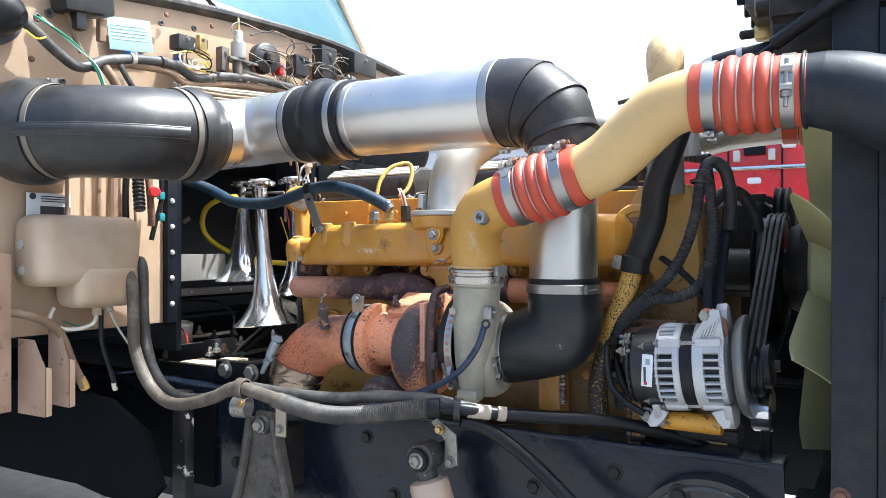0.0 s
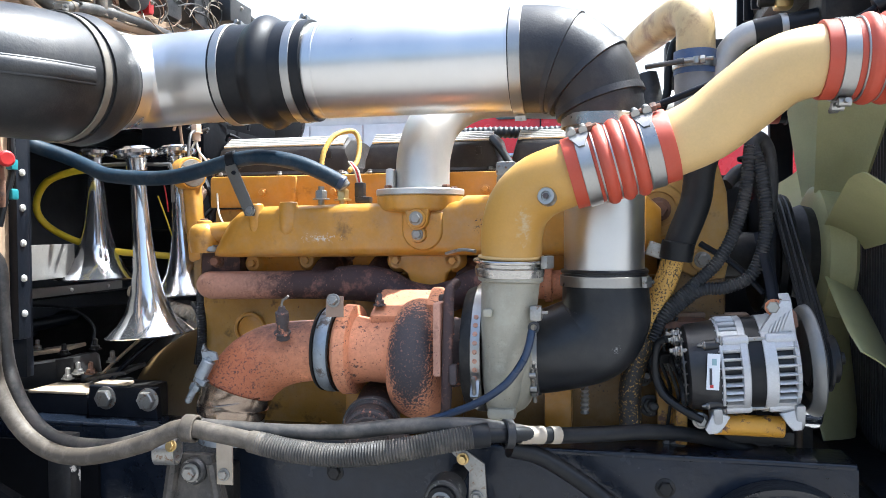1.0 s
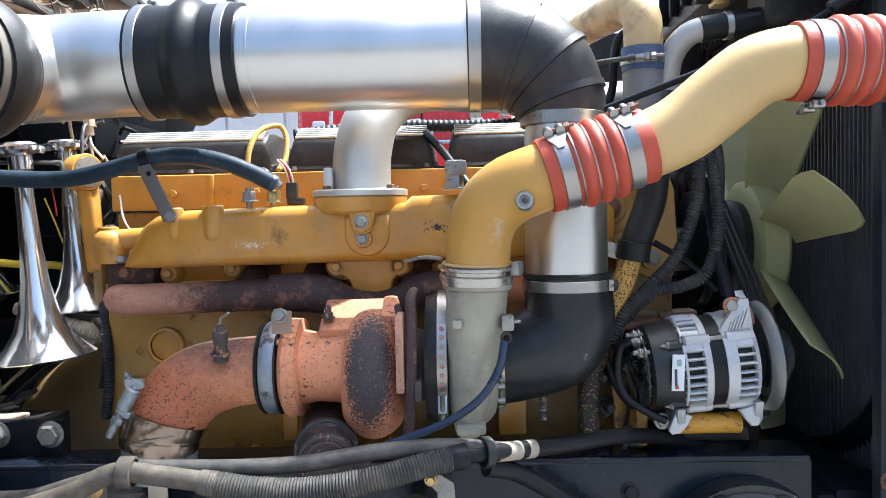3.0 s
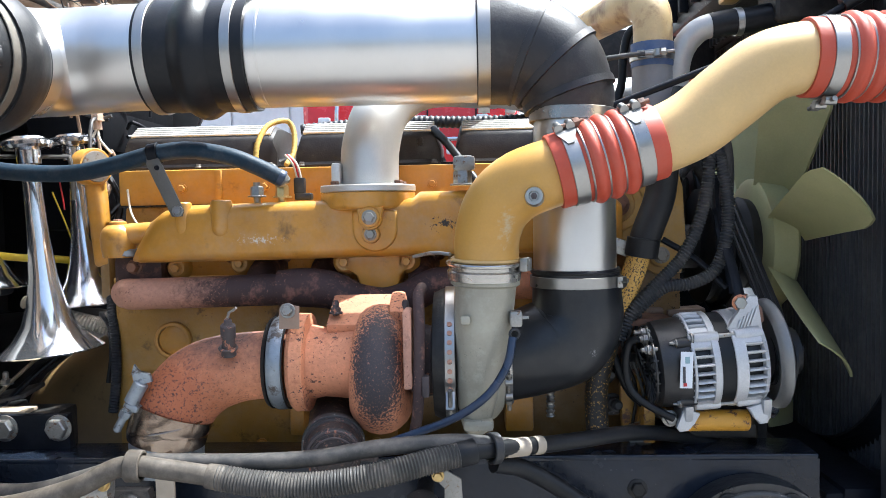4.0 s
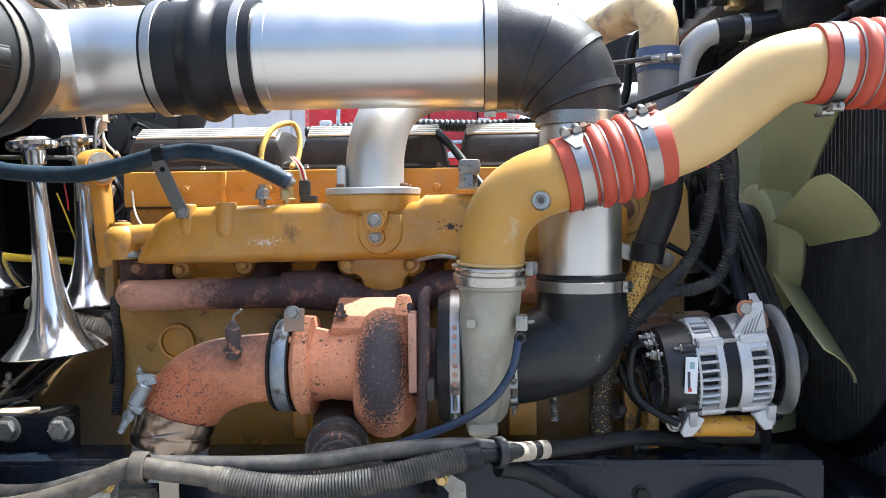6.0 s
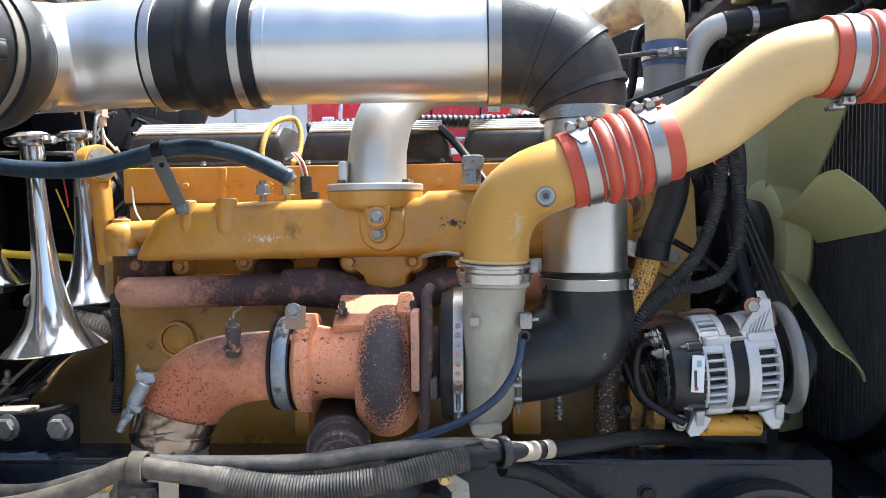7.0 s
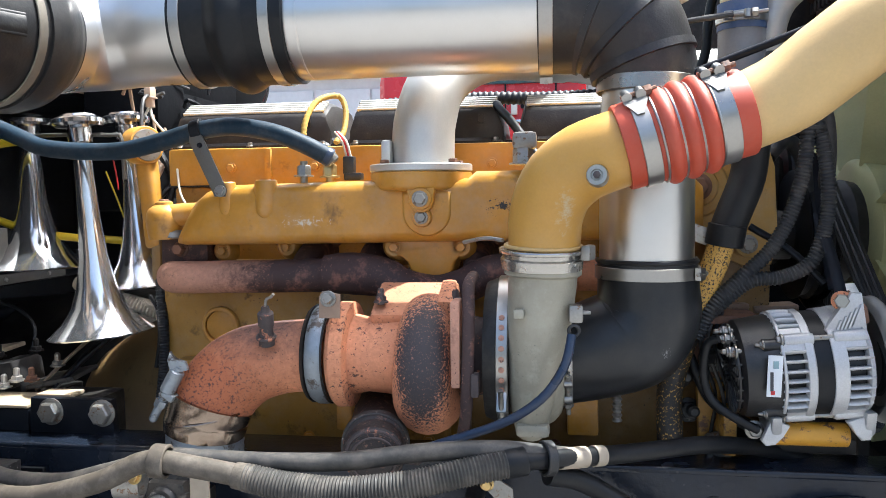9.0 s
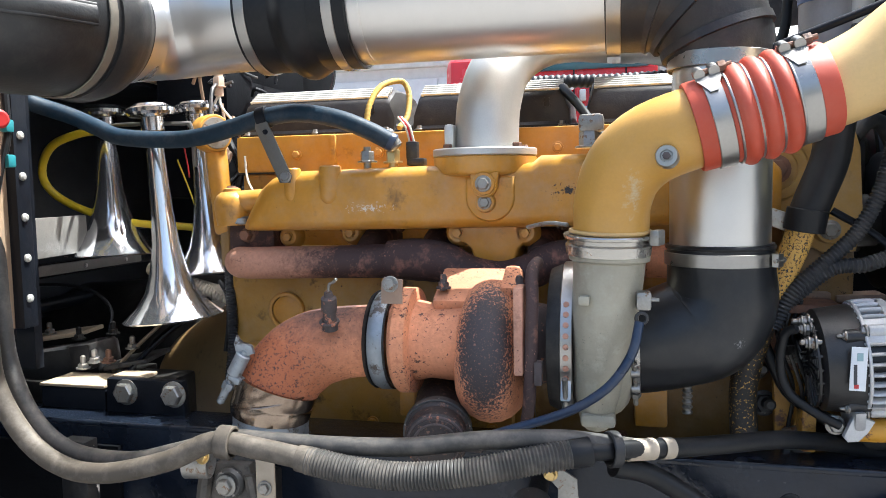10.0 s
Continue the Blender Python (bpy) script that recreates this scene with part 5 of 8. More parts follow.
    part("print_bar", box(B(), (0.404, cy - 0.0920, cz + 0.022), (0.008, 0.001, 0.012), 0.0, (0, 4, 0)), PALEBLUE, lab)
    for dy, dz, l in ((-0.034, 0.056, 0.034), (-0.060, 0.040, 0.034), (-0.020, 0.066, 0.036)):
        part("terminal", hexagon(hexagon(lathe(B(), [(0, 0.0046), (l, 0.0046), (l + 0.002, 0.003)], (0.366, cy + dy, cz + dz), (-1, 0, 0.05), 12), (0.352, cy + dy, cz + dz), (-1, 0, 0.05), 0.0092, 0.008), (0.343, cy + dy, cz + dz + 0.0005), (-1, 0, 0.05), 0.0075, 0.006), ZINC, a)
    # leans back a little on its pivot tube
    a.rotation_euler = (0, radians(-5), 0)
    a.scale = (0.97, 0.955, 0.955)
    a.location = (cx + 0.013, cy, 1.053)
    return a


PULLEYGREY = material("worn_grey_steel", (0.20, 0.20, 0.195), 0.42, 0.6, mottle=0.2, dust=0.2)
alternator()


def alternator_mount():
    m = thing("alternator_bracket", (0.46, 0.38, 1.03), "yellow alternator mounting tube on rusty bracket", "bracket")
    part("tube", lathe(B(), [(0, 0.016), (0.002, 0.019), (0.118, 0.019), (0.12, 0.016)], (0.416, 0.376, 1.053), (1, 0, 0), 24), WORNYELLOW, m)
    part("base", box(B(), (0.46, 0.44, 1.025), (0.20, 0.08, 0.025), 0.005), GREASY, m)
    part("web", box(B(), (0.362, 0.41, 1.045), (0.022, 0.05, 0.075), 0.006), RUSTYYELLOW, m)
    part("adjuster_strap", sweep(B(), [(0.50, 0.42, 1.40), (0.508, 0.375, 1.33), (0.514, 0.348, 1.275), (0.528, 0.342, 1.245)], 0.0095, 8, squash=(0.35, 1)), BLACKPAINT, m)
    part("adjuster_end", plate(B(), [(0.502, 1.262), (0.522, 1.286), (0.548, 1.262), (0.552, 1.238), (0.540, 1.228)], 0.010, upright(0, 0.352, 0), 0.003), RUSTYSTEEL, m)
    part("adjuster_washer", lathe(B(), [(0, 0.015), (0.003, 0.015), (0.0035, 0.014)], (0.512, 0.345, 1.270), (-0.35, -1, 0.1), 20), RUST, m)
    part("adjuster_bolt", hexagon(B(), (0.511, 0.342, 1.2703), (-0.35, -1, 0.1), 0.011, 0.012, 0), DULLRING, m)
    return m


DULLRING = material("dull_nickel_ring", (0.42, 0.40, 0.35), 0.34, 0.75, worn=(0.45, 0.22, 0.06), amount=0.7, size=0.02, mottle=0.2)
RUSTYYELLOW = material("rust_streaked_yellow_paint", (0.44, 0.23, 0.035), 0.5, worn=(0.10, 0.045, 0.028), amount=0.50, size=0.022, sharp=0.10)
WORNYELLOW = material("worn_yellow_paint", (0.60, 0.30, 0.03), 0.5, worn=(0.10, 0.045, 0.03), amount=0.56, size=0.02, sharp=0.06)
alternator_mount()
bolt((0.392, 0.36, 1.062), (0, -1, 0.1), 0.011, 0.012, ZINC, "zinc bolt on the alternator foot")

# ---- air ducting ----
PY, PZ, PR = 0.345, 1.722, 0.092


def intake_duct():
    d = thing("intake_pipe", (-0.15, PY, 1.63), "brushed aluminium air intake pipe", "pipe", "aluminium intake pipes")
    part("pipe", lathe(B(), [(0, PR - 0.004), (0, PR - 0.001), (0.004, PR), (0.43, PR), (0.432, PR - 0.003)], (-0.345, PY, PZ), (1, 0, 0), 64), ALU, d)
    part("weld_bead", ring(B(), (-0.310, PY, PZ), (1, 0, 0), PR - 0.0005, 0.004, 0.0012, 64), ALU, d)
    d2 = thing("intake_pipe", (-0.58, PY, 1.63), "short mitred aluminium air intake pipe", "pipe", "aluminium intake pipes")
    part("pipe", sweep(B(), [(-0.49, PY, PZ), (-0.56, PY, PZ), (-0.62, PY, PZ - 0.002), (-0.675, PY - 0.015, PZ - 0.008), (-0.712, PY - 0.06, PZ - 0.016), (-0.722, PY - 0.11, PZ - 0.026), (-0.723, PY - 0.155, PZ - 0.034)], PR, 56, 0.006), ALU, d2)
    return d


intake_duct()


def coupler():
    c = thing("rubber_coupler", (-0.44, PY, 1.62), "black rubber hump coupler on the intake pipe", "hose")
    part("sleeve", lathe(B(), [(0, PR + 0.001), (0, PR + 0.005), (0.186, PR + 0.006), (0.188, PR + 0.001)], (-0.517, PY, PZ), (1, 0, 0), 64), RUBBER, c)
    part("hump", lathe(B(), [(0.060 + 0.066 * k / 16, PR + 0.0052 + 0.0145 * math.sin(math.pi * k / 16) ** 1.6) for k in range(17)], (-0.517, PY, PZ), (1, 0, 0), 64), RUBBER, c)
    return c


coupler()
clamp((-0.503, PY, PZ), (1, 0, 0), PR + 0.006, 0.017, -8, "stainless band on the rubber coupler", "worm")
clamp((-0.358, PY, PZ), (1, 0, 0), PR + 0.006, 0.017, -4, "stainless band on the rubber coupler", "worm")


def intake_elbow_rubber():
    e = thing("rubber_elbow", (0.18, PY, 1.62), "black moulded rubber elbow above the turbo inlet pipe", "hose elbow")
    path = [(0.055, PY, PZ), (0.10, PY, PZ), (0.145, PY - 0.002, PZ - 0.008), (0.19, PY - 0.006, PZ - 0.038), (0.214, PY - 0.010, PZ - 0.085), (0.219, PY - 0.012, PZ - 0.125)]
    part("body", sweep(B(), path, [0.0965, 0.097, 0.094, 0.088, 0.079, 0.072], 56, 0.006), FADEDRUBBER, e)
    for i, q in ((2, 0.0940), (3, 0.0890), (4, 0.0795)):
        p = Vector(path[i])
        axis = Vector(path[min(5, i + 1)]) - Vector(path[i - 1])
        part("moulding_rib", lathe(B(), [(-0.007, q - 0.004), (-0.006, q + 0.0022), (0.006, q + 0.0030), (0.0075, q - 0.004)], p, axis, 56, True), FADEDRUBBER, e)
    return e


intake_elbow_rubber()
clamp((0.068, PY, PZ), (1, 0, 0), 0.0975, 0.021, 190, "stainless band on the rubber elbow", "worm")
clamp((0.2195, PY - 0.0125, 1.600), (0.03, 0, 1), 0.0725, 0.022, 70, "stainless band with bolt below the elbow")


SATINRUBBER = material("satin_black_rubber", (0.013, 0.0145, 0.017), 0.34, spec=0.42, grain=0.12, mottle=0.35, dust=0.05, relief=0.1)
SCUFFRUBBER = stained("satin_rubber_with_scuff", SATINRUBBER, (0.24, 0.24, 0.24), (0.243, 0.258, 1.200), (0.011, 0.03, 0.013), 5.0, 260.0, 0.1, thin=0.85)


def turbo_inlet_pipe():
    p = thing("turbo_inlet_pipe", (0.221, 0.332, 1.31), "polished aluminium pipe down to the turbo", "pipe", "aluminium intake pipes")
    part("pipe", lathe(B(), [(0, 0.068), (0, 0.0715), (0.24, 0.0715), (0.28, 0.069), (0.33, 0.067), (0.33, 0.064)], (0.221, 0.332, 1.29), (0, 0, 1), 56), ALU, p)
    r = thing("rubber_elbow", (0.18, 0.332, 1.11), "smooth black rubber elbow into the compressor", "hose elbow")
    part("body", sweep(B(), [(0.222, 0.332, 1.335), (0.224, 0.332, 1.29), (0.223, 0.333, 1.250), (0.202, 0.334, 1.215), (0.160, 0.335, 1.197), (0.115, 0.335, 1.184), (0.082, 0.335, 1.178)], [0.0755, 0.077, 0.0805, 0.083, 0.080, 0.077, 0.074], 56, 0.006), SCUFFRUBBER, r)
    part("lip", wire_ring(B(), (0.222, 0.332, 1.333), (0, 0, 1), 0.0745, 0.004, 56), RUBBER, r)
    return p


turbo_inlet_pipe()
clamp((0.222, 0.332, 1.316), (0, 0, 1), 0.0770, 0.019, 58, "stainless band on the turbo inlet pipe", "worm")
clamp((0.099, 0.335, 1.181), (1, 0, 0.03), 0.076, 0.015, 118, "stainless band on the compressor inlet")


def cowl_elbow():
    e = thing("air_cleaner_elbow", (-0.75, 0.0, 1.58), "large black rubber air cleaner elbow with a seam", "hose elbow")
    path = [(-0.722, 0.208, 1.690), (-0.724, 0.150, 1.686), (-0.731, 0.09, 1.681), (-0.750, 0.02, 1.677), (-0.797, -0.045, 1.675), (-0.865, -0.084, 1.675), (-0.94, -0.101, 1.677), (-1.01, -0.11, 1.680)]
    part("body", sweep(B(), path, [0.101, 0.112, 0.112, 0.110, 0.109, 0.109, 0.111, 0.117], 56, 0.008), DUSTELBOW, e)
    part("cuff", sweep(B(), [path[0], (-0.723, 0.180, 1.688), path[1], (-0.726, 0.125, 1.684)], [0.100, 0.115, 0.121, 0.116], 56, 0.006), DUSTELBOW, e)
    part("cuff", sweep(B(), [(-0.90, -0.093, 1.676), (-0.935, -0.101, 1.677), (-0.975, -0.107, 1.679), (-1.008, -0.112, 1.680)], [0.114, 0.127, 0.129, 0.124], 56, 0.006), DUSTELBOW, e)
    for lift, w, off in ((0.0, 0.015, 0.002), (0.0018, 0.004, 0.014), (0.0018, 0.004, -0.010)):
        seam = []
        for i in range(2, 7):
            d = (Vector(path[min(7, i + 1)]) - Vector(path[i - 1])).normalized()
            s = Vector((0, 0, 1)).cross(d).normalized()
            s = s if s.x > 0 else -s
            rad = (0.1130, 0.1115, 0.1105, 0.1105, 0.1125)[i - 2]
            seam.append(Vector(path[i]) + s * (rad + lift) + Vector((0, 0, off - 0.012)))
        part("seam", sweep(B(), seam, w, 10, squash=(1.0, 0.35)), DUSTELBOW, e)
    return e


DUSTELBOW = material("sun_faded_rubber", (0.016, 0.0165, 0.0175), 0.38, grain=0.2, mottle=0.3, dust=0.08, relief=0.15)
DUSTYBAND = material("dusty_steel_band", (0.18, 0.16, 0.13), 0.5, 0.45, mottle=0.25, dust=0.3)
cowl_elbow()
clamp((-0.728, 0.108, 1.6825), (-0.09, -1.0, -0.06), 0.1135, 0.016, -10, "dusty band on the air cleaner elbow", "worm", DUSTYBAND)
clamp((-0.890, -0.090, 1.676), (-0.95, -0.26, 0.0), 0.1115, 0.015, -12, "dusty band on the air cleaner elbow", "worm", DUSTYBAND)


# ---- charge air ----
RINGSTEEL = material("rust_spotted_steel_ring", (0.50, 0.48, 0.44), 0.26, 0.9, mottle=0.2, worn=(0.30, 0.14, 0.05), worn_metal=0.2, worn_rough=0.6, amount=0.63, size=0.012)
BOOT_A, BOOT_B = Vector((0.167, 0.164, 1.4960)), Vector((0.325, 0.167, 1.540))
BOOT_C, BOOT_D = Vector((0.529, 0.142, 1.654)), Vector((0.703, 0.147, 1.652))


SCUFFED = stained("golden_paint_with_scuff", GOLDEN, (0.50, 0.40, 0.25), (0.096, 0.15, 1.41), (0.018, 0.06, 0.045), 4.0, 90.0, 0.4, thin=0.75)


def charge_pipes():
    a = thing("charge_air_elbow", (0.07, 0.25, 1.34), "golden yellow charge air elbow with a plugged boss", "pipe elbow")
    ax = unit(BOOT_B - BOOT_A)
    part("elbow", sweep(B(), [(0.065, 0.240, 1.335), (0.066, 0.234, 1.37), (0.068, 0.224, 1.405), (0.082, 0.202, 1.445), (0.111, 0.182, 1.474), (0.149, 0.168, 1.4905), BOOT_A + ax * 0.05], [0.0515, 0.0525, 0.053, 0.0535, 0.053, 0.052, 0.051], 44), SCUFFED, a)
    out = unit((-0.15, -1, 0.12))
    b = part("boss", lathe(B(), [(-0.014, 0.0145), (0.000, 0.0140), (0.003, 0.0128), (0.003, 0.0078), (0.0005, 0.0070)], Vector((0.134, 0.117, 1.460)), out, 24), DULLRING, a)
    part("plug", hexagon(B(), Vector((0.134, 0.117, 1.460)) + out * 0.003, out, 0.0050, 0.0028, 0), BURNT, b)
    t = thing("charge_air_pipe", (0.45, 0.17, 1.55), "faded cream yellow charge air pipe", "pipe")
    part("pipe", sweep(B(), [BOOT_B - ax * 0.04, BOOT_B, (0.377, 0.163, 1.564), (0.428, 0.155, 1.604), (0.478, 0.147, 1.641), BOOT_C, BOOT_C + Vector((0.04, 0, 0.0))], [0.051, 0.0515, 0.053, 0.0535, 0.053, 0.052, 0.051], 48), CREAM, t)
    return t


charge_pipes()


def silicone_boot(a, b, label):
    s = thing("silicone_boot", (a + b) / 2, label, "hose", "silicone boots")
    L = (b - a).length
    ax = (b - a) / L
    prof = [(0, 0.052), (0, 0.0565), (0.002, 0.0575), (L * 0.27, 0.0575)]
    for k in range(3):
        c = L * (0.36 + 0.145 * k)
        for q in range(-4, 5):
            prof.append((c + q / 4 * L * 0.056, 0.0575 + 0.0085 * math.sqrt(max(0.0, 1 - (q / 4.3) ** 2))))
    prof += [(L * 0.73, 0.0575), (L - 0.002, 0.0575), (L, 0.0565), (L, 0.052)]
    part("sleeve", lathe(B(), prof, a, ax, 56), RED, s)
    for k in range(4):
        part("wire_ring", wire_ring(B(), a + ax * L * (0.2875 + 0.145 * k), ax, 0.0598, 0.0017, 48), STEEL, s)
    return s


silicone_boot(BOOT_A, BOOT_B, "red silicone charge air boot at the yellow elbow")
silicone_boot(BOOT_C, BOOT_D, "red silicone charge air boot at the cooler")
AX1, AX2 = unit(BOOT_B - BOOT_A), unit(BOOT_D - BOOT_C)
clamp(BOOT_A + AX1 * 0.030, AX1, 0.0578, 0.021, 22, "stainless bolt band on the red boot", along=True)
clamp(BOOT_B - AX1 * 0.034, AX1, 0.0578, 0.021, 22, "stainless bolt band on the red boot", along=True)
clamp(BOOT_C + AX2 * 0.030, AX2, 0.0578, 0.021, 176, "stainless bolt band on the red boot")
clamp(BOOT_D - AX2 * 0.026, AX2, 0.0578, 0.021, 82, "stainless bolt band on the red boot")


def outlet_coupling():
    v = thing("v_band_coupling", (0.065, 0.252, 1.34), "dull silver clamp ring on the compressor outlet", "clamp")
    part("ring", lathe(B(), [(-0.018, 0.053), (-0.018, 0.0590), (-0.004, 0.0605), (-0.001, 0.0575), (0.004, 0.0575), (0.006, 0.0625), (0.009, 0.0635), (0.011, 0.0625), (0.012, 0.053)], (0.062, 0.240, 1.347), (0.02, -0.05, 1), 56, True), RINGSTEEL, v)
    part("seal", wire_ring(B(), (0.064, 0.238, 1.362), (0.02, -0.05, 1), 0.0545, 0.003), CREAM, v)
    part("latch", box(B(), (0.128, 0.220, 1.353), (0.014, 0.03, 0.022), 0.004, (0, 0, -20)), ZINC, v)
    part("lever", sweep(B(), [(0.008, 0.203, 1.372), (-0.02, 0.223, 1.374), (-0.055, 0.26, 1.366)], 0.003, 8), ZINC, v)
    return v


outlet_coupling()


# ---- coolant pipes above the front of the engine ----
FADEDBLUE = material("faded_blue_silicone", (0.055, 0.095, 0.20), 0.55, dust=0.25, mottle=0.3)
GREYPIPEDARK = material("blue_grey_pipe_paint", (0.20, 0.20, 0.205), 0.45, mottle=0.2, dust=0.25)


def coolant_pipe():
    c = thing("coolant_pipe", (0.39, 0.5, 1.55), "rusty cream coolant pipe with blue hose joint", "pipe")
    part("upper_elbow", sweep(B(), [(0.395, 0.49, 1.72), (0.396, 0.49, 1.775), (0.394, 0.497, 1.815), (0.382, 0.53, 1.842), (0.362, 0.59, 1.848), (0.31, 0.78, 1.85), (0.24, 1.05, 1.85)], [0.037, 0.037, 0.037, 0.036, 0.033, 0.031, 0.031], 30), RUSTYCREAM, c)
    part("blue_sleeve", lathe(B(), [(0, 0.038), (0, 0.0405), (0.045, 0.0405), (0.045, 0.038)], (0.395, 0.49, 1.708), (0, 0, 1), 36), FADEDBLUE, c)
    part("lower_pipe", sweep(B(), [(0.395, 0.49, 1.71), (0.395, 0.49, 1.60), (0.395, 0.50, 1.52)], 0.039, 30), GREYPIPEDARK, c)
    part("spring_clip", sweep(B(), [(0.30, 0.46, 1.722), (0.335, 0.447, 1.724), (0.37, 0.443, 1.727)], 0.005, 10), OLDRUBBER, c)
    return c


coolant_pipe()
clamp((0.395, 0.49, 1.727), (0, 0, 1), 0.0407, 0.016, -20, "steel band on the blue coolant joint")


def radiator_hose():
    h = thing("radiator_hose", (0.5, 0.5, 1.7), "pale bent pipe with black hose to the radiator", "hose")
    part("pipe", sweep(B(), [(0.444, 0.50, 1.60), (0.441, 0.49, 1.69), (0.452, 0.485, 1.742), (0.478, 0.48, 1.773), (0.51, 0.478, 1.785)], 0.023, 22), GREYPIPE, h)
    part("hose", sweep(B(), [(0.50, 0.478, 1.781), (0.535, 0.477, 1.787), (0.57, 0.477, 1.79), (0.63, 0.479, 1.80)], 0.0245, 22), RUBBER, h)
    part("band", ring(B(), (0.552, 0.477, 1.788), (1, 0, 0.1), 0.0245, 0.012), STEEL, h)
    return h


GREYPIPE = material("pale_grey_pipe", (0.46, 0.45, 0.42), 0.38, 0.3, dust=0.2)
radiator_hose()
cable("radiator_hose_black", [(0.44, 0.41, 1.65), (0.423, 0.41, 1.60), (0.398, 0.41, 1.53), (0.388, 0.41, 1.46), (0.366, 0.408, 1.40), (0.352, 0.405, 1.36)], 0.028, RUBBER, "thick black coolant hose behind the charge pipe", "hose", 20)

cable("vent_hose", [(0.385, 0.53, 1.80), (0.361, 0.548, 1.785), (0.351, 0.55, 1.735), (0.347, 0.55, 1.684), (0.322, 0.55, 1.613), (0.30, 0.56, 1.56)], 0.0085, RUBBER, "black vent hose behind the rubber elbow", "hose", 14)
cable("heater_hose", [(0.305, 0.61, 1.735), (0.315, 0.605, 1.69), (0.322, 0.60, 1.64), (0.33, 0.60, 1.56)], 0.027, OLDRUBBER, "dusty black heater hose behind the rubber elbow", "hose", 18)

# ---- hoses, looms and lines ----
BURNTSLEEVE = material("blackened_yellow_sleeve", (0.018, 0.017, 0.016), 0.6, worn=(0.50, 0.29, 0.06), amount=0.575, size=0.005, sharp=0.02, relief=0.3)


def sleeve_hose():
    s = thing("heat_sleeve_hose", (0.3, 0.4, 1.0), "hose in a cracked yellow heat sleeve", "hose")
    part("sleeve", sweep(B(), [(0.352, 0.403, 1.37), (0.338, 0.405, 1.32), (0.31, 0.41, 1.25), (0.293, 0.413, 1.195)], 0.021, 20), CRACKED, s)
    part("burnt_sleeve", sweep(B(), [(0.297, 0.413, 1.205), (0.284, 0.415, 1.165), (0.27, 0.415, 1.10), (0.272, 0.415, 1.02)], 0.0215, 20), BURNTSLEEVE, s, "blackened sleeve with yellow remnants")
    part("tape", lathe(B(), [(0, 0.028), (0.001, 0.030), (0.034, 0.030), (0.035, 0.028)], (0.352, 0.404, 1.35), (0.15, -0.05, 1), 22), RUBBER, s)
    part("bracket", box(B(), (0.318, 0.42, 1.368), (0.035, 0.02, 0.028), 0.004, (0, 20, 0)), ZINC, s)
    return s


sleeve_hose()
cable("wiring_loom", [(0.487, 0.43, 1.56), (0.482, 0.42, 1.53), (0.475, 0.415, 1.47), (0.455, 0.41, 1.40), (0.425, 0.405, 1.345), (0.385, 0.40, 1.305), (0.335, 0.395, 1.255), (0.31, 0.395, 1.20)], corrugated(0.006, 0.0125, 0.0022), LOOM, "black corrugated wiring loom", "wiring loom", 12, 0.0015, "wiring looms")
cable("wiring_loom", [(0.490, 0.44, 1.57), (0.500, 0.42, 1.53), (0.510, 0.41, 1.46), (0.508, 0.405, 1.39), (0.485, 0.40, 1.325), (0.44, 0.40, 1.30), (0.39, 0.40, 1.292), (0.33, 0.40, 1.24)], corrugated(0.006, 0.0125, 0.0022), LOOM, "black corrugated wiring loom", "wiring loom", 12, 0.0015, "wiring looms")
cable("wiring_loom", [(0.487, 0.43, 1.545), (0.492, 0.44, 1.572), (0.508, 0.455, 1.578), (0.525, 0.468, 1.555), (0.532, 0.475, 1.50), (0.53, 0.48, 1.44)], 0.013, LOOM, "black taped wiring loom", "wiring loom", 12, 0.006, "wiring looms")
solid("cable_tie", ring(B(), (0.485, 0.421, 1.535), (0.1, 0.1, 1), 0.020, 0.006, 0.003), PLASTIC, "black cable tie round two looms", "cable tie")
cable("alternator_cable", [(0.33, 0.33, 1.212), (0.315, 0.34, 1.20), (0.312, 0.35, 1.15), (0.325, 0.345, 1.11), (0.36, 0.335, 1.085), (0.392, 0.338, 1.068)], 0.007, RUBBER, "black cable at the alternator", n=12)

CORR = corrugated(0.0048, 0.0195, 0.0020)
conduit = thing("corrugated_conduit", (-0.15, 0.08, 1.03), "black corrugated conduit along the frame", "conduit")
part("tube", sweep(B(), [(-0.335, 0.078, 1.060), (-0.27, 0.078, 1.050), (-0.19, 0.08, 1.047), (-0.10, 0.088, 1.058), (-0.03, 0.105, 1.071), (0.03, 0.125, 1.079)], CORR, 18, 0.0006), DUSTYHOSE, conduit)
part("end_tape", lathe(B(), [(-0.012, 0.0172), (-0.010, 0.0180), (0.012, 0.0186), (0.014, 0.0175)], (-0.337, 0.078, 1.0605), (1, 0, -0.15), 20), GREYHOSE, conduit)
part("end_tape", lathe(B(), [(-0.014, 0.0188), (-0.012, 0.0196), (0.012, 0.0200), (0.014, 0.0190)], (0.028, 0.124, 1.0788), (1, 0.33, 0.13), 20), RUBBER, conduit)
cable("battery_cable", [(-0.95, 0.10, 1.28), (-0.90, 0.10, 1.33), (-0.868, 0.095, 1.30), (-0.858, 0.09, 1.22), (-0.845, 0.085, 1.14), (-0.80, 0.085, 1.065), (-0.735, 0.08, 1.025), (-0.65, 0.068, 1.022), (-0.54, 0.062, 1.050), (-0.47, 0.068, 1.080), (-0.40, 0.072, 1.073), (-0.33, 0.078, 1.060), (-0.30, 0.078, 1.056)], 0.0150, GREYHOSE, "dusty grey cable hose", "hose", 18)
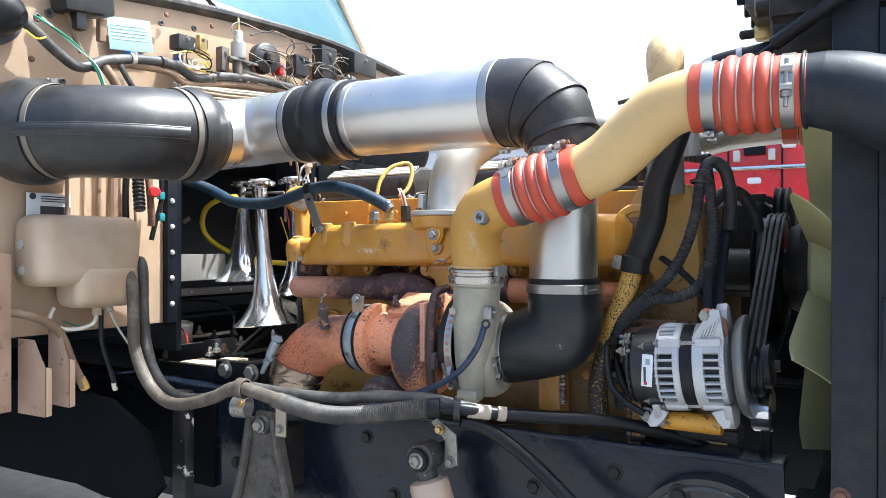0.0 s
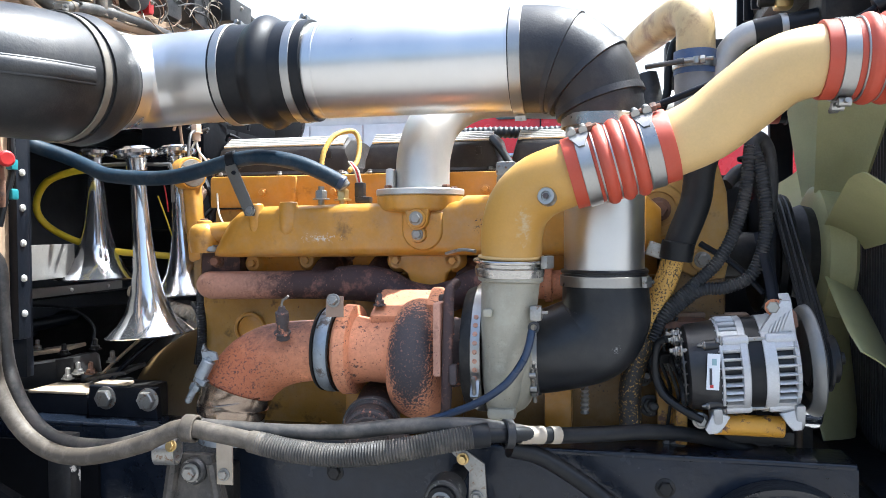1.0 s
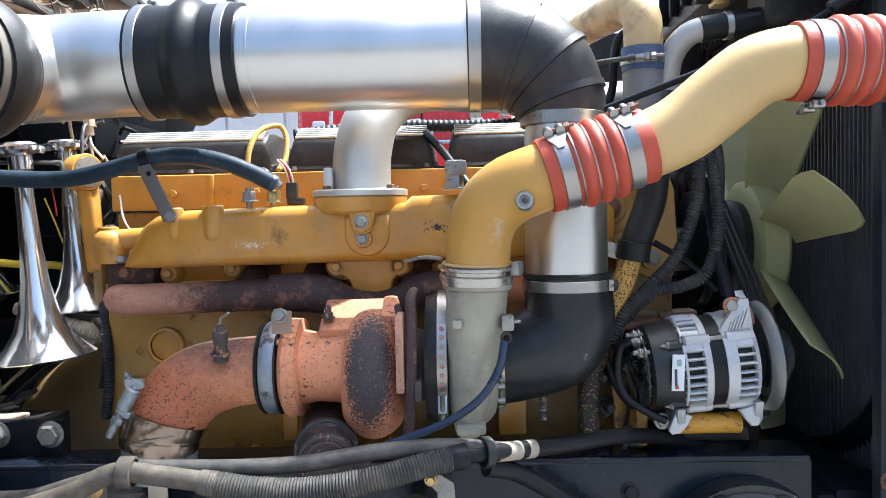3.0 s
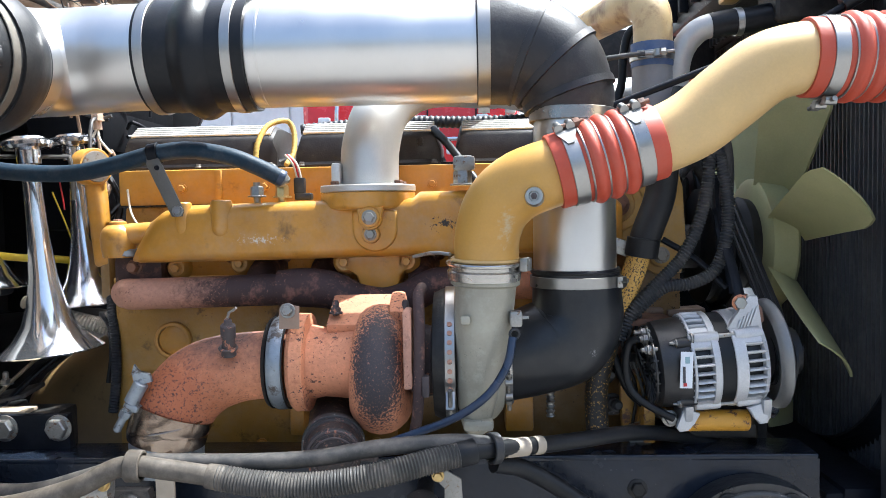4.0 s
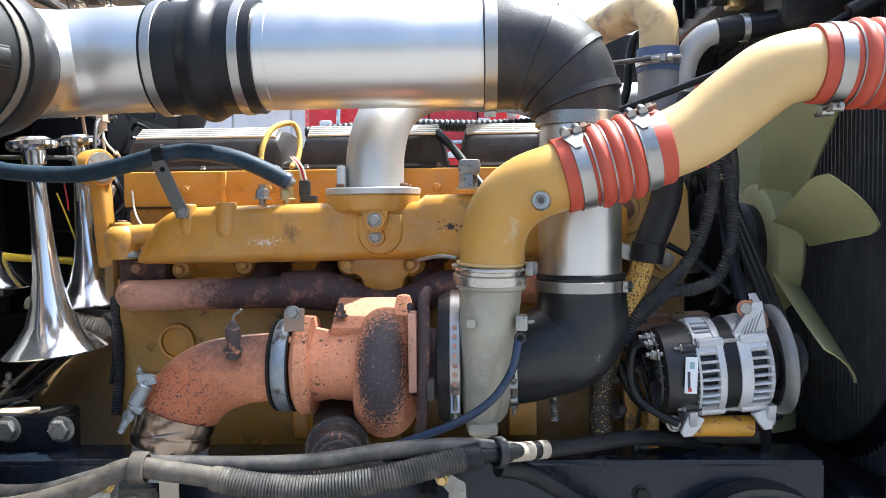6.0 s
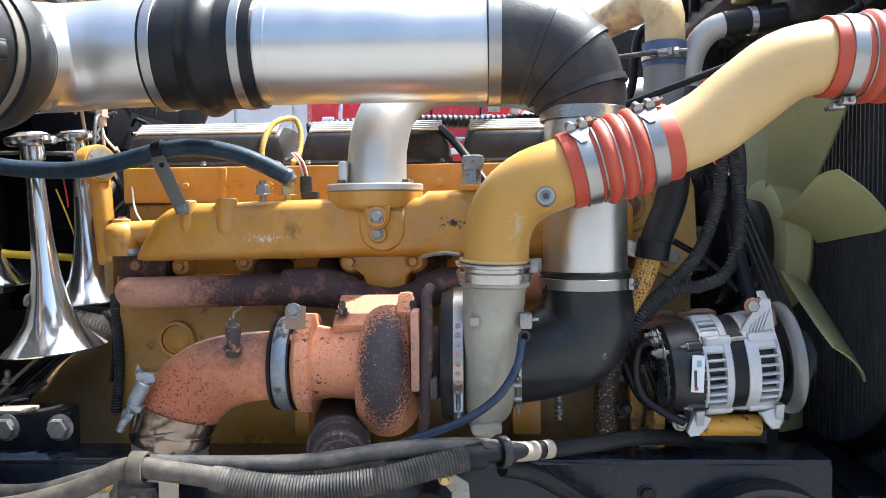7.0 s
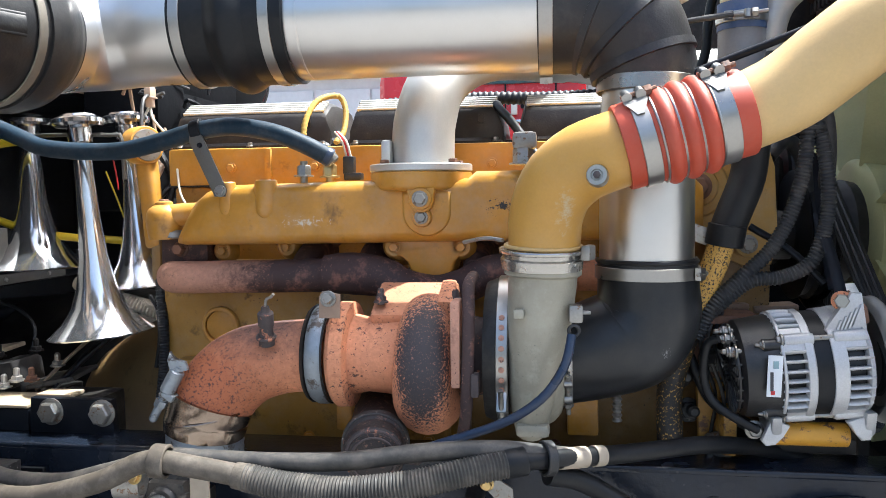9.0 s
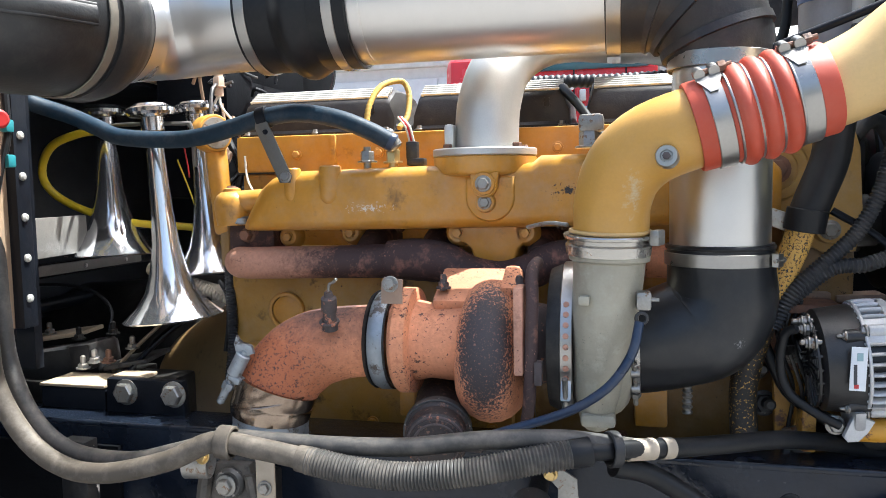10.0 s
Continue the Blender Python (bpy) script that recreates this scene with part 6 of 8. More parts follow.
cable("battery_cable", [(-0.95, 0.15, 1.33), (-0.905, 0.142, 1.365), (-0.875, 0.133, 1.34), (-0.865, 0.127, 1.25), (-0.852, 0.124, 1.16), (-0.812, 0.120, 1.08), (-0.74, 0.112, 1.035), (-0.63, 0.10, 1.032), (-0.54, 0.09, 1.055), (-0.46, 0.09, 1.078), (-0.40, 0.092, 1.078), (-0.30, 0.10, 1.075), (-0.20, 0.105, 1.078), (-0.10, 0.115, 1.090), (0.0, 0.13, 1.093), (0.06, 0.142, 1.086), (0.10, 0.175, 1.072)], 0.0128, DUSTYHOSE, "dark rubber cable hose along the frame", "hose", 18)
solid("hose_clip", ring(B(), (-0.452, 0.071, 1.080), (1, 0.05, -0.05), 0.019, 0.022, 0.004), GREYHOSE, "grey rubber lined hose clip", "clip")
frame_line = thing("frame_hose", (0.2, 0.25, 1.03), "thick black hose with white tape along the frame", "hose")
part("hose", sweep(B(), [(0.03, 0.125, 1.080), (0.075, 0.145, 1.078), (0.12, 0.185, 1.068), (0.17, 0.225, 1.060), (0.23, 0.262, 1.056), (0.30, 0.31, 1.050), (0.37, 0.36, 1.035), (0.44, 0.41, 1.012), (0.52, 0.44, 0.98)], 0.0135, 20), RUBBER, frame_line)
solid("cable_tie", ring(B(), (0.070, 0.143, 1.079), (1, 0.5, -0.05), 0.020, 0.014, 0.004), PLASTIC, "black band round the hoses", "cable tie")
for u, w in (((0.104, 0.1715, 1.0710), 0.046), ((0.140, 0.2005, 1.0650), 0.018)):
    part("tape_band", ring(B(), u, (0.78, 0.62, -0.13), 0.0136, w, 0.0012), WHITETAPE, frame_line, "grubby white tape")
cable("lower_hose", [(0.07, 0.16, 1.05), (0.12, 0.19, 1.03), (0.19, 0.205, 0.985), (0.26, 0.21, 0.93), (0.34, 0.21, 0.86), (0.45, 0.2, 0.78)], 0.0145, RUBBER, "black rubber hose running down over the frame", "hose", 16)

blue_line = thing("blue_hose", (-0.6, 0.44, 1.5), "blue rubber air hose across the engine", "hose")
part("hose", sweep(B(), [(-0.985, 0.22, 1.66), (-1.03, 0.30, 1.645), (-1.05, 0.40, 1.612), (-0.985, 0.45, 1.581), (-0.93, 0.455, 1.557), (-0.88, 0.455, 1.537), (-0.78, 0.455, 1.528), (-0.70, 0.445, 1.530), (-0.62, 0.435, 1.545), (-0.555, 0.425, 1.559), (-0.49, 0.425, 1.565), (-0.42, 0.435, 1.554), (-0.365, 0.45, 1.532), (-0.322, 0.465, 1.508)], 0.0165, 20), BLUEHOSE, blue_line)
part("ferrule", lathe(B(), [(-0.010, 0.0168), (-0.008, 0.0175), (0.0, 0.0175), (0.002, 0.0165)], (-0.322, 0.465, 1.508), (0.6, 0.2, -0.35), 20), BLUELINE, blue_line)


DULLSTEEL = material("dull_grey_steel", (0.13, 0.125, 0.115), 0.5, 0.4, worn=(0.12, 0.07, 0.04), amount=0.62, size=0.02)


def hose_bracket():
    b = thing("hose_bracket", (-0.51, 0.44, 1.45), "grey steel strap holding the blue hose", "bracket")
    part("strap", plate(B(), [(-0.520, 1.440), (-0.500, 1.440), (-0.497, 1.452), (-0.540, 1.548), (-0.550, 1.556), (-0.564, 1.550), (-0.565, 1.538)], 0.004, upright(0, 0.412, 0), 0.001), DULLSTEEL, b)
    part("rivet", lathe(B(), [(0, 0.005), (0.003, 0.004)], (-0.545, 0.408, 1.532), (0, -1, 0), 12), BLACKPAINT, b)
    part("loop", ring(B(), (-0.555, 0.425, 1.559), (1, 0, 0.2), 0.0165, 0.020, 0.004), BLACKPAINT, b)
    part("bolt", hexagon(B(), (-0.508, 0.407, 1.450), (0, -1, 0.2), 0.008, 0.006), ZINC, b)
    return b


hose_bracket()


def air_fitting():
    f = thing("air_fitting", (-0.335, 0.47, 1.47), "brass and steel fittings at the end of the blue hose", "fitting")
    part("hose_end", lathe(B(), [(-0.004, 0.0150), (0.008, 0.0150), (0.012, 0.010)], (-0.324, 0.465, 1.508), (0.5, 0.25, -0.85), 18), DULLSTEEL, f)
    part("post", hexagon(lathe(B(), [(0, 0.008), (0.06, 0.008)], (-0.328, 0.48, 1.455), (0, 0, 1), 14), (-0.328, 0.48, 1.474), (0, 0, 1), 0.0135, 0.024), BRASS, f)
    part("valve", hexagon(lathe(B(), [(0, 0.007), (0.052, 0.007)], (-0.378, 0.482, 1.452), (0, 0, 1), 14), (-0.378, 0.482, 1.476), (0, 0, 1), 0.0135, 0.020), ZINC, f)
    return f


air_fitting()


def sensor_connector():
    s = thing("sensor_connector", (-0.3, 0.52, 1.48), "black sensor plug with bare wires", "connector")
    part("plug", box(B(), (-0.300, 0.515, 1.496), (0.022, 0.02, 0.034), 0.004), PLASTIC, s)
    part("base", box(B(), (-0.292, 0.515, 1.475), (0.034, 0.025, 0.014), 0.004), PLASTIC, s)
    for i, m in enumerate((WHITEWIRE, REDPLASTIC, WHITEWIRE)):
        part("wire", sweep(B(), [(-0.304 + i * 0.004, 0.512, 1.51), (-0.312 + i * 0.004, 0.512, 1.54), (-0.330 + i * 0.003, 0.525, 1.56)], 0.0022, 8), m, s)
    return s


sensor_connector()
cable("taped_harness", [(-0.385, 0.50, 1.545), (-0.382, 0.515, 1.585), (-0.368, 0.545, 1.622), (-0.34, 0.585, 1.635), (-0.325, 0.585, 1.61), (-0.322, 0.56, 1.565), (-0.33, 0.53, 1.54)], lambda s: 0.0056 + 0.0006 * math.sin(s * 700), YELLOWTAPE, "harness wrapped in yellow cloth tape", "wiring loom", 12, 0.003)
cable("blue_line", [(-0.196, 0.215, 1.046), (-0.135, 0.200, 1.059), (-0.076, 0.190, 1.081), (0.005, 0.178, 1.114), (0.051, 0.174, 1.143), (0.077, 0.176, 1.170), (0.096, 0.184, 1.203), (0.104, 0.194, 1.240)], 0.0066, BLUELINE, "blue plastic line curving round the compressor", "hose", 14)


def line_fitting():
    f = thing("line_fitting", (0.11, 0.21, 1.26), "steel elbow fitting at the blue line", "fitting")
    part("body", box(B(), (0.110, 0.206, 1.268), (0.020, 0.022, 0.026), 0.005), ZINC, f)
    part("nozzle", lathe(B(), [(0, 0.0032), (0.012, 0.0025)], (0.118, 0.202, 1.270), (1, -0.2, 0), 10), ZINC, f)
    part("cap", wire_ring(B(), (0.107, 0.196, 1.245), (0.2, -1, 0), 0.0075, 0.0025, 18), PLASTIC, f)
    return f


line_fitting()
solid("drain_spring", sweep(B(), [(0.185, 0.42, 1.12), (0.185, 0.42, 1.05)], corrugated(0.009, 0.009, 0.003), 12, 0.002), ZINC, "small steel drain spring", "fitting")


# ---- air horns ----
def air_horn(x, y, z0, z1, r, lean, label):
    h = thing("air_horn", (x, y, z0), label, "horn", "chrome air horns")
    L = z1 - z0
    prof = [(0.0, r), (0.003, r + 0.002), (0.006, r * 0.985), (0.013, r * 0.91), (0.03, r * 0.73), (0.06, r * 0.53), (0.10, r * 0.39), (0.16, r * 0.275), (0.24, r * 0.215), (L * 0.8, r * 0.18), (L, r * 0.165)]
    inner = [(hh, rr - 0.003) for hh, rr in reversed(prof[:8])] + [(0.001, r - 0.002)]
    part("trumpet", lathe(B(), [(0.0, r - 0.002)] + prof + [(L, 0.004), (L * 0.5, r * 0.1)] + inner, (x, y, z0), (lean, 0.0, 1), 56, True), CHROME, h)
    top = Vector((x, y, z0)) + unit((lean, 0, 1)) * L
    part("collar", lathe(B(), [(-0.03, 0.021), (-0.028, 0.024), (0.0, 0.024), (0.003, 0.02)], top, (lean, 0, 1), 28), CHROME, h)
    part("diaphragm_cap", lathe(B(), [(0.0, 0.02), (0.004, 0.045), (0.010, 0.050), (0.018, 0.050), (0.022, 0.044), (0.024, 0.036), (0.028, 0.034), (0.030, 0.02)], top, (lean, 0, 1), 36), CHROME, h)
    return h


air_horn(-0.855, 0.572, 1.158, 1.585, 0.102, -0.075, "tall polished chrome air horn pointing down")
air_horn(-1.105, 0.715, 1.283, 1.605, 0.108, -0.01, "short polished chrome air horn pointing down")
air_horn(-0.828, 0.69, 1.245, 1.60, 0.090, -0.07, "middle polished chrome air horn pointing down")


def horn_bracket():
    b = thing("horn_bracket", (-0.9, 0.62, 1.58), "thin steel bracket holding the horns", "bracket")
    part("bar", sweep(B(), [(-1.12, 0.72, 1.585), (-0.96, 0.60, 1.575), (-0.838, 0.60, 1.572), (-0.815, 0.605, 1.565), (-0.81, 0.605, 1.48)], 0.0045, 8), DULLSTEEL, b)
    return b


horn_bracket()
cable("yellow_air_line", [(-1.02, 0.60, 1.565), (-1.10, 0.61, 1.560), (-1.19, 0.63, 1.535), (-1.245, 0.66, 1.48), (-1.235, 0.68, 1.43), (-1.16, 0.70, 1.385), (-1.05, 0.73, 1.355), (-0.92, 0.78, 1.34), (-0.80, 0.80, 1.31), (-0.74, 0.80, 1.27)], 0.0092, YELLOWPLASTIC, "yellow nylon air line looping behind the horns", "hose", 14)
cable("yellow_wire", [(-0.90, 0.68, 1.50), (-0.875, 0.69, 1.42), (-0.86, 0.69, 1.36), (-0.875, 0.69, 1.30)], 0.0018, YELLOWPLASTIC, "thin yellow wire by the horns", n=8)
cable("red_wire", [(-0.90, 0.70, 1.56), (-0.895, 0.71, 1.50), (-0.89, 0.71, 1.46)], 0.0018, REDPLASTIC, "thin red wire by the horns", n=8)


def lift_eye():
    e = thing("lifting_bracket", (-0.74, 0.62, 1.4), "yellow lifting bracket with a round end cap", "bracket")
    part("arm", box(B(), (-0.782, 0.655, 1.452), (0.036, 0.045, 0.24), 0.013, (0, -5, 0), seg=4), YELLOW, e)
    part("head", lathe(B(), [(-0.024, 0.036), (-0.020, 0.040), (0.012, 0.041), (0.017, 0.038)], (-0.785, 0.637, 1.552), (0.86, -0.5, 0), 40), YELLOW, e)
    part("cap", lathe(B(), [(0, 0.034), (0.003, 0.033), (0.004, 0.012), (0.008, 0.010), (0.009, 0.006)], (-0.7704, 0.6285, 1.552), (0.86, -0.5, 0), 36), ZINC, e)
    return e


lift_eye()


# ---- mounts and frame fittings ----
def engine_mount():
    m = thing("engine_mount", (-0.82, 0.42, 0.97), "black engine mount plate with two big bolts", "bracket")
    part("plate", plate(B(), [(-0.905, 0.965), (-0.728, 0.965), (-0.735, 1.066), (-0.90, 1.066)], 0.02, upright(0, 0.424, 0), 0.004), BLACKPAINT, m)
    # pale caps here and on the arm: dusty tops with sunlight in their colour
    part("cap", box(B(), (-0.862, 0.440, 1.066), (0.072, 0.045, 0.008), 0.003), DUSTYLIT, m)
    part("block", box(B(), (-0.838, 0.475, 1.01), (0.12, 0.10, 0.10), 0.01), GREASY, m)
    for x in (-0.857, -0.753):
        part("bolt", hexagon(B(), (x, 0.404, 1.041), (0, -1, 0), 0.0205, 0.016, 1.25), ZINC, m)
    n = thing("engine_mount", (-1.0, 0.46, 0.97), "black mount arm beside the gearbox", "bracket")
    part("arm", box(B(), (-0.985, 0.455, 1.00), (0.15, 0.09, 0.085), 0.008), BLACKPAINT, n)
    part("cap", box(B(), (-0.985, 0.455, 1.0465), (0.15, 0.095, 0.006), 0.002), DUSTYLIT, n)
    return m


engine_mount()


WEATHERED = material("weathered_dark_steel", (0.075, 0.066, 0.056), 0.6, mottle=0.4, grain=0.3, dust=0.3, relief=0.5, fine=90, worn=(0.02, 0.018, 0.016), amount=0.55, size=0.03)


def starter_relay():
    s = thing("relay_block", (-1.08, 0.6, 1.0), "black relay block with copper and zinc studs", "relay")
    part("body", box(B(), (-1.135, 0.565, 1.055), (0.23, 0.09, 0.065), 0.008, (0, -8, 4)), PLASTIC, s)
    part("end_wall", box(B(), (-1.045, 0.555, 1.078), (0.05, 0.10, 0.055), 0.006, (0, -8, 4)), PLASTIC, s)
    part("base", box(B(), (-1.14, 0.60, 1.0), (0.30, 0.20, 0.05), 0.006), GREASY, s)
    part("cover", box(B(), (-1.225, 0.64, 1.095), (0.20, 0.10, 0.010), 0.003, (0, -8, 8)), DUSTYLIT, s)
    part("foot_plate", box(B(), (-0.955, 0.58, 1.063), (0.10, 0.12, 0.010), 0.003, (0, -10, 10)), WEATHERED, s)
    for x, y, z, m in ((-1.215, 0.62, 1.10, ZINC), (-1.12, 0.60, 1.095, GREASY), (-1.03, 0.60, 1.11, GREASY), (-1.03, 0.50, 1.055, BARE), (-1.005, 0.505, 1.068, BARE), (-0.975, 0.51, 1.068, RUSTYSTEEL), (-0.945, 0.55, 1.09, ZINC)):
        part("stud", hexagon(lathe(B(), [(0, 0.006), (0.028, 0.006), (0.031, 0.003)], (x, y, z), (0, 0, 1), 10), (x, y, z + 0.004), (0, 0, 1), 0.011, 0.010), m, s)
    e = thing("dust_boot", (-1.25, 0.58, 1.03), "dusty tan rubber boot on the gearbox", "boot")
    part("cone", sweep(B(), [(-1.30, 0.60, 1.02), (-1.275, 0.59, 1.06), (-1.25, 0.58, 1.09), (-1.24, 0.575, 1.115)], [0.05, 0.045, 0.035, 0.028], 20), DUSTYLIT, e)
    part("neck", lathe(B(), [(0, 0.028), (0.012, 0.030), (0.03, 0.030), (0.034, 0.025)], (-1.24, 0.575, 1.113), (0.2, -0.1, 1), 20), BARE, e)
    b = thing("gearbox_brace", (-0.9, 0.56, 1.08), "flat black brace beside the flywheel housing", "bracket")
    part("strap", sweep(B(), [(-0.975, 0.53, 1.02), (-0.93, 0.55, 1.07), (-0.87, 0.58, 1.13), (-0.82, 0.62, 1.17)], 0.026, 10, squash=(0.25, 1.0)), BLACKPAINT, b)
    # sun along the black brace, put in as a pale strip
    part("edge", sweep(B(), [(-0.985, 0.535, 1.045), (-0.94, 0.555, 1.095), (-0.88, 0.585, 1.155)], 0.010, 8, squash=(0.4, 1.0)), DUSTYLIT, b)
    return s


starter_relay()
cable("red_cable", [(-1.19, 0.55, 1.080), (-1.20, 0.55, 1.110), (-1.235, 0.55, 1.137), (-1.29, 0.54, 1.155), (-1.40, 0.50, 1.17)], 0.003, REDPLASTIC, "thin red battery wire", n=8)
cable("black_wire", [(-1.035, 0.59, 1.11), (-1.05, 0.62, 1.17), (-1.15, 0.65, 1.21), (-1.29, 0.6, 1.22)], 0.004, RUBBER, "thin black wire over the gearbox", n=8)
for i in range(2):
    solid("cross_tube", sweep(B(), [(-1.34, 1.2, 1.15 + 0.085 * i), (-1.32, 0.42, 1.15 + 0.085 * i)], 0.018, 12, 0.1), BLACKPAINT, "black tube crossing behind the gearbox", "tube", "cross tubes")




def spring_bracket():
    b = thing("suspension_bracket", (-0.53, 0.22, 0.75), "dark steel spring bracket on the frame", "bracket")
    part("web", plate(B(), [(-0.565, 0.985), (-0.505, 0.985), (-0.49, 0.93), (-0.43, 0.70), (-0.64, 0.70), (-0.585, 0.90)], 0.022, upright(0, 0.25, 0), 0.005), WEATHERED, b)
    part("spacer", box(B(), (-0.535, 0.30, 0.86), (0.06, 0.10, 0.16), 0.006), GREASY, b)
    part("edge", sweep(B(), [(-0.58, 0.225, 0.97), (-0.60, 0.222, 0.85), (-0.64, 0.22, 0.70)], 0.012, 8), WEATHERED, b)
    part("edge", sweep(B(), [(-0.502, 0.225, 0.97), (-0.482, 0.222, 0.88), (-0.43, 0.22, 0.70)], 0.010, 8), WEATHERED, b)
    part("pivot", lathe(B(), [(-0.03, 0.024), (0.0, 0.026), (0.006, 0.022)], (-0.538, 0.222, 0.955), (0, -1, 0), 24), GREASYLIGHT, b)
    part("bolt", hexagon(B(), (-0.538, 0.212, 0.955), (0, -1, 0), 0.013, 0.012), ZINC, b)
    c = thing("tab_bracket", (-0.47, 0.22, 0.98), "small cream steel tab with a hole", "bracket")
    part("tab", plate(B(), [(-0.487, 0.935), (-0.455, 0.935), (-0.455, 1.02), (-0.487, 1.02)], 0.006, upright(0, 0.222, 0), 0.002), WHITETAPE, c)
    part("bolt", hexagon(B(), (-0.471, 0.214, 0.955), (0, -1, 0), 0.009, 0.008), ZINC, c)
    g = thing("pipe_clip", (-0.565, 0.18, 1.0), "grey steel pipe clip", "clip")
    part("loop", ring(B(), (-0.565, 0.18, 1.005), (1, 0.2, 0), 0.022, 0.04, 0.004), ZINC, g)
    part("screw", hexagon(B(), (-0.545, 0.16, 1.02), (0, -1, 0.3), 0.008, 0.008), BRASS, g)
    return b


spring_bracket()


def shock_absorber():
    s = thing("shock_absorber", (-0.03, 0.17, 0.8), "beige shock absorber with a rubber top eye", "shock absorber")
    part("eye", lathe(B(), [(-0.03, 0.030), (-0.026, 0.033), (0.022, 0.033), (0.026, 0.030)], (-0.048, 0.21, 0.948), (0, -1, 0), 32), GREASYLIGHT, s)
    part("mounting_pin", lathe(B(), [(0.0, 0.016), (0.13, 0.016)], (-0.048, 0.218, 0.948), (0, 1, 0), 16), GREASY, s)
    part("bush", lathe(B(), [(0.0, 0.026), (0.006, 0.024)], (-0.048, 0.182, 0.948), (0, -1, 0), 24), RUBBER, s)
    part("bolt", hexagon(B(), (-0.048, 0.175, 0.948), (0, -1, 0), 0.013, 0.012), ZINC, s)
    part("neck", lathe(B(), [(0.02, 0.022), (0.05, 0.022)], (-0.048, 0.205, 0.948), (0.28, 0, -1), 20), GREASYLIGHT, s)
    part("body", lathe(B(), [(0.045, 0.03), (0.05, 0.041), (0.06, 0.044), (0.34, 0.044), (0.35, 0.04)], (-0.048, 0.205, 0.948), (0.28, 0, -1), 36), BEIGE, s)
    return s


shock_absorber()


def hanger():
    h = thing("hose_hanger", (0.0, 0.24, 0.97), "zinc hanger strap below the hoses", "bracket")
    part("strap", plate(B(), [(-0.012, 0.92), (0.022, 0.935), (0.018, 1.0), (-0.03, 1.03), (-0.045, 1.02), (-0.008, 0.985)], 0.005, upright(0, 0.235, 0), 0.0015), ZINC, h)
    part("bolt", hexagon(B(), (0.004, 0.228, 0.94), (0, -1, 0), 0.009, 0.009), ZINC, h)
    part("nut", hexagon(B(), (-0.02, 0.225, 1.008), (0, -1, 0), 0.008, 0.010), BRASS, h)
    return h


hanger()


GEARBLACK = material("oily_black_casting", (0.016, 0.0165, 0.018), 0.30, spec=0.5, mottle=0.5, grain=0.3, relief=1.0, fine=38, dust=0.05, specks=((0.20, 0.19, 0.17), 0.70, 0.006))


def steering_gear():
    s = thing("steering_gear", (0.52, 0.25, 0.75), "greasy black cast steering gear with bolts", "steering gear")
    m = upright(0, 0.34, 0)
    outline = []
    for k in range(25):
        a = math.pi * k / 24
        outline.append((0.525 + 0.135 * math.cos(a), 0.85 + 0.118 * math.sin(a)))
    outline += [(0.39, 0.62), (0.66, 0.62)]
    part("cover", plate(B(), outline, 0.05, m, 0.012), GEARBLACK, s)
    inner = [(0.525 + 0.115 * math.cos(math.pi * k / 20), 0.85 + 0.100 * math.sin(math.pi * k / 20)) for k in range(21)]
    path = [Vector((x, 0.289, z)) for x, z in inner]
    part("raised_rim", sweep(B(), path, 0.006, 8, 0.02), GREASYLIGHT, s)
    part("hub", lathe(B(), [(0, 0.06), (0.02, 0.055), (0.03, 0.03)], (0.525, 0.29, 0.83), (0, -1, 0), 32), GEARBLACK, s)
    for a in (25, 62, 118, 155):
        x, z = 0.525 + 0.112 * math.cos(radians(a)), 0.85 + 0.092 * math.sin(radians(a))
        part("bolt", hexagon(B(), (x, 0.288, z), (0, -1, 0), 0.015, 0.016), GREASY, s)
    return s


steering_gear()


# ---- firewall equipment ----
def reservoir():
    r = thing("coolant_reservoir", (-0.95, 0.0, 1.2), "yellowed translucent plastic washer reservoir", "reservoir")
    bm = B()
    box(bm, (-0.945, 0.0, 1.392), (0.13, 0.285, 0.175), 0.045, seg=6)
    part("tank", bm, TANK, r)
    part("sump", box(B(), (-0.935, 0.045, 1.305), (0.118, 0.185, 0.115), 0.040, seg=6), TANK, r)
    part("spout", lathe(B(), [(0, 0.012), (0.025, 0.012)], (-0.92, 0.03, 1.252), (0.1, -0.1, -1), 14), TANK, r)
    part("spout", lathe(B(), [(0, 0.010), (0.02, 0.010)], (-0.92, 0.06, 1.252), (0.4, 0.1, -1), 14), WHITETAPE, r)
    for z in (1.405, 1.345):
        part("screw", hexagon(B(), (-0.955, -0.143, z), (0.5, -0.8, 0), 0.009, 0.006), ZINC, r)
    return r


reservoir()


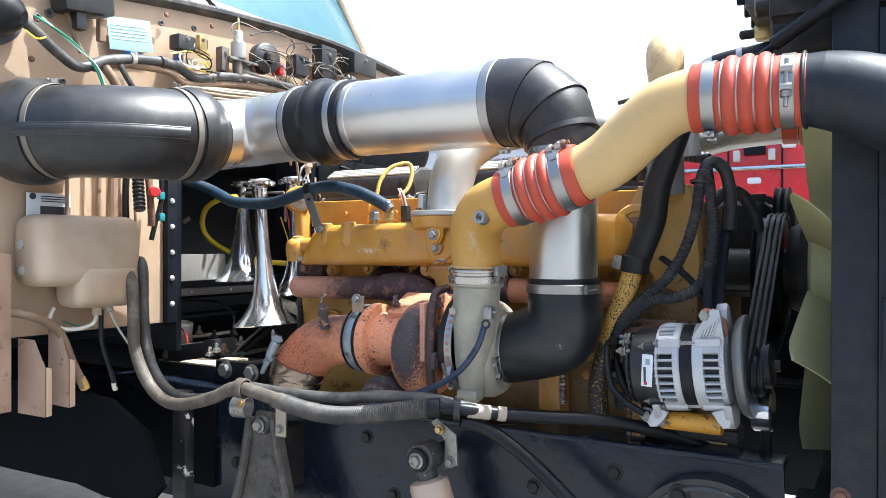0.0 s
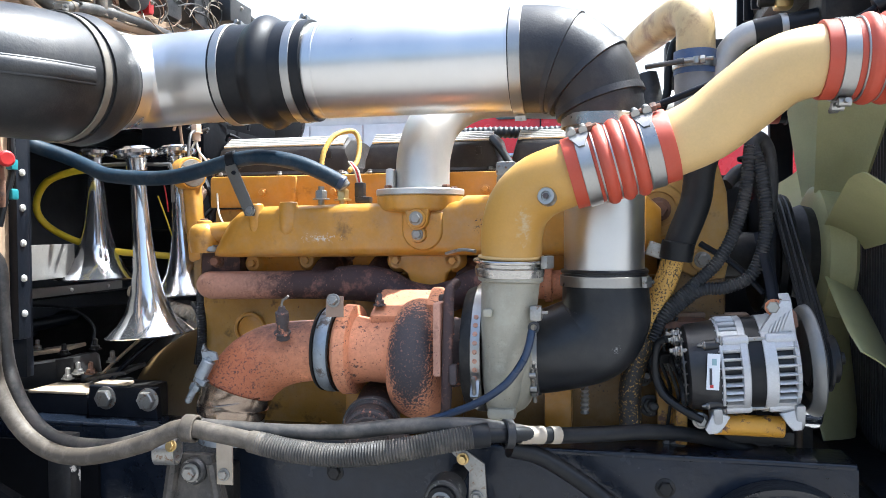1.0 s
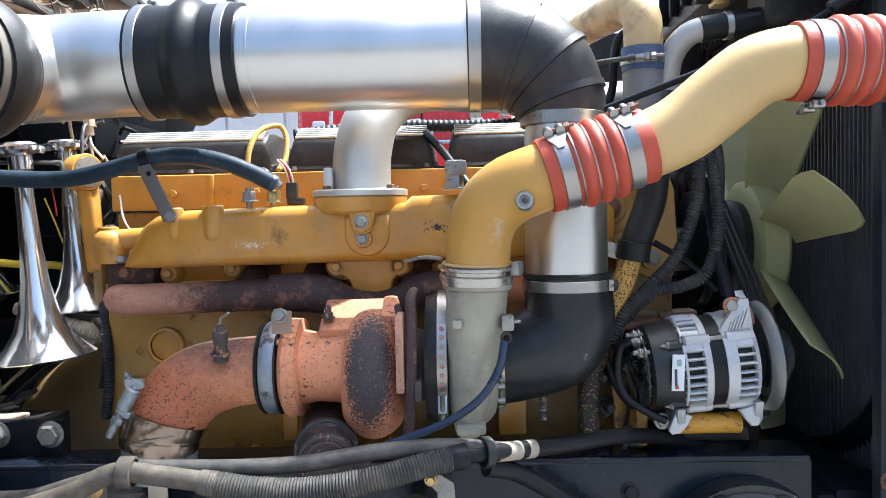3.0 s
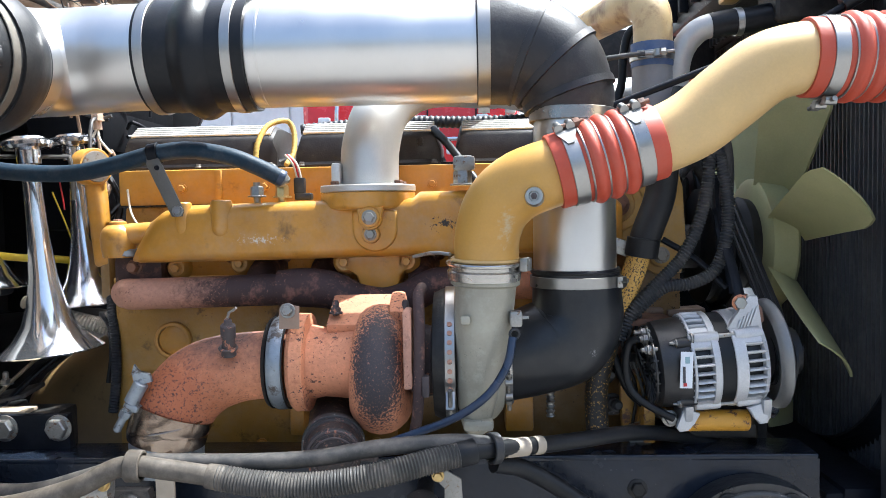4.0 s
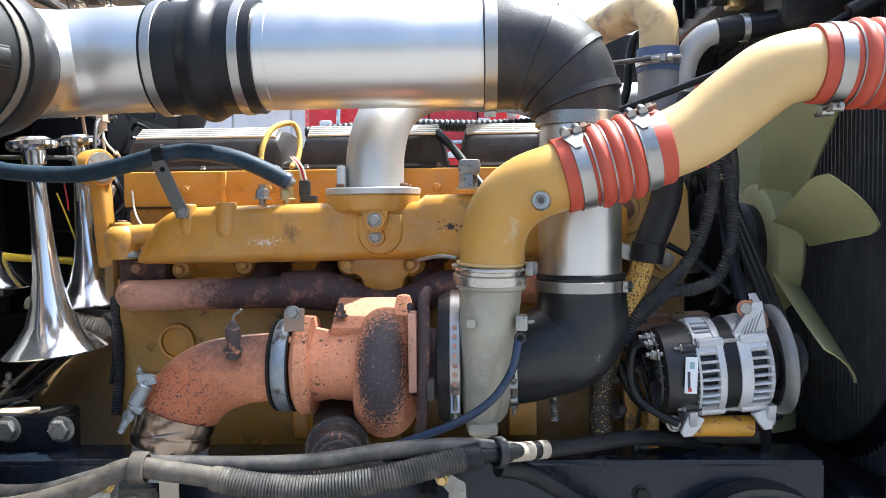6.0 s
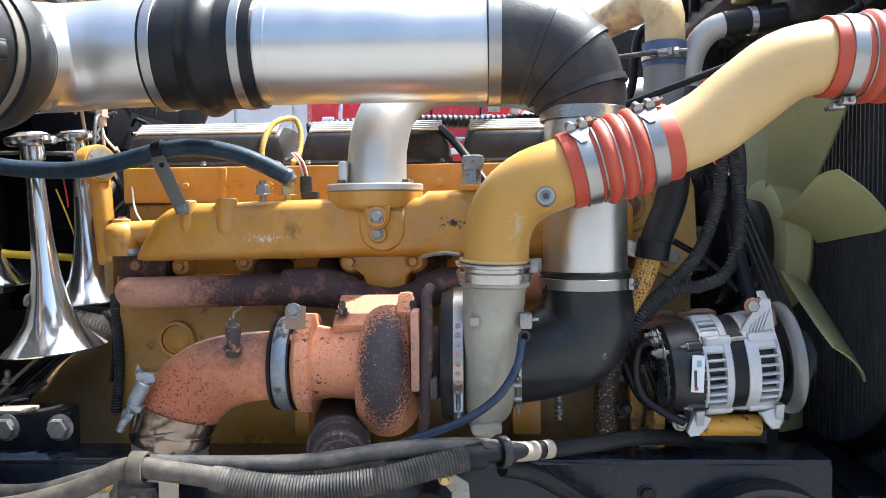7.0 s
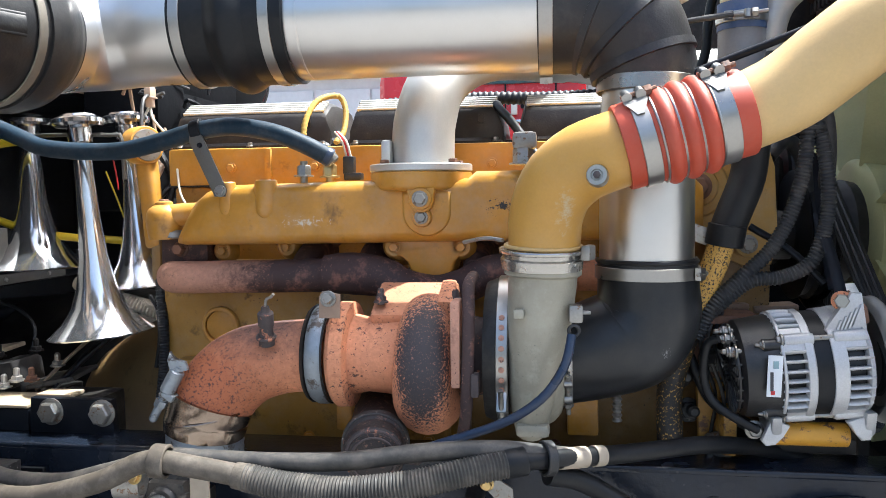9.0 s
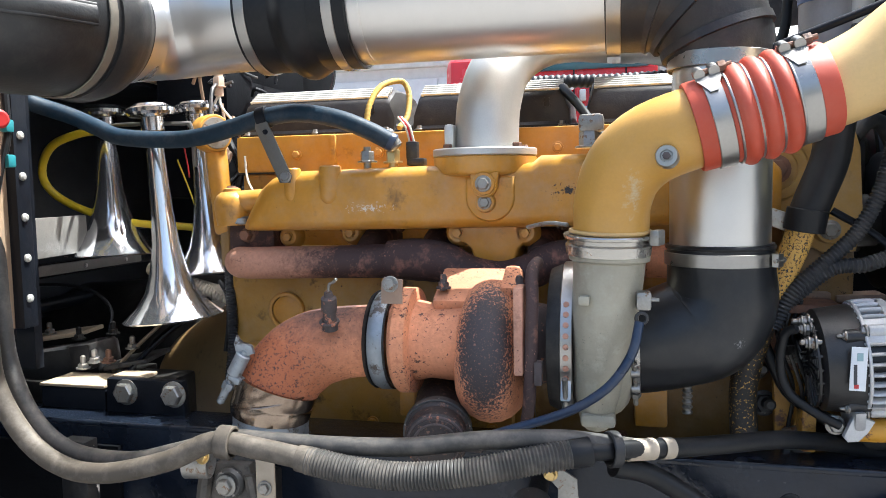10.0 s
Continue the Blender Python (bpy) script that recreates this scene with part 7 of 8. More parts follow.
def firewall_plate():
    p = thing("data_plate", (-0.99, -0.05, 1.5), "white data plate with dark print on the firewall", "label")
    part("sheet", box(B(), (-0.989, -0.055, 1.505), (0.004, 0.115, 0.058), 0.001), LABEL, p)
    part("print_block", box(B(), (-0.985, -0.04, 1.490), (0.003, 0.078, 0.024), 0.0), BARS, p)
    part("print_oval", lathe(B(), [(0, 0.008), (0.002, 0.008)], (-0.987, -0.098, 1.525), (1, 0, 0), 20), BARS, p)
    for i in range(3):
        part("print_bar", box(B(), (-0.986, -0.042, 1.514 + i * 0.006), (0.002, 0.07, 0.0025), 0.0), BARS, p)
    q = thing("notice_label", (-0.99, 0.15, 1.95), "faded pale blue notice label on the firewall", "label")
    part("sheet", box(B(), (-0.9885, 0.178, 1.986), (0.003, 0.140, 0.088), 0.001, (8, 0, 0)), PALEBLUE, q)
    for i in range(5):
        part("print_bar", box(B(), (-0.9865, 0.178 - 0.002 * i, 1.972 + i * 0.009), (0.0014, 0.115, 0.0018), 0.0, (8, 0, 0)), PALEPRINT, q)


PALEPRINT = material("faded_pale_print", (0.50, 0.66, 0.70), 0.5)
firewall_plate()


def firewall_wiring():
    rnd = random.Random(4)
    main = [(-0.95, -0.26, 1.975), (-0.955, -0.139, 1.937), (-0.955, -0.054, 1.882), (-0.955, 0.007, 1.858), (-0.955, 0.087, 1.893), (-0.96, 0.21, 1.920), (-0.96, 0.306, 1.925), (-0.955, 0.378, 1.902), (-0.955, 0.50, 1.930), (-0.95, 0.673, 1.945), (-0.95, 0.80, 1.947), (-0.95, 1.0, 1.95)]
    cable("firewall_harness", main, 0.0135, OLDRUBBER, "thick black taped wiring harness along the firewall", "wiring loom", 14)
    for y, z in ((0.05, 1.872), (0.16, 1.911), (0.26, 1.925), (0.44, 1.914), (0.58, 1.938)):
        solid("cable_tie", ring(B(), (-0.957, y, z), (0, 1, 0.15), 0.0135, 0.014, 0.003), rnd.choice((PLASTIC, WHITETAPE, GREYHOSE)), "tape band round the firewall harness", "tape", "harness bands")
    cable("firewall_harness", [(-0.965, 0.09, 1.885), (-0.965, 0.174, 1.898), (-0.965, 0.287, 1.903), (-0.96, 0.347, 1.880), (-0.96, 0.50, 1.908), (-0.955, 0.67, 1.926), (-0.95, 0.95, 1.93)], 0.0105, BROWNHOSE, "dusty brown hose along the firewall", "hose", 12)
    cable("firewall_hose", [(-0.96, 0.071, 1.882), (-0.955, 0.092, 1.855), (-0.955, 0.113, 1.826), (-0.96, 0.13, 1.77)], 0.0125, BROWNHOSE, "rusty brown hose dropping from the harness", "hose", 12)
    cable("firewall_hose", [(-0.955, 0.121, 1.888), (-0.95, 0.14, 1.855), (-0.95, 0.165, 1.82), (-0.96, 0.18, 1.77)], 0.008, OLDRUBBER, "black hose dropping from the harness", "hose", 10)
    for i, (m, d) in enumerate(((GREENWIRE, 0.0), (GREENWIRE, 0.012), (WHITEWIRE, 0.02))):
        cable("green_wires", [(-0.945, -0.12 + d, 1.955), (-0.935, -0.03 + d, 1.915 - d), (-0.935, 0.03 + d * 0.5, 1.865), (-0.94, 0.06 + d * 0.4, 1.815), (-0.945, 0.075 + d * 0.3, 1.77)], 0.0022, m, "thin green wires hanging from the harness", "wire", 8, group="green wires")
    cable("yellow_pigtail", [(-0.93, -0.15, 1.91), (-0.925, -0.125, 1.895), (-0.93, -0.10, 1.905)], 0.0022, YELLOWPLASTIC, "short yellow wire at the rubber boot", "wire", 7)
    # small fittings: y, z, size, material, label
    fittings = ((0.335, 1.995, (0.045, 0.062, 0.044), PLASTIC, "black relay on the firewall"), (0.415, 2.012, (0.02, 0.03, 0.055), BRASS, "small brass junction on the firewall"),
                (0.165, 1.920, (0.035, 0.030, 0.026), BLUEPLASTIC, "blue connector on the harness"), (0.325, 1.945, (0.03, 0.018, 0.045), BLUEPLASTIC, "blue and red connector on the harness"),
                (0.735, 2.002, (0.04, 0.022, 0.042), REDPLASTIC, "red connector on the harness"), (0.975, 2.07, (0.05, 0.085, 0.12), PLASTIC, "black plastic module on the firewall"),
                (1.14, 2.09, (0.09, 0.14, 0.075), PLASTIC, "black plastic box at the end of the firewall"), (0.83, 2.03, (0.05, 0.07, 0.07), PLASTIC, "black housing on the firewall"),
                (0.495, 1.985, (0.03, 0.03, 0.075), GREYHOSE, "dusty grey sleeve on the firewall"))
    for y, z, s, m, label in fittings:
        c = thing("relay" if m is PLASTIC else "connector", (-0.985, y, z), label, "relay" if m is PLASTIC else "connector", "firewall fittings")
        part("body", box(B(), (-0.985 + s[0] / 2, y, z), s, 0.006), m, c)
        part("tab", box(B(), (-0.978, y + s[1] * 0.62, z + s[2] * 0.1), (0.012, 0.014, s[2] * 0.5), 0.002), OLDRUBBER, c)
        part("stud", hexagon(B(), (-0.985 + s[0], y, z + s[2] * 0.25), (1, 0, 0), 0.005, 0.006), ZINC, c)
    v = thing("vacuum_valve", (-0.955, 0.547, 2.04), "off-white plastic valve with a stem on the firewall", "valve")
    part("body", lathe(B(), [(0, 0.022), (0.004, 0.024), (0.05, 0.024), (0.054, 0.016), (0.085, 0.014), (0.09, 0.008)], (-0.955, 0.547, 1.995), (0, 0, 1), 20), GREYPIPE, v)
    part("plate", box(B(), (-0.965, 0.56, 1.99), (0.05, 0.12, 0.008), 0.002), ZINC, v)
    part("stem", lathe(B(), [(0, 0.006), (0.035, 0.004), (0.04, 0.002)], (-0.955, 0.547, 2.085), (0, 0, 1), 10), BRASS, v)
    part("lower_pipe", lathe(B(), [(0, 0.014), (0.06, 0.014)], (-0.955, 0.545, 1.925), (0, 0, 1), 14), GREYHOSE, v)
    s = thing("speaker_horn", (-0.95, 0.68, 2.03), "round black buzzer on the firewall", "buzzer")
    part("drum", lathe(B(), [(0, 0.05), (0.035, 0.05), (0.042, 0.04), (0.045, 0.022), (0.06, 0.02)], (-0.985, 0.68, 2.025), (1, -0.2, 0), 28), PLASTIC, s)
    part("hub", lathe(B(), [(0, 0.018), (0.012, 0.014)], (-0.928, 0.668, 2.025), (1, -0.2, 0), 18), GREYHOSE, s)
    # blower box with its tabs, and the conical boot
    b = thing("blower_housing", (-0.95, 0.02, 2.0), "black blower housing on the firewall", "blower")
    part("case", box(B(), (-0.965, 0.018, 2.045), (0.07, 0.14, 0.10), 0.012, (7, 0, 0)), PLASTIC, b)
    part("clip", box(B(), (-0.955, 0.002, 1.975), (0.03, 0.03, 0.05), 0.006), PLASTIC, b)
    part("clip", box(B(), (-0.955, 0.065, 1.965), (0.02, 0.018, 0.06), 0.005), BROWNHOSE, b)
    part("stay", sweep(B(), [(-0.97, -0.02, 1.99), (-0.965, 0.0, 1.93), (-0.97, 0.02, 1.90)], 0.007, 8), BROWNHOSE, b)
    o = thing("rubber_boot", (-0.97, -0.2, 1.95), "black rubber cable boot on the firewall", "boot")
    part("cone", lathe(B(), [(0, 0.075), (0.012, 0.072), (0.03, 0.058), (0.05, 0.05), (0.07, 0.034), (0.085, 0.016)], (-0.985, -0.205, 1.955), (0.8, 0.55, -0.25), 28), RUBBER, o)
    part("flange", lathe(B(), [(0, 0.085), (0.006, 0.084)], (-0.988, -0.205, 1.955), (1, 0, 0), 28), OLDRUBBER, o)
    for y, z, r in ((-0.085, 1.965, 0.008), (-0.055, 1.985, 0.010), (-0.02, 1.82, 0.007), (0.40, 2.06, 0.007), (0.28, 2.045, 0.006)):
        g = thing("hole_plug", (-0.99, y, z), "dark hole with a grommet in the firewall", "grommet", "firewall grommets")
        part("grommet", wire_ring(B(), (-0.9885, y, z), (1, 0, 0), r, 0.003, 18), OLDRUBBER, g)
        part("disc", lathe(B(), [(0, r), (0.0012, r)], (-0.9895, y, z), (1, 0, 0), 16), GREASY, g)
    # pale lines strapped below the main harness, and a zinc bracket
    for i, (z, r, m) in enumerate(((1.868, 0.0045, PALEWIRE), (1.856, 0.006, BROWNHOSE), (1.846, 0.004, PALEWIRE), (1.876, 0.0035, WHITEWIRE))):
        cable("firewall_line", [(-0.955, 0.27 + 0.03 * i, z - 0.03), (-0.95, 0.34 + 0.02 * i, z), (-0.948, 0.50, z + 0.012), (-0.95, 0.68, z + 0.03), (-0.955, 0.86, z + 0.04), (-0.96, 1.02, z + 0.055)], r, m, "thin pale line strapped along the firewall", "line", 8, 0.02, "firewall lines")
    k = thing("harness_bracket", (-0.985, 0.62, 1.97), "rusty zinc bracket for the harness", "bracket")
    part("plate", box(B(), (-0.982, 0.60, 1.965), (0.006, 0.10, 0.075), 0.002, (5, 0, 0)), ZINC, k)
    part("lip", box(B(), (-0.965, 0.60, 1.928), (0.035, 0.10, 0.005), 0.002), ZINC, k)
    for y in (0.57, 0.63):
        part("bolt", hexagon(B(), (-0.979, y, 1.985), (1, 0, 0), 0.008, 0.007), RUSTYSTEEL, k)
    for y, z in ((0.10, 2.03), (0.30, 2.075), (0.47, 2.085), (-0.10, 1.86), (0.20, 1.80), (0.37, 1.845)):
        g = thing("firewall_screw", (-0.99, y, z), "small rusty screw on the firewall", "screw", "firewall screws")
        part("head", hexagon(B(), (-0.989, y, z), (1, 0, 0), 0.006, 0.005), RUSTYSTEEL, g)
    # thin tangled wires round the modules
    for i in range(46):
        near = i < 12
        y, z, x = (rnd.uniform(0.33, 0.42), rnd.uniform(1.92, 1.99), rnd.uniform(-0.95, -0.925)) if near else (rnd.uniform(0.60, 1.10), rnd.uniform(1.95, 2.09), rnd.uniform(-0.955, -0.905))
        h = rnd.uniform(0.02, 0.05) if near else rnd.uniform(0.03, 0.09)
        a0, turn = rnd.uniform(0, 6.28), rnd.uniform(1.5, 4.0) * rnd.choice((-1, 1))
        pts = [(x + 0.01 * k - 0.003 * k * k, y + h * math.cos(a0 + turn * k / 4) * (1 + 0.15 * k), min(2.11, max(1.925, z + 0.7 * h * math.sin(a0 + turn * k / 4)))) for k in range(5)]
        m = rnd.choice((YELLOWPLASTIC, YELLOWPLASTIC, WHITEWIRE, RUBBER)) if near else rnd.choice((PALEWIRE, PALEWIRE, PALEWIRE, BROWNHOSE, OLDRUBBER, RUBBER, GREYHOSE))
        cable("loose_wire", pts, rnd.choice((0.0016, 0.002, 0.0028)), m, "loose wires tangled on the firewall", "wire", 6, 0.015, "loose firewall wires")
    cable("ribbed_hose", [(-0.93, 0.165, 1.50), (-0.95, 0.175, 1.56), (-0.965, 0.185, 1.62)], corrugated(0.012, 0.017, 0.004), RUBBER, "black ribbed hose beside the reservoir", "hose", 14, 0.003)
    v = thing("shut_off_valve", (-0.95, 0.215, 1.55), "rusty shut off valve with a red cap", "valve")
    part("stem", sweep(B(), [(-0.95, 0.217, 1.46), (-0.945, 0.213, 1.50), (-0.955, 0.21, 1.62)], 0.010, 12), RUSTYSTEEL, v)
    part("cap", lathe(B(), [(0, 0.014), (0.02, 0.016), (0.024, 0.012)], (-0.942, 0.217, 1.553), (1, -0.5, 0), 18), REDPLASTIC, v)
    cable("black_lead", [(-0.955, 0.255, 1.60), (-0.95, 0.25, 1.53), (-0.955, 0.235, 1.47), (-0.96, 0.225, 1.42)], 0.007, RUBBER, "black lead with teal connectors", n=10)
    for z in (1.545, 1.485):
        solid("wire_connector", box(B(), (-0.948, 0.248, z), (0.016, 0.018, 0.022), 0.004), TEAL, "teal wire connector on black lead", "connector", "teal connectors")
    for y, w, m in ((0.06, 0.006, TANRUST), (0.10, 0.012, TANRUST), (0.14, 0.009, RUBBER), (0.17, 0.004, TANRUST), (-0.03, 0.005, TANRUST)):
        cable("conduit", [(-0.965, y, 1.80), (-0.965, y + 0.015, 1.70), (-0.97, y + 0.01, 1.56), (-0.975, y + 0.015, 1.47)], w, m, "thin conduit running down the firewall", "conduit", 10, 0.03, "firewall conduits")
    cable("braided_hose", [(-0.975, -0.20, 1.255), (-0.95, -0.14, 1.240), (-0.945, -0.095, 1.222), (-0.945, -0.055, 1.19), (-0.945, -0.02, 1.11), (-0.945, 0.010, 1.045)], 0.0105, BROWNHOSE, "dusty braided hose under the reservoir", "hose", 14)
    solid("hose_tip", lathe(B(), [(0, 0.0112), (0.03, 0.0118), (0.032, 0.008)], (-0.945, 0.002, 1.068), (0, 0.4, -0.9), 14), YELLOWTAPE, "orange yellow tip of the braided hose", "hose end")
    cable("breather_hose", [(-0.92, 0.03, 1.235), (-0.925, 0.02, 1.205), (-0.94, -0.03, 1.195), (-0.955, -0.075, 1.215), (-0.96, -0.06, 1.25)], 0.005, WHITEWIRE, "clear washer hose under the reservoir", "hose", 10)
    cable("drain_hose", [(-0.925, 0.045, 1.24), (-0.93, 0.05, 1.16), (-0.935, 0.075, 1.09), (-0.93, 0.09, 1.035)], 0.0058, RUBBER, "black drain hose under the reservoir", "hose", 10)
    solid("hose_tip", lathe(B(), [(0, 0.0065), (0.02, 0.0065)], (-0.931, 0.085, 1.045), (0, 0.3, -1), 10), WHITEWIRE, "pale tip of the drain hose", "hose end")
    cable("drain_hose", [(-0.92, 0.065, 1.235), (-0.92, 0.09, 1.19), (-0.92, 0.125, 1.14)], 0.003, WHITEWIRE, "thin pale hose under the reservoir", "hose", 8)
    cable("green_wires", [(-0.955, -0.04, 1.215), (-0.95, 0.0, 1.20), (-0.95, 0.04, 1.195)], 0.002, GREENWIRE, "thin green wires under the reservoir", "wire", 7, group="green wires")


BROWNHOSE = material("dusty_brown_hose", (0.21, 0.13, 0.075), 0.6, grain=0.3, mottle=0.3, dust=0.3, fine=400)
PALEWIRE = material("grey_beige_wire", (0.34, 0.30, 0.23), 0.5)


firewall_wiring()


def inner_fender():
    f = thing("inner_fender", (-1.1, 0.1, 0.6), "black inner fender below the firewall", "fender")
    part("arch", plate(B(), [(-1.9, 0.745), (-1.41, 0.75), (-1.08, 0.758), (-0.97, 0.745), (-0.80, 0.74), (-0.74, 0.80), (-0.80, 0.93), (-0.95, 1.0), (-1.2, 1.02), (-1.9, 1.0)], 0.02, upright(0, 0.10, 0), 0.003), UNDERCOAT, f)
    part("strut", box(B(), (-0.80, 0.20, 0.83), (0.05, 0.03, 0.38), 0.003), CHIPPED, f)
    part("back_sheet", box(B(), (-1.25, 0.335, 0.84), (0.85, 0.01, 0.24), 0.002), UNDERCOAT, f)
    part("rod", sweep(B(), [(-0.95, 0.0, 0.72), (-0.97, 0.0, 0.55)], 0.012, 10), GREASY, f)
    return f


inner_fender()


# ---- far side of the engine ----
def far_charge_pipe():
    p = thing("far_charge_pipe", (0.3, 1.1, 1.6), "pale aluminium charge air pipe on the far side", "pipe")
    part("pipe", sweep(B(), [(0.06, 0.81, 1.742), (0.18, 0.95, 1.745), (0.30, 1.10, 1.72), (0.42, 1.20, 1.75), (0.54, 1.22, 1.76), (0.60, 1.22, 1.76)], 0.055, 32), CASTALU, p)
    silicone_boot(Vector((0.55, 1.22, 1.76)), Vector((0.70, 1.22, 1.76)), "red silicone charge air boot on the far side")
    t = thing("charge_air_cooler_tank", (0.85, 1.22, 1.3), "black painted far charge air cooler tank", "cooler tank")
    part("neck", sweep(B(), [(0.68, 1.22, 1.76), (0.80, 1.22, 1.74), (0.93, 1.22, 1.55), (0.97, 1.22, 1.3), (0.97, 1.22, 1.0)], [0.054, 0.06, 0.09, 0.1, 0.1], 24), BLACKPAINT, t)
    part("neck_bead", wire_ring(B(), (0.72, 1.22, 1.758), (1, 0, 0), 0.056, 0.0035, 32), BLACKPAINT, t)


far_charge_pipe()


def accessory_drive():
    a = thing("air_compressor", (0.5, 0.95, 1.3), "greasy black belt driven compressor", "compressor")
    part("body", box(B(), (0.49, 0.93, 1.40), (0.14, 0.26, 0.24), 0.03, seg=3), GREASY, a)
    part("pulley", lathe(B(), [(0, 0.03), (0, 0.085), (0.008, 0.08), (0.016, 0.085), (0.024, 0.08), (0.032, 0.085), (0.036, 0.06)], (0.57, 0.90, 1.47), (1, 0, 0), 40), RUBBER, a)
    part("clutch", lathe(B(), [(0, 0.06), (0.012, 0.058), (0.014, 0.02)], (0.606, 0.90, 1.47), (1, 0, 0), 32), PLASTIC, a)
    for y in (0.83, 0.93, 1.02):
        part("fin", box(B(), (0.49, y, 1.525), (0.13, 0.02, 0.02), 0.004), GREASY, a)
    i = thing("idler_pulley", (0.6, 0.5, 1.05), "shiny steel idler pulley below the alternator", "pulley")
    part("wheel", lathe(B(), [(0, 0.02), (0, 0.040), (0.004, 0.044), (0.034, 0.044), (0.038, 0.040), (0.038, 0.012)], (0.578, 0.47, 1.075), (1, 0, 0), 36), CHROME, i)
    part("arm", box(B(), (0.60, 0.50, 1.06), (0.02, 0.05, 0.16), 0.006), GREASY, i)
    t = thing("tensioner_strap", (0.53, 0.48, 1.4), "flat black tensioner strap", "bracket")
    part("strap", sweep(B(), [(0.525, 0.50, 1.50), (0.522, 0.47, 1.42), (0.52, 0.43, 1.34), (0.522, 0.40, 1.28)], 0.011, 8, squash=(0.35, 1)), BLACKPAINT, t)
    cable("black_loom_far", [(0.47, 0.60, 1.50), (0.50, 0.62, 1.53), (0.53, 0.64, 1.52), (0.555, 0.66, 1.47), (0.56, 0.67, 1.40)], 0.014, LOOM, "thick black loom over the front housing", "wiring loom", 12)
    cable("covers_loom", [(-0.40, 0.99, 1.66), (-0.25, 1.0, 1.672), (-0.10, 1.0, 1.676), (0.05, 1.0, 1.672), (0.25, 0.98, 1.67), (0.40, 0.93, 1.64)], corrugated(0.014, 0.017, 0.003), LOOM, "black corrugated loom behind the valve covers", "wiring loom", 14, 0.003)
    cable("cover_hose", [(-0.04, 0.72, 1.625), (-0.005, 0.66, 1.585), (0.03, 0.60, 1.535), (0.065, 0.555, 1.485)], 0.009, RUBBER, "black hose between two valve covers", "hose", 12)
    f = thing("head_fitting", (0.04, 0.53, 1.5), "zinc elbow fitting on the head", "fitting")
    part("body", box(B(), (0.030, 0.452, 1.530), (0.042, 0.03, 0.03), 0.008), ZINC, f)
    part("nut", hexagon(B(), (0.027, 0.452, 1.490), (0, 0, 1), 0.018, 0.028), ZINC, f)
    g = thing("alternator_brace", (0.44, 0.45, 1.3), "black brace behind the alternator", "bracket")
    part("bar", sweep(B(), [(0.40, 0.44, 1.38), (0.46, 0.42, 1.34), (0.505, 0.40, 1.29)], 0.012, 10, squash=(0.5, 1)), BLACKPAINT, g)


accessory_drive()


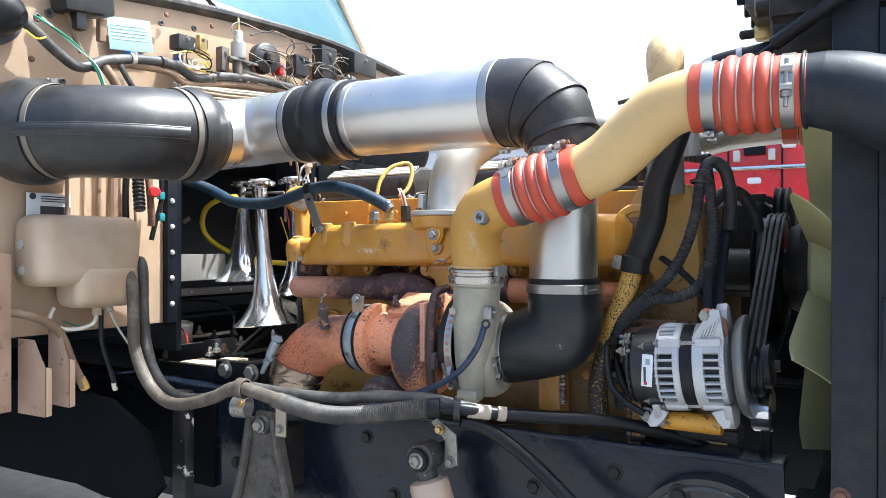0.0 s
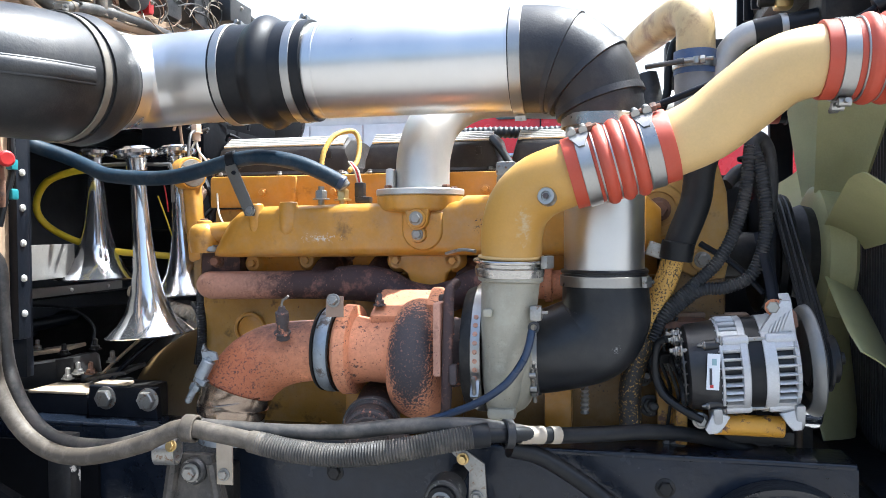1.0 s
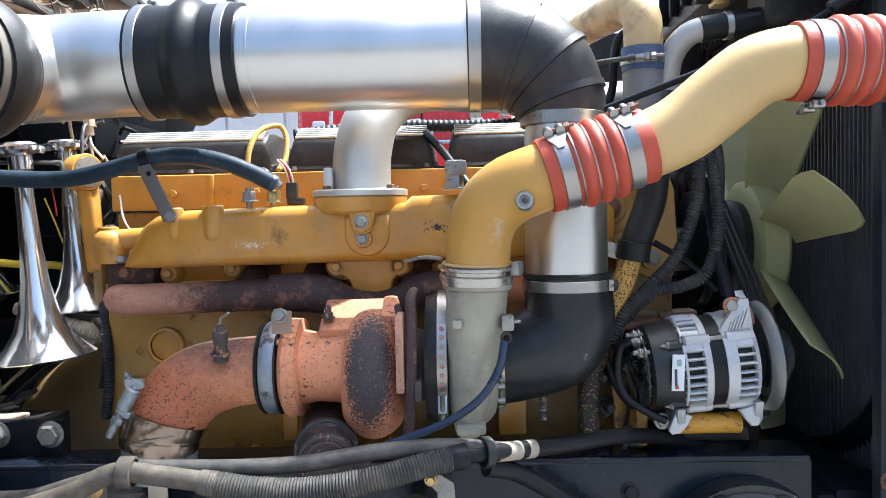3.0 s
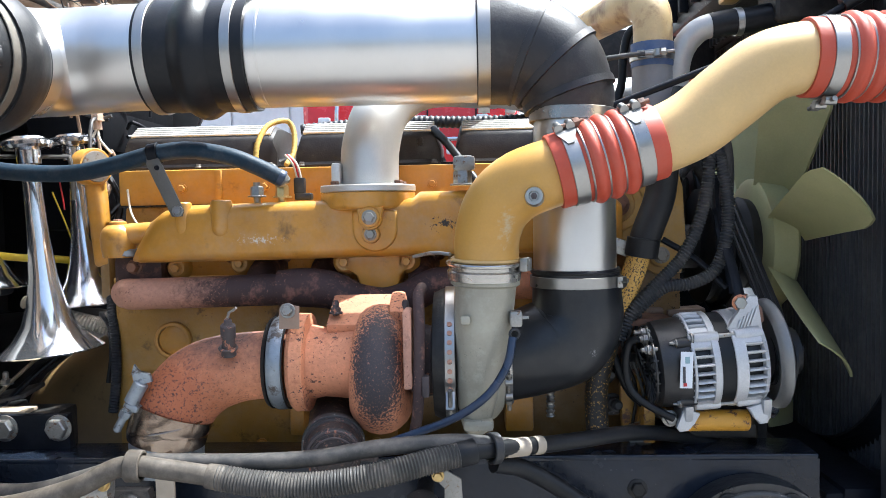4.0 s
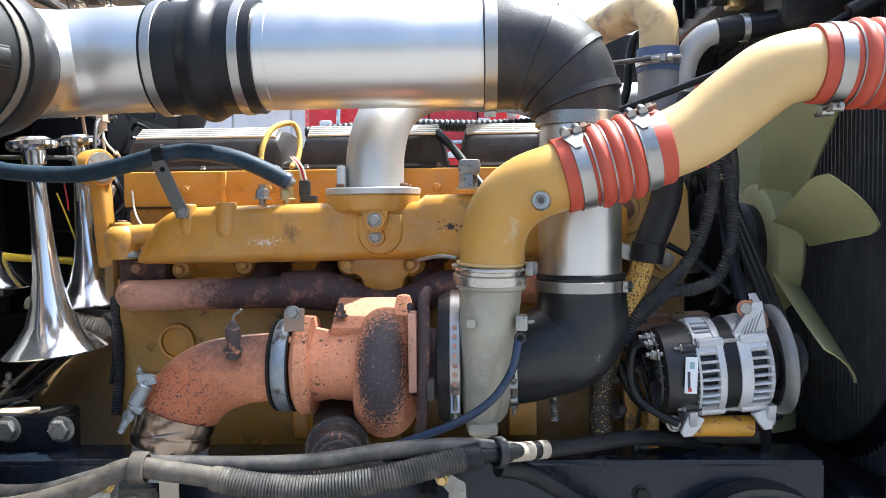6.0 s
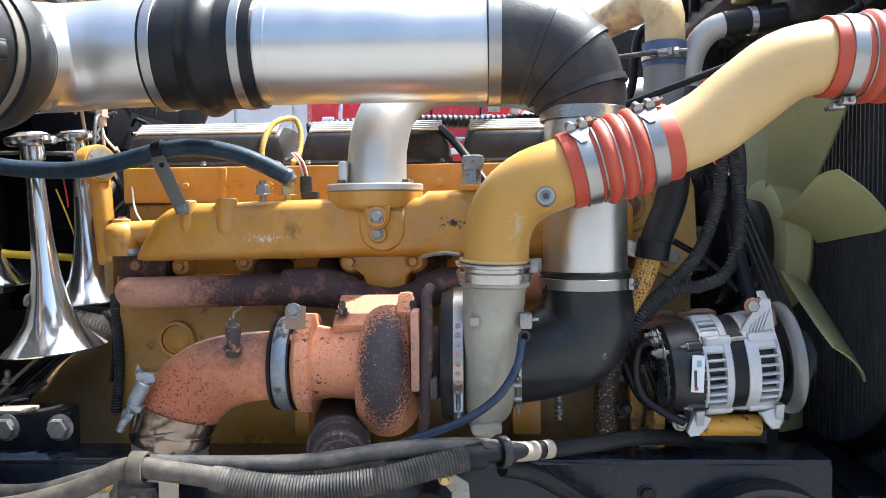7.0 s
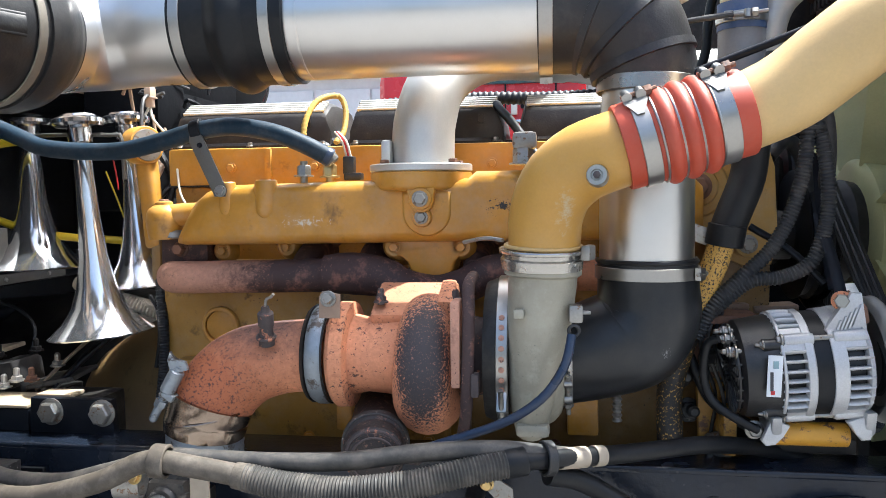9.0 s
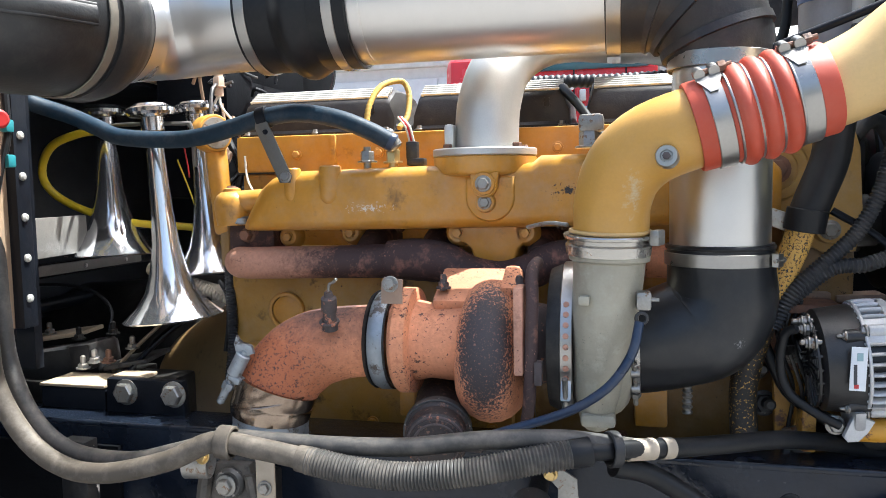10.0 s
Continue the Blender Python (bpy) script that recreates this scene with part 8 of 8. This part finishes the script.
def rear_clutter():
    """Dark heater box, drum and hoses between the rear of the engine and the firewall."""
    h = thing("heater_box", (-0.93, 1.0, 1.4), "black heater box on the firewall behind the engine", "heater")
    # cases enlarged as a dark fill over the tan panel behind the coupler
    part("case", box(B(), (-0.925, 1.06, 1.56), (0.16, 0.60, 0.30), 0.02), UNDERCOAT, h)
    part("duct", box(B(), (-0.88, 0.86, 1.66), (0.10, 0.14, 0.12), 0.02), UNDERCOAT, h)
    part("upper_case", box(B(), (-0.945, 1.06, 1.80), (0.12, 0.62, 0.20), 0.02), UNDERCOAT, h)
    d = thing("blower_drum", (-0.92, 1.42, 1.70), "round black blower drum behind the engine", "blower")
    part("drum", lathe(B(), [(0, 0.12), (0.01, 0.13), (0.10, 0.135), (0.12, 0.12), (0.13, 0.07)], (-1.0, 1.46, 1.81), (0.75, -0.65, -0.05), 48), RUBBER, d)
    part("rim", wire_ring(B(), (-0.925, 1.395, 1.805), (0.75, -0.65, -0.05), 0.133, 0.007, 48), PLASTIC, d)
    rnd = random.Random(9)
    for i in range(16):
        y, z, x = rnd.uniform(0.66, 1.0), rnd.uniform(1.42, 1.74), rnd.uniform(-0.86, -0.76)
        pts = [(x, y, z)]
        for k in range(3):
            x += rnd.uniform(-0.04, 0.04)
            y += rnd.uniform(-0.06, 0.06)
            z += rnd.uniform(-0.09, 0.05)
            pts.append((min(-0.755, x), y, z))
        cable("rear_cable", pts, rnd.choice((0.004, 0.005, 0.006, 0.008)), rnd.choice((RUBBER, RUBBER, LOOM, BROWNHOSE, OLDRUBBER)), "dark cables behind the rear of the engine", "cable", 8, 0.02, "rear cables")
    f = thing("brass_fitting", (-0.80, 0.72, 1.66), "pale brass fitting with hanging wires", "fitting")
    part("body", hexagon(lathe(B(), [(0, 0.010), (0.06, 0.010)], (-0.80, 0.70, 1.64), (0, 0, 1), 12), (-0.80, 0.70, 1.66), (0, 0, 1), 0.014, 0.022, 1.1), BEIGE, f)
    for s in (-1, 1):
        part("wire", sweep(B(), [(-0.80, 0.70, 1.645), (-0.80 + 0.01 * s, 0.69, 1.615), (-0.79 + 0.025 * s, 0.69, 1.585)], 0.003, 7), WHITEWIRE, f)
    s = thing("hood_stay", (0.6, 0.28, 1.7), "black steel stay rod over the charge pipe", "rod")
    part("rod", sweep(B(), [(0.28, 0.31, 1.612), (0.43, 0.29, 1.665), (0.56, 0.27, 1.712), (0.70, 0.245, 1.79), (0.84, 0.22, 1.88)], 0.006, 14), BLACKPAINT, s)
    part("sleeve", sweep(B(), [(0.64, 0.256, 1.757), (0.76, 0.234, 1.828)], 0.013, 14), RUBBER, s)
    g = thing("hinge_assembly", (0.75, 0.3, 1.8), "greasy black hinge bracket above the radiator", "bracket")
    part("bar", box(B(), (0.74, 0.30, 1.835), (0.22, 0.06, 0.05), 0.008), GREASY, g)
    part("plate", box(B(), (0.80, 0.24, 1.90), (0.26, 0.02, 0.14), 0.006), GREASY, g)
    part("pivot", lathe(B(), [(0, 0.02), (0.05, 0.02), (0.055, 0.012)], (0.655, 0.32, 1.845), (-1, 0, 0), 18), GREASY, g)
    part("tag", box(B(), (0.74, 0.225, 1.905), (0.06, 0.003, 0.05), 0.001), WHITETAPE, g)


rear_clutter()


def rear_hoses():
    """Beige ribbed hose, looms and pipe clips at the rear corner of the block, below the horns."""
    h = thing("ribbed_breather_hose", (-0.78, 0.62, 1.2), "beige ribbed breather hose behind the horn mouth", "hose")
    part("tube", sweep(B(), [(-0.93, 0.60, 1.262), (-0.87, 0.605, 1.245), (-0.80, 0.615, 1.213), (-0.745, 0.625, 1.190)], corrugated(0.0075, 0.0145, 0.0022), 16, 0.0012), BEIGEHOSE, h)
    part("end_cuff", lathe(B(), [(0, 0.014), (0.002, 0.017), (0.022, 0.017), (0.024, 0.014)], (-0.75, 0.624, 1.193), (0.9, 0.15, -0.4), 18), RUBBER, h)
    cable("wiring_loom", [(-0.735, 0.60, 1.27), (-0.722, 0.575, 1.23), (-0.712, 0.563, 1.17), (-0.712, 0.558, 1.10), (-0.72, 0.555, 1.03)], corrugated(0.006, 0.011, 0.002), LOOM, "black corrugated wiring loom", "wiring loom", 12, 0.0015, "wiring looms")
    cable("rear_cable", [(-0.76, 0.60, 1.235), (-0.735, 0.585, 1.205), (-0.728, 0.575, 1.15), (-0.735, 0.57, 1.09)], 0.005, RUBBER, "thin black cable at the rear of the block", "cable", 10)
    cable("yellow_wire", [(-0.80, 0.66, 1.42), (-0.785, 0.665, 1.37), (-0.775, 0.67, 1.33), (-0.785, 0.68, 1.29)], 0.002, YELLOWPLASTIC, "thin yellow wire by the horns", n=8)
    b = thing("light_strip", (-1.30, 0.60, 1.2), "pale painted cross strip under the cab floor", "strip")
    part("bar", box(B(), (-1.26, 0.80, 1.245), (0.012, 0.46, 0.026), 0.003), FLANGEGREY, b)
    for y in (0.62, 0.80, 0.96):
        part("rivet", lathe(B(), [(0, 0.006), (0.003, 0.005), (0.005, 0.002)], (-1.254, y, 1.245), (1, 0, 0), 12), BARE, b)


BEIGEHOSE = material("dusty_beige_ribbed_hose", (0.38, 0.32, 0.24), 0.6, grain=0.2, dust=0.3)
rear_hoses()


def conduit_stub():
    """Pale dusty ribbed conduit beside the rear of the block."""
    c = thing("ribbed_conduit", (-0.79, 0.62, 1.20), "pale dusty ribbed conduit beside the engine block", "conduit")
    part("tube", sweep(B(), [(-0.835, 0.625, 1.226), (-0.79, 0.62, 1.216), (-0.745, 0.618, 1.206)], corrugated(0.0045, 0.0125, 0.0016), 14, 0.0015), BEIGEHOSE, c)
    part("boot", sweep(B(), [(-0.875, 0.63, 1.238), (-0.83, 0.625, 1.225)], 0.0145, 14), PLASTIC, c)


conduit_stub()


def tilted_hood():
    """Dark underside of the tilted hood: cross beam, ribs and hinge arms above the radiator."""
    h = thing("tilted_hood", (0.7, 0.7, 1.9), "greasy dark underside of the tilted hood above the radiator", "hood")
    part("cross_beam", box(B(), (0.665, 0.72, 2.02), (0.20, 0.62, 0.24), 0.02, seg=3), GREASY, h)
    part("lower_channel", box(B(), (0.60, 0.72, 1.895), (0.07, 0.58, 0.03), 0.006), GREASYLIGHT, h)
    for i in range(6):
        part("rib", box(B(), (0.556, 0.47 + i * 0.095, 2.0), (0.024, 0.014, 0.20), 0.004), BLACKPAINT, h)
    part("patch", plate(B(), [(0.0, 0.0), (0.045, 0.004), (0.05, 0.06), (0.028, 0.075), (-0.006, 0.062)], 0.003, upright(0.66, 0.406, 1.945), 0.001), WHITETAPE, h, "bare cream patch")
    part("pivot_block", box(B(), (0.578, 0.60, 1.872), (0.035, 0.04, 0.035), 0.008), BRASS, h, "dull bronze pivot block")
    part("inlet_block", box(B(), (0.70, 0.49, 1.83), (0.18, 0.10, 0.10), 0.015, seg=3), GREASY, h)
    part("pivot_pin", lathe(B(), [(0, 0.010), (0.03, 0.010), (0.033, 0.007)], (0.562, 0.60, 1.872), (-1, 0, 0), 18), GREASY, h)
    # shell: added out of view to shade the cooler tank and front boot
    part("shell", plate(B(), [(-0.25, 0.0), (0.65, 0.0), (0.65, 0.62), (-0.25, 0.62)], 0.03, Matrix.Translation((0.99, 0, 2.03)) @ Matrix.Rotation(radians(24), 4, 'Y') @ Matrix(((0, 0, 1, 0), (1, 0, 0, 0), (0, 1, 0, 0), (0, 0, 0, 1))), 0.008), SHEET, h)
    part("far_arm", box(B(), (0.60, 1.40, 1.868), (0.39, 0.08, 0.235), 0.012), GREASY, h)
    part("far_rib", box(B(), (0.55, 1.355, 1.80), (0.28, 0.012, 0.03), 0.004), GREASYLIGHT, h)
    return h


tilted_hood()


def far_closure():
    f = thing("far_inner_fender", (0.5, 1.3, 0.7), "black inner fender on the far side", "fender")
    part("sheet", box(B(), (0.45, 1.345, 1.02), (1.2, 0.012, 0.70), 0.003), BLACKPAINT, f)
    c = thing("front_crossmember", (0.75, 0.75, 0.75), "black frame crossmember under the radiator", "frame")
    part("beam", box(B(), (0.74, 0.78, 0.86), (0.10, 0.88, 0.16), 0.01), BLACKPAINT, c)
    part("end_bracket", box(B(), (0.765, 0.41, 0.76), (0.21, 0.13, 0.34), 0.012), BLACKPAINT, c)
    part("gusset", box(B(), (0.70, 0.33, 0.80), (0.10, 0.03, 0.22), 0.006), BLACKPAINT, c)


far_closure()


def alternator_clutter():
    """Oily brackets, lines and fittings between the oil pan rail and the alternator."""
    b = thing("filter_bracket", (0.36, 0.45, 1.0), "oily yellow cast bracket beside the alternator", "bracket")
    part("plate", plate(B(), [(0.325, 1.00), (0.40, 1.00), (0.41, 1.05), (0.395, 1.10), (0.385, 1.15), (0.335, 1.16), (0.32, 1.10)], 0.02, upright(0, 0.465, 0), 0.005), RUSTYYELLOW, b)
    for x, z in ((0.345, 1.02), (0.375, 1.025), (0.35, 1.135)):
        part("bolt", hexagon(B(), (x, 0.443, z), (0, -1, 0), 0.009, 0.009), RUSTYSTEEL, b)
    part("rib", box(B(), (0.362, 0.44, 1.075), (0.012, 0.03, 0.12), 0.004, (0, 12, 0)), RUSTYYELLOW, b)
    k = thing("pump_bracket", (0.38, 0.54, 1.20), "rust brown boxed bracket behind the alternator, its lit top done in tan", "bracket")
    # lips: light on the tops of the brown boxes, given as tan paint
    part("lip", box(B(), (0.375, 0.525, 1.236), (0.085, 0.05, 0.012), 0.004), TANRUST, k)
    part("side", box(B(), (0.410, 0.525, 1.205), (0.012, 0.05, 0.06), 0.004), TANRUST, k)
    part("back", box(B(), (0.372, 0.545, 1.195), (0.07, 0.012, 0.08), 0.003), RUSTYSTEEL, k)
    part("lip", box(B(), (0.465, 0.535, 1.232), (0.075, 0.05, 0.012), 0.004, (0, -3, 0)), TANRUST, k)
    part("block", box(B(), (0.342, 0.50, 1.135), (0.040, 0.04, 0.045), 0.010), RUSTYYELLOW, k)
    part("block", box(B(), (0.372, 0.49, 1.105), (0.030, 0.03, 0.030), 0.008), RUSTYSTEEL, k)
    h = thing("oil_line", (0.32, 0.43, 1.0), "black oil line with crimped steel ends", "hose")
    part("hose", sweep(B(), [(0.30, 0.43, 1.175), (0.315, 0.42, 1.135), (0.335, 0.415, 1.095), (0.365, 0.41, 1.07), (0.40, 0.40, 1.052)], 0.009, 12), RUBBER, h)
    part("crimp", lathe(B(), [(0, 0.0105), (0.03, 0.0105), (0.034, 0.008)], (0.372, 0.409, 1.066), (0.85, -0.25, -0.4), 14), ZINC, h)
    part("crimp", lathe(B(), [(0, 0.0105), (0.026, 0.0105), (0.03, 0.008)], (0.303, 0.428, 1.168), (-0.35, 0.2, 0.9), 14), ZINC, h)
    p = thing("pressure_sensor", (0.34, 0.44, 1.15), "small steel pressure sensor with a black plug", "sensor")
    part("body", hexagon(lathe(B(), [(0, 0.011), (0.03, 0.011), (0.034, 0.007)], (0.345, 0.44, 1.155), (-0.4, -0.8, 0.3), 14), (0.345, 0.44, 1.155), (-0.4, -0.8, 0.3), 0.015, 0.012), ZINC, p)
    part("plug", box(B(), (0.329, 0.410, 1.167), (0.022, 0.02, 0.02), 0.004, (20, 0, 30)), PLASTIC, p)
    c = thing("pipe_clip", (0.345, 0.42, 1.0), "zinc saddle clip beside the alternator foot", "clip")
    part("saddle", ring(B(), (0.350, 0.425, 1.020), (0.9, 0.2, 0.3), 0.014, 0.03, 0.003), ZINC, c)
    part("foot", box(B(), (0.352, 0.43, 1.003), (0.04, 0.03, 0.008), 0.002), ZINC, c)
    for i, (x, z, l) in enumerate(((0.31, 1.06, 0.05), (0.295, 1.12, 0.06), (0.405, 1.135, 0.05))):
        f = thing("hydraulic_fitting", (x, 0.47, z), "oily steel fitting on the front housing", "fitting", "oily fittings")
        part("body", hexagon(lathe(B(), [(0, 0.010), (l, 0.010), (l + 0.004, 0.006)], (x, 0.49, z), (0.1, -1, 0.1), 12), (x, 0.47, z), (0.1, -1, 0.1), 0.016, 0.014), GREASYLIGHT, f)
    for k, (dx, m) in enumerate(((0.0, RUBBER), (0.012, OLDRUBBER), (0.022, RUBBER))):
        cable("sensor_wire", [(0.335 + dx, 0.43, 1.24), (0.32 + dx, 0.42, 1.20), (0.325 + dx, 0.415, 1.16), (0.345 + dx, 0.42, 1.10), (0.34 + dx * 2, 0.43, 1.03)], 0.0032, m, "thin black sensor wire behind the alternator", "wire", 8, 0.01, "sensor wires")
    r = thing("oil_rail_gallery", (0.0, 0.53, 1.0), "grimy oil line along the block", "pipe")
    part("tube", sweep(B(), [(-0.30, 0.525, 1.15), (-0.22, 0.525, 1.145), (-0.05, 0.525, 1.13), (0.12, 0.525, 1.135), (0.25, 0.52, 1.15)], 0.009, 10, 0.03), GRIMY, r)
    for x, z in ((-0.30, 1.15), (0.25, 1.15)):
        part("banjo", hexagon(lathe(B(), [(0, 0.014), (0.02, 0.014)], (x, 0.535, z), (0, -1, 0), 14), (x, 0.514, z), (0, -1, 0), 0.012, 0.010), RUSTYSTEEL, r)
    for x, y in ((-0.06, 0.46), (0.02, 0.47)):
        part("stay", box(B(), (x, 0.54, 1.132), (0.02, 0.04, 0.03), 0.004), GRIMY, r)


alternator_clutter()


def manifold_hardware():
    """Gasket edges, studs and heat shields round the exhaust ports."""
    for x in (-0.50, -0.385, -0.26, -0.16, -0.06, 0.06):
        n = thing("manifold_stud", (x, 0.60, 1.345), "rusty stud and nut on an exhaust port", "stud", "manifold studs")
        part("nut", hexagon(lathe(B(), [(0, 0.006), (0.03, 0.006), (0.033, 0.003)], (x + 0.034, 0.60, 1.352), (0, -1, 0), 10), (x + 0.034, 0.588, 1.352), (0, -1, 0), 0.010, 0.011), RUSTYSTEEL, n)
    e = thing("head_gasket_edge", (-0.19, 0.62, 1.46), "thin black gasket line on the head", "gasket")
    part("strip", box(B(), (-0.19, 0.6195, 1.4635), (1.058, 0.003, 0.003), 0.0), GREASY, e)
    d = thing("dirty_wire", (-0.66, 0.62, 1.42), "pale loose wire beside the head", "wire")
    part("wire", sweep(B(), [(-0.70, 0.62, 1.50), (-0.685, 0.60, 1.45), (-0.665, 0.59, 1.42), (-0.650, 0.59, 1.385)], 0.0025, 8), WHITEWIRE, d)


manifold_hardware()
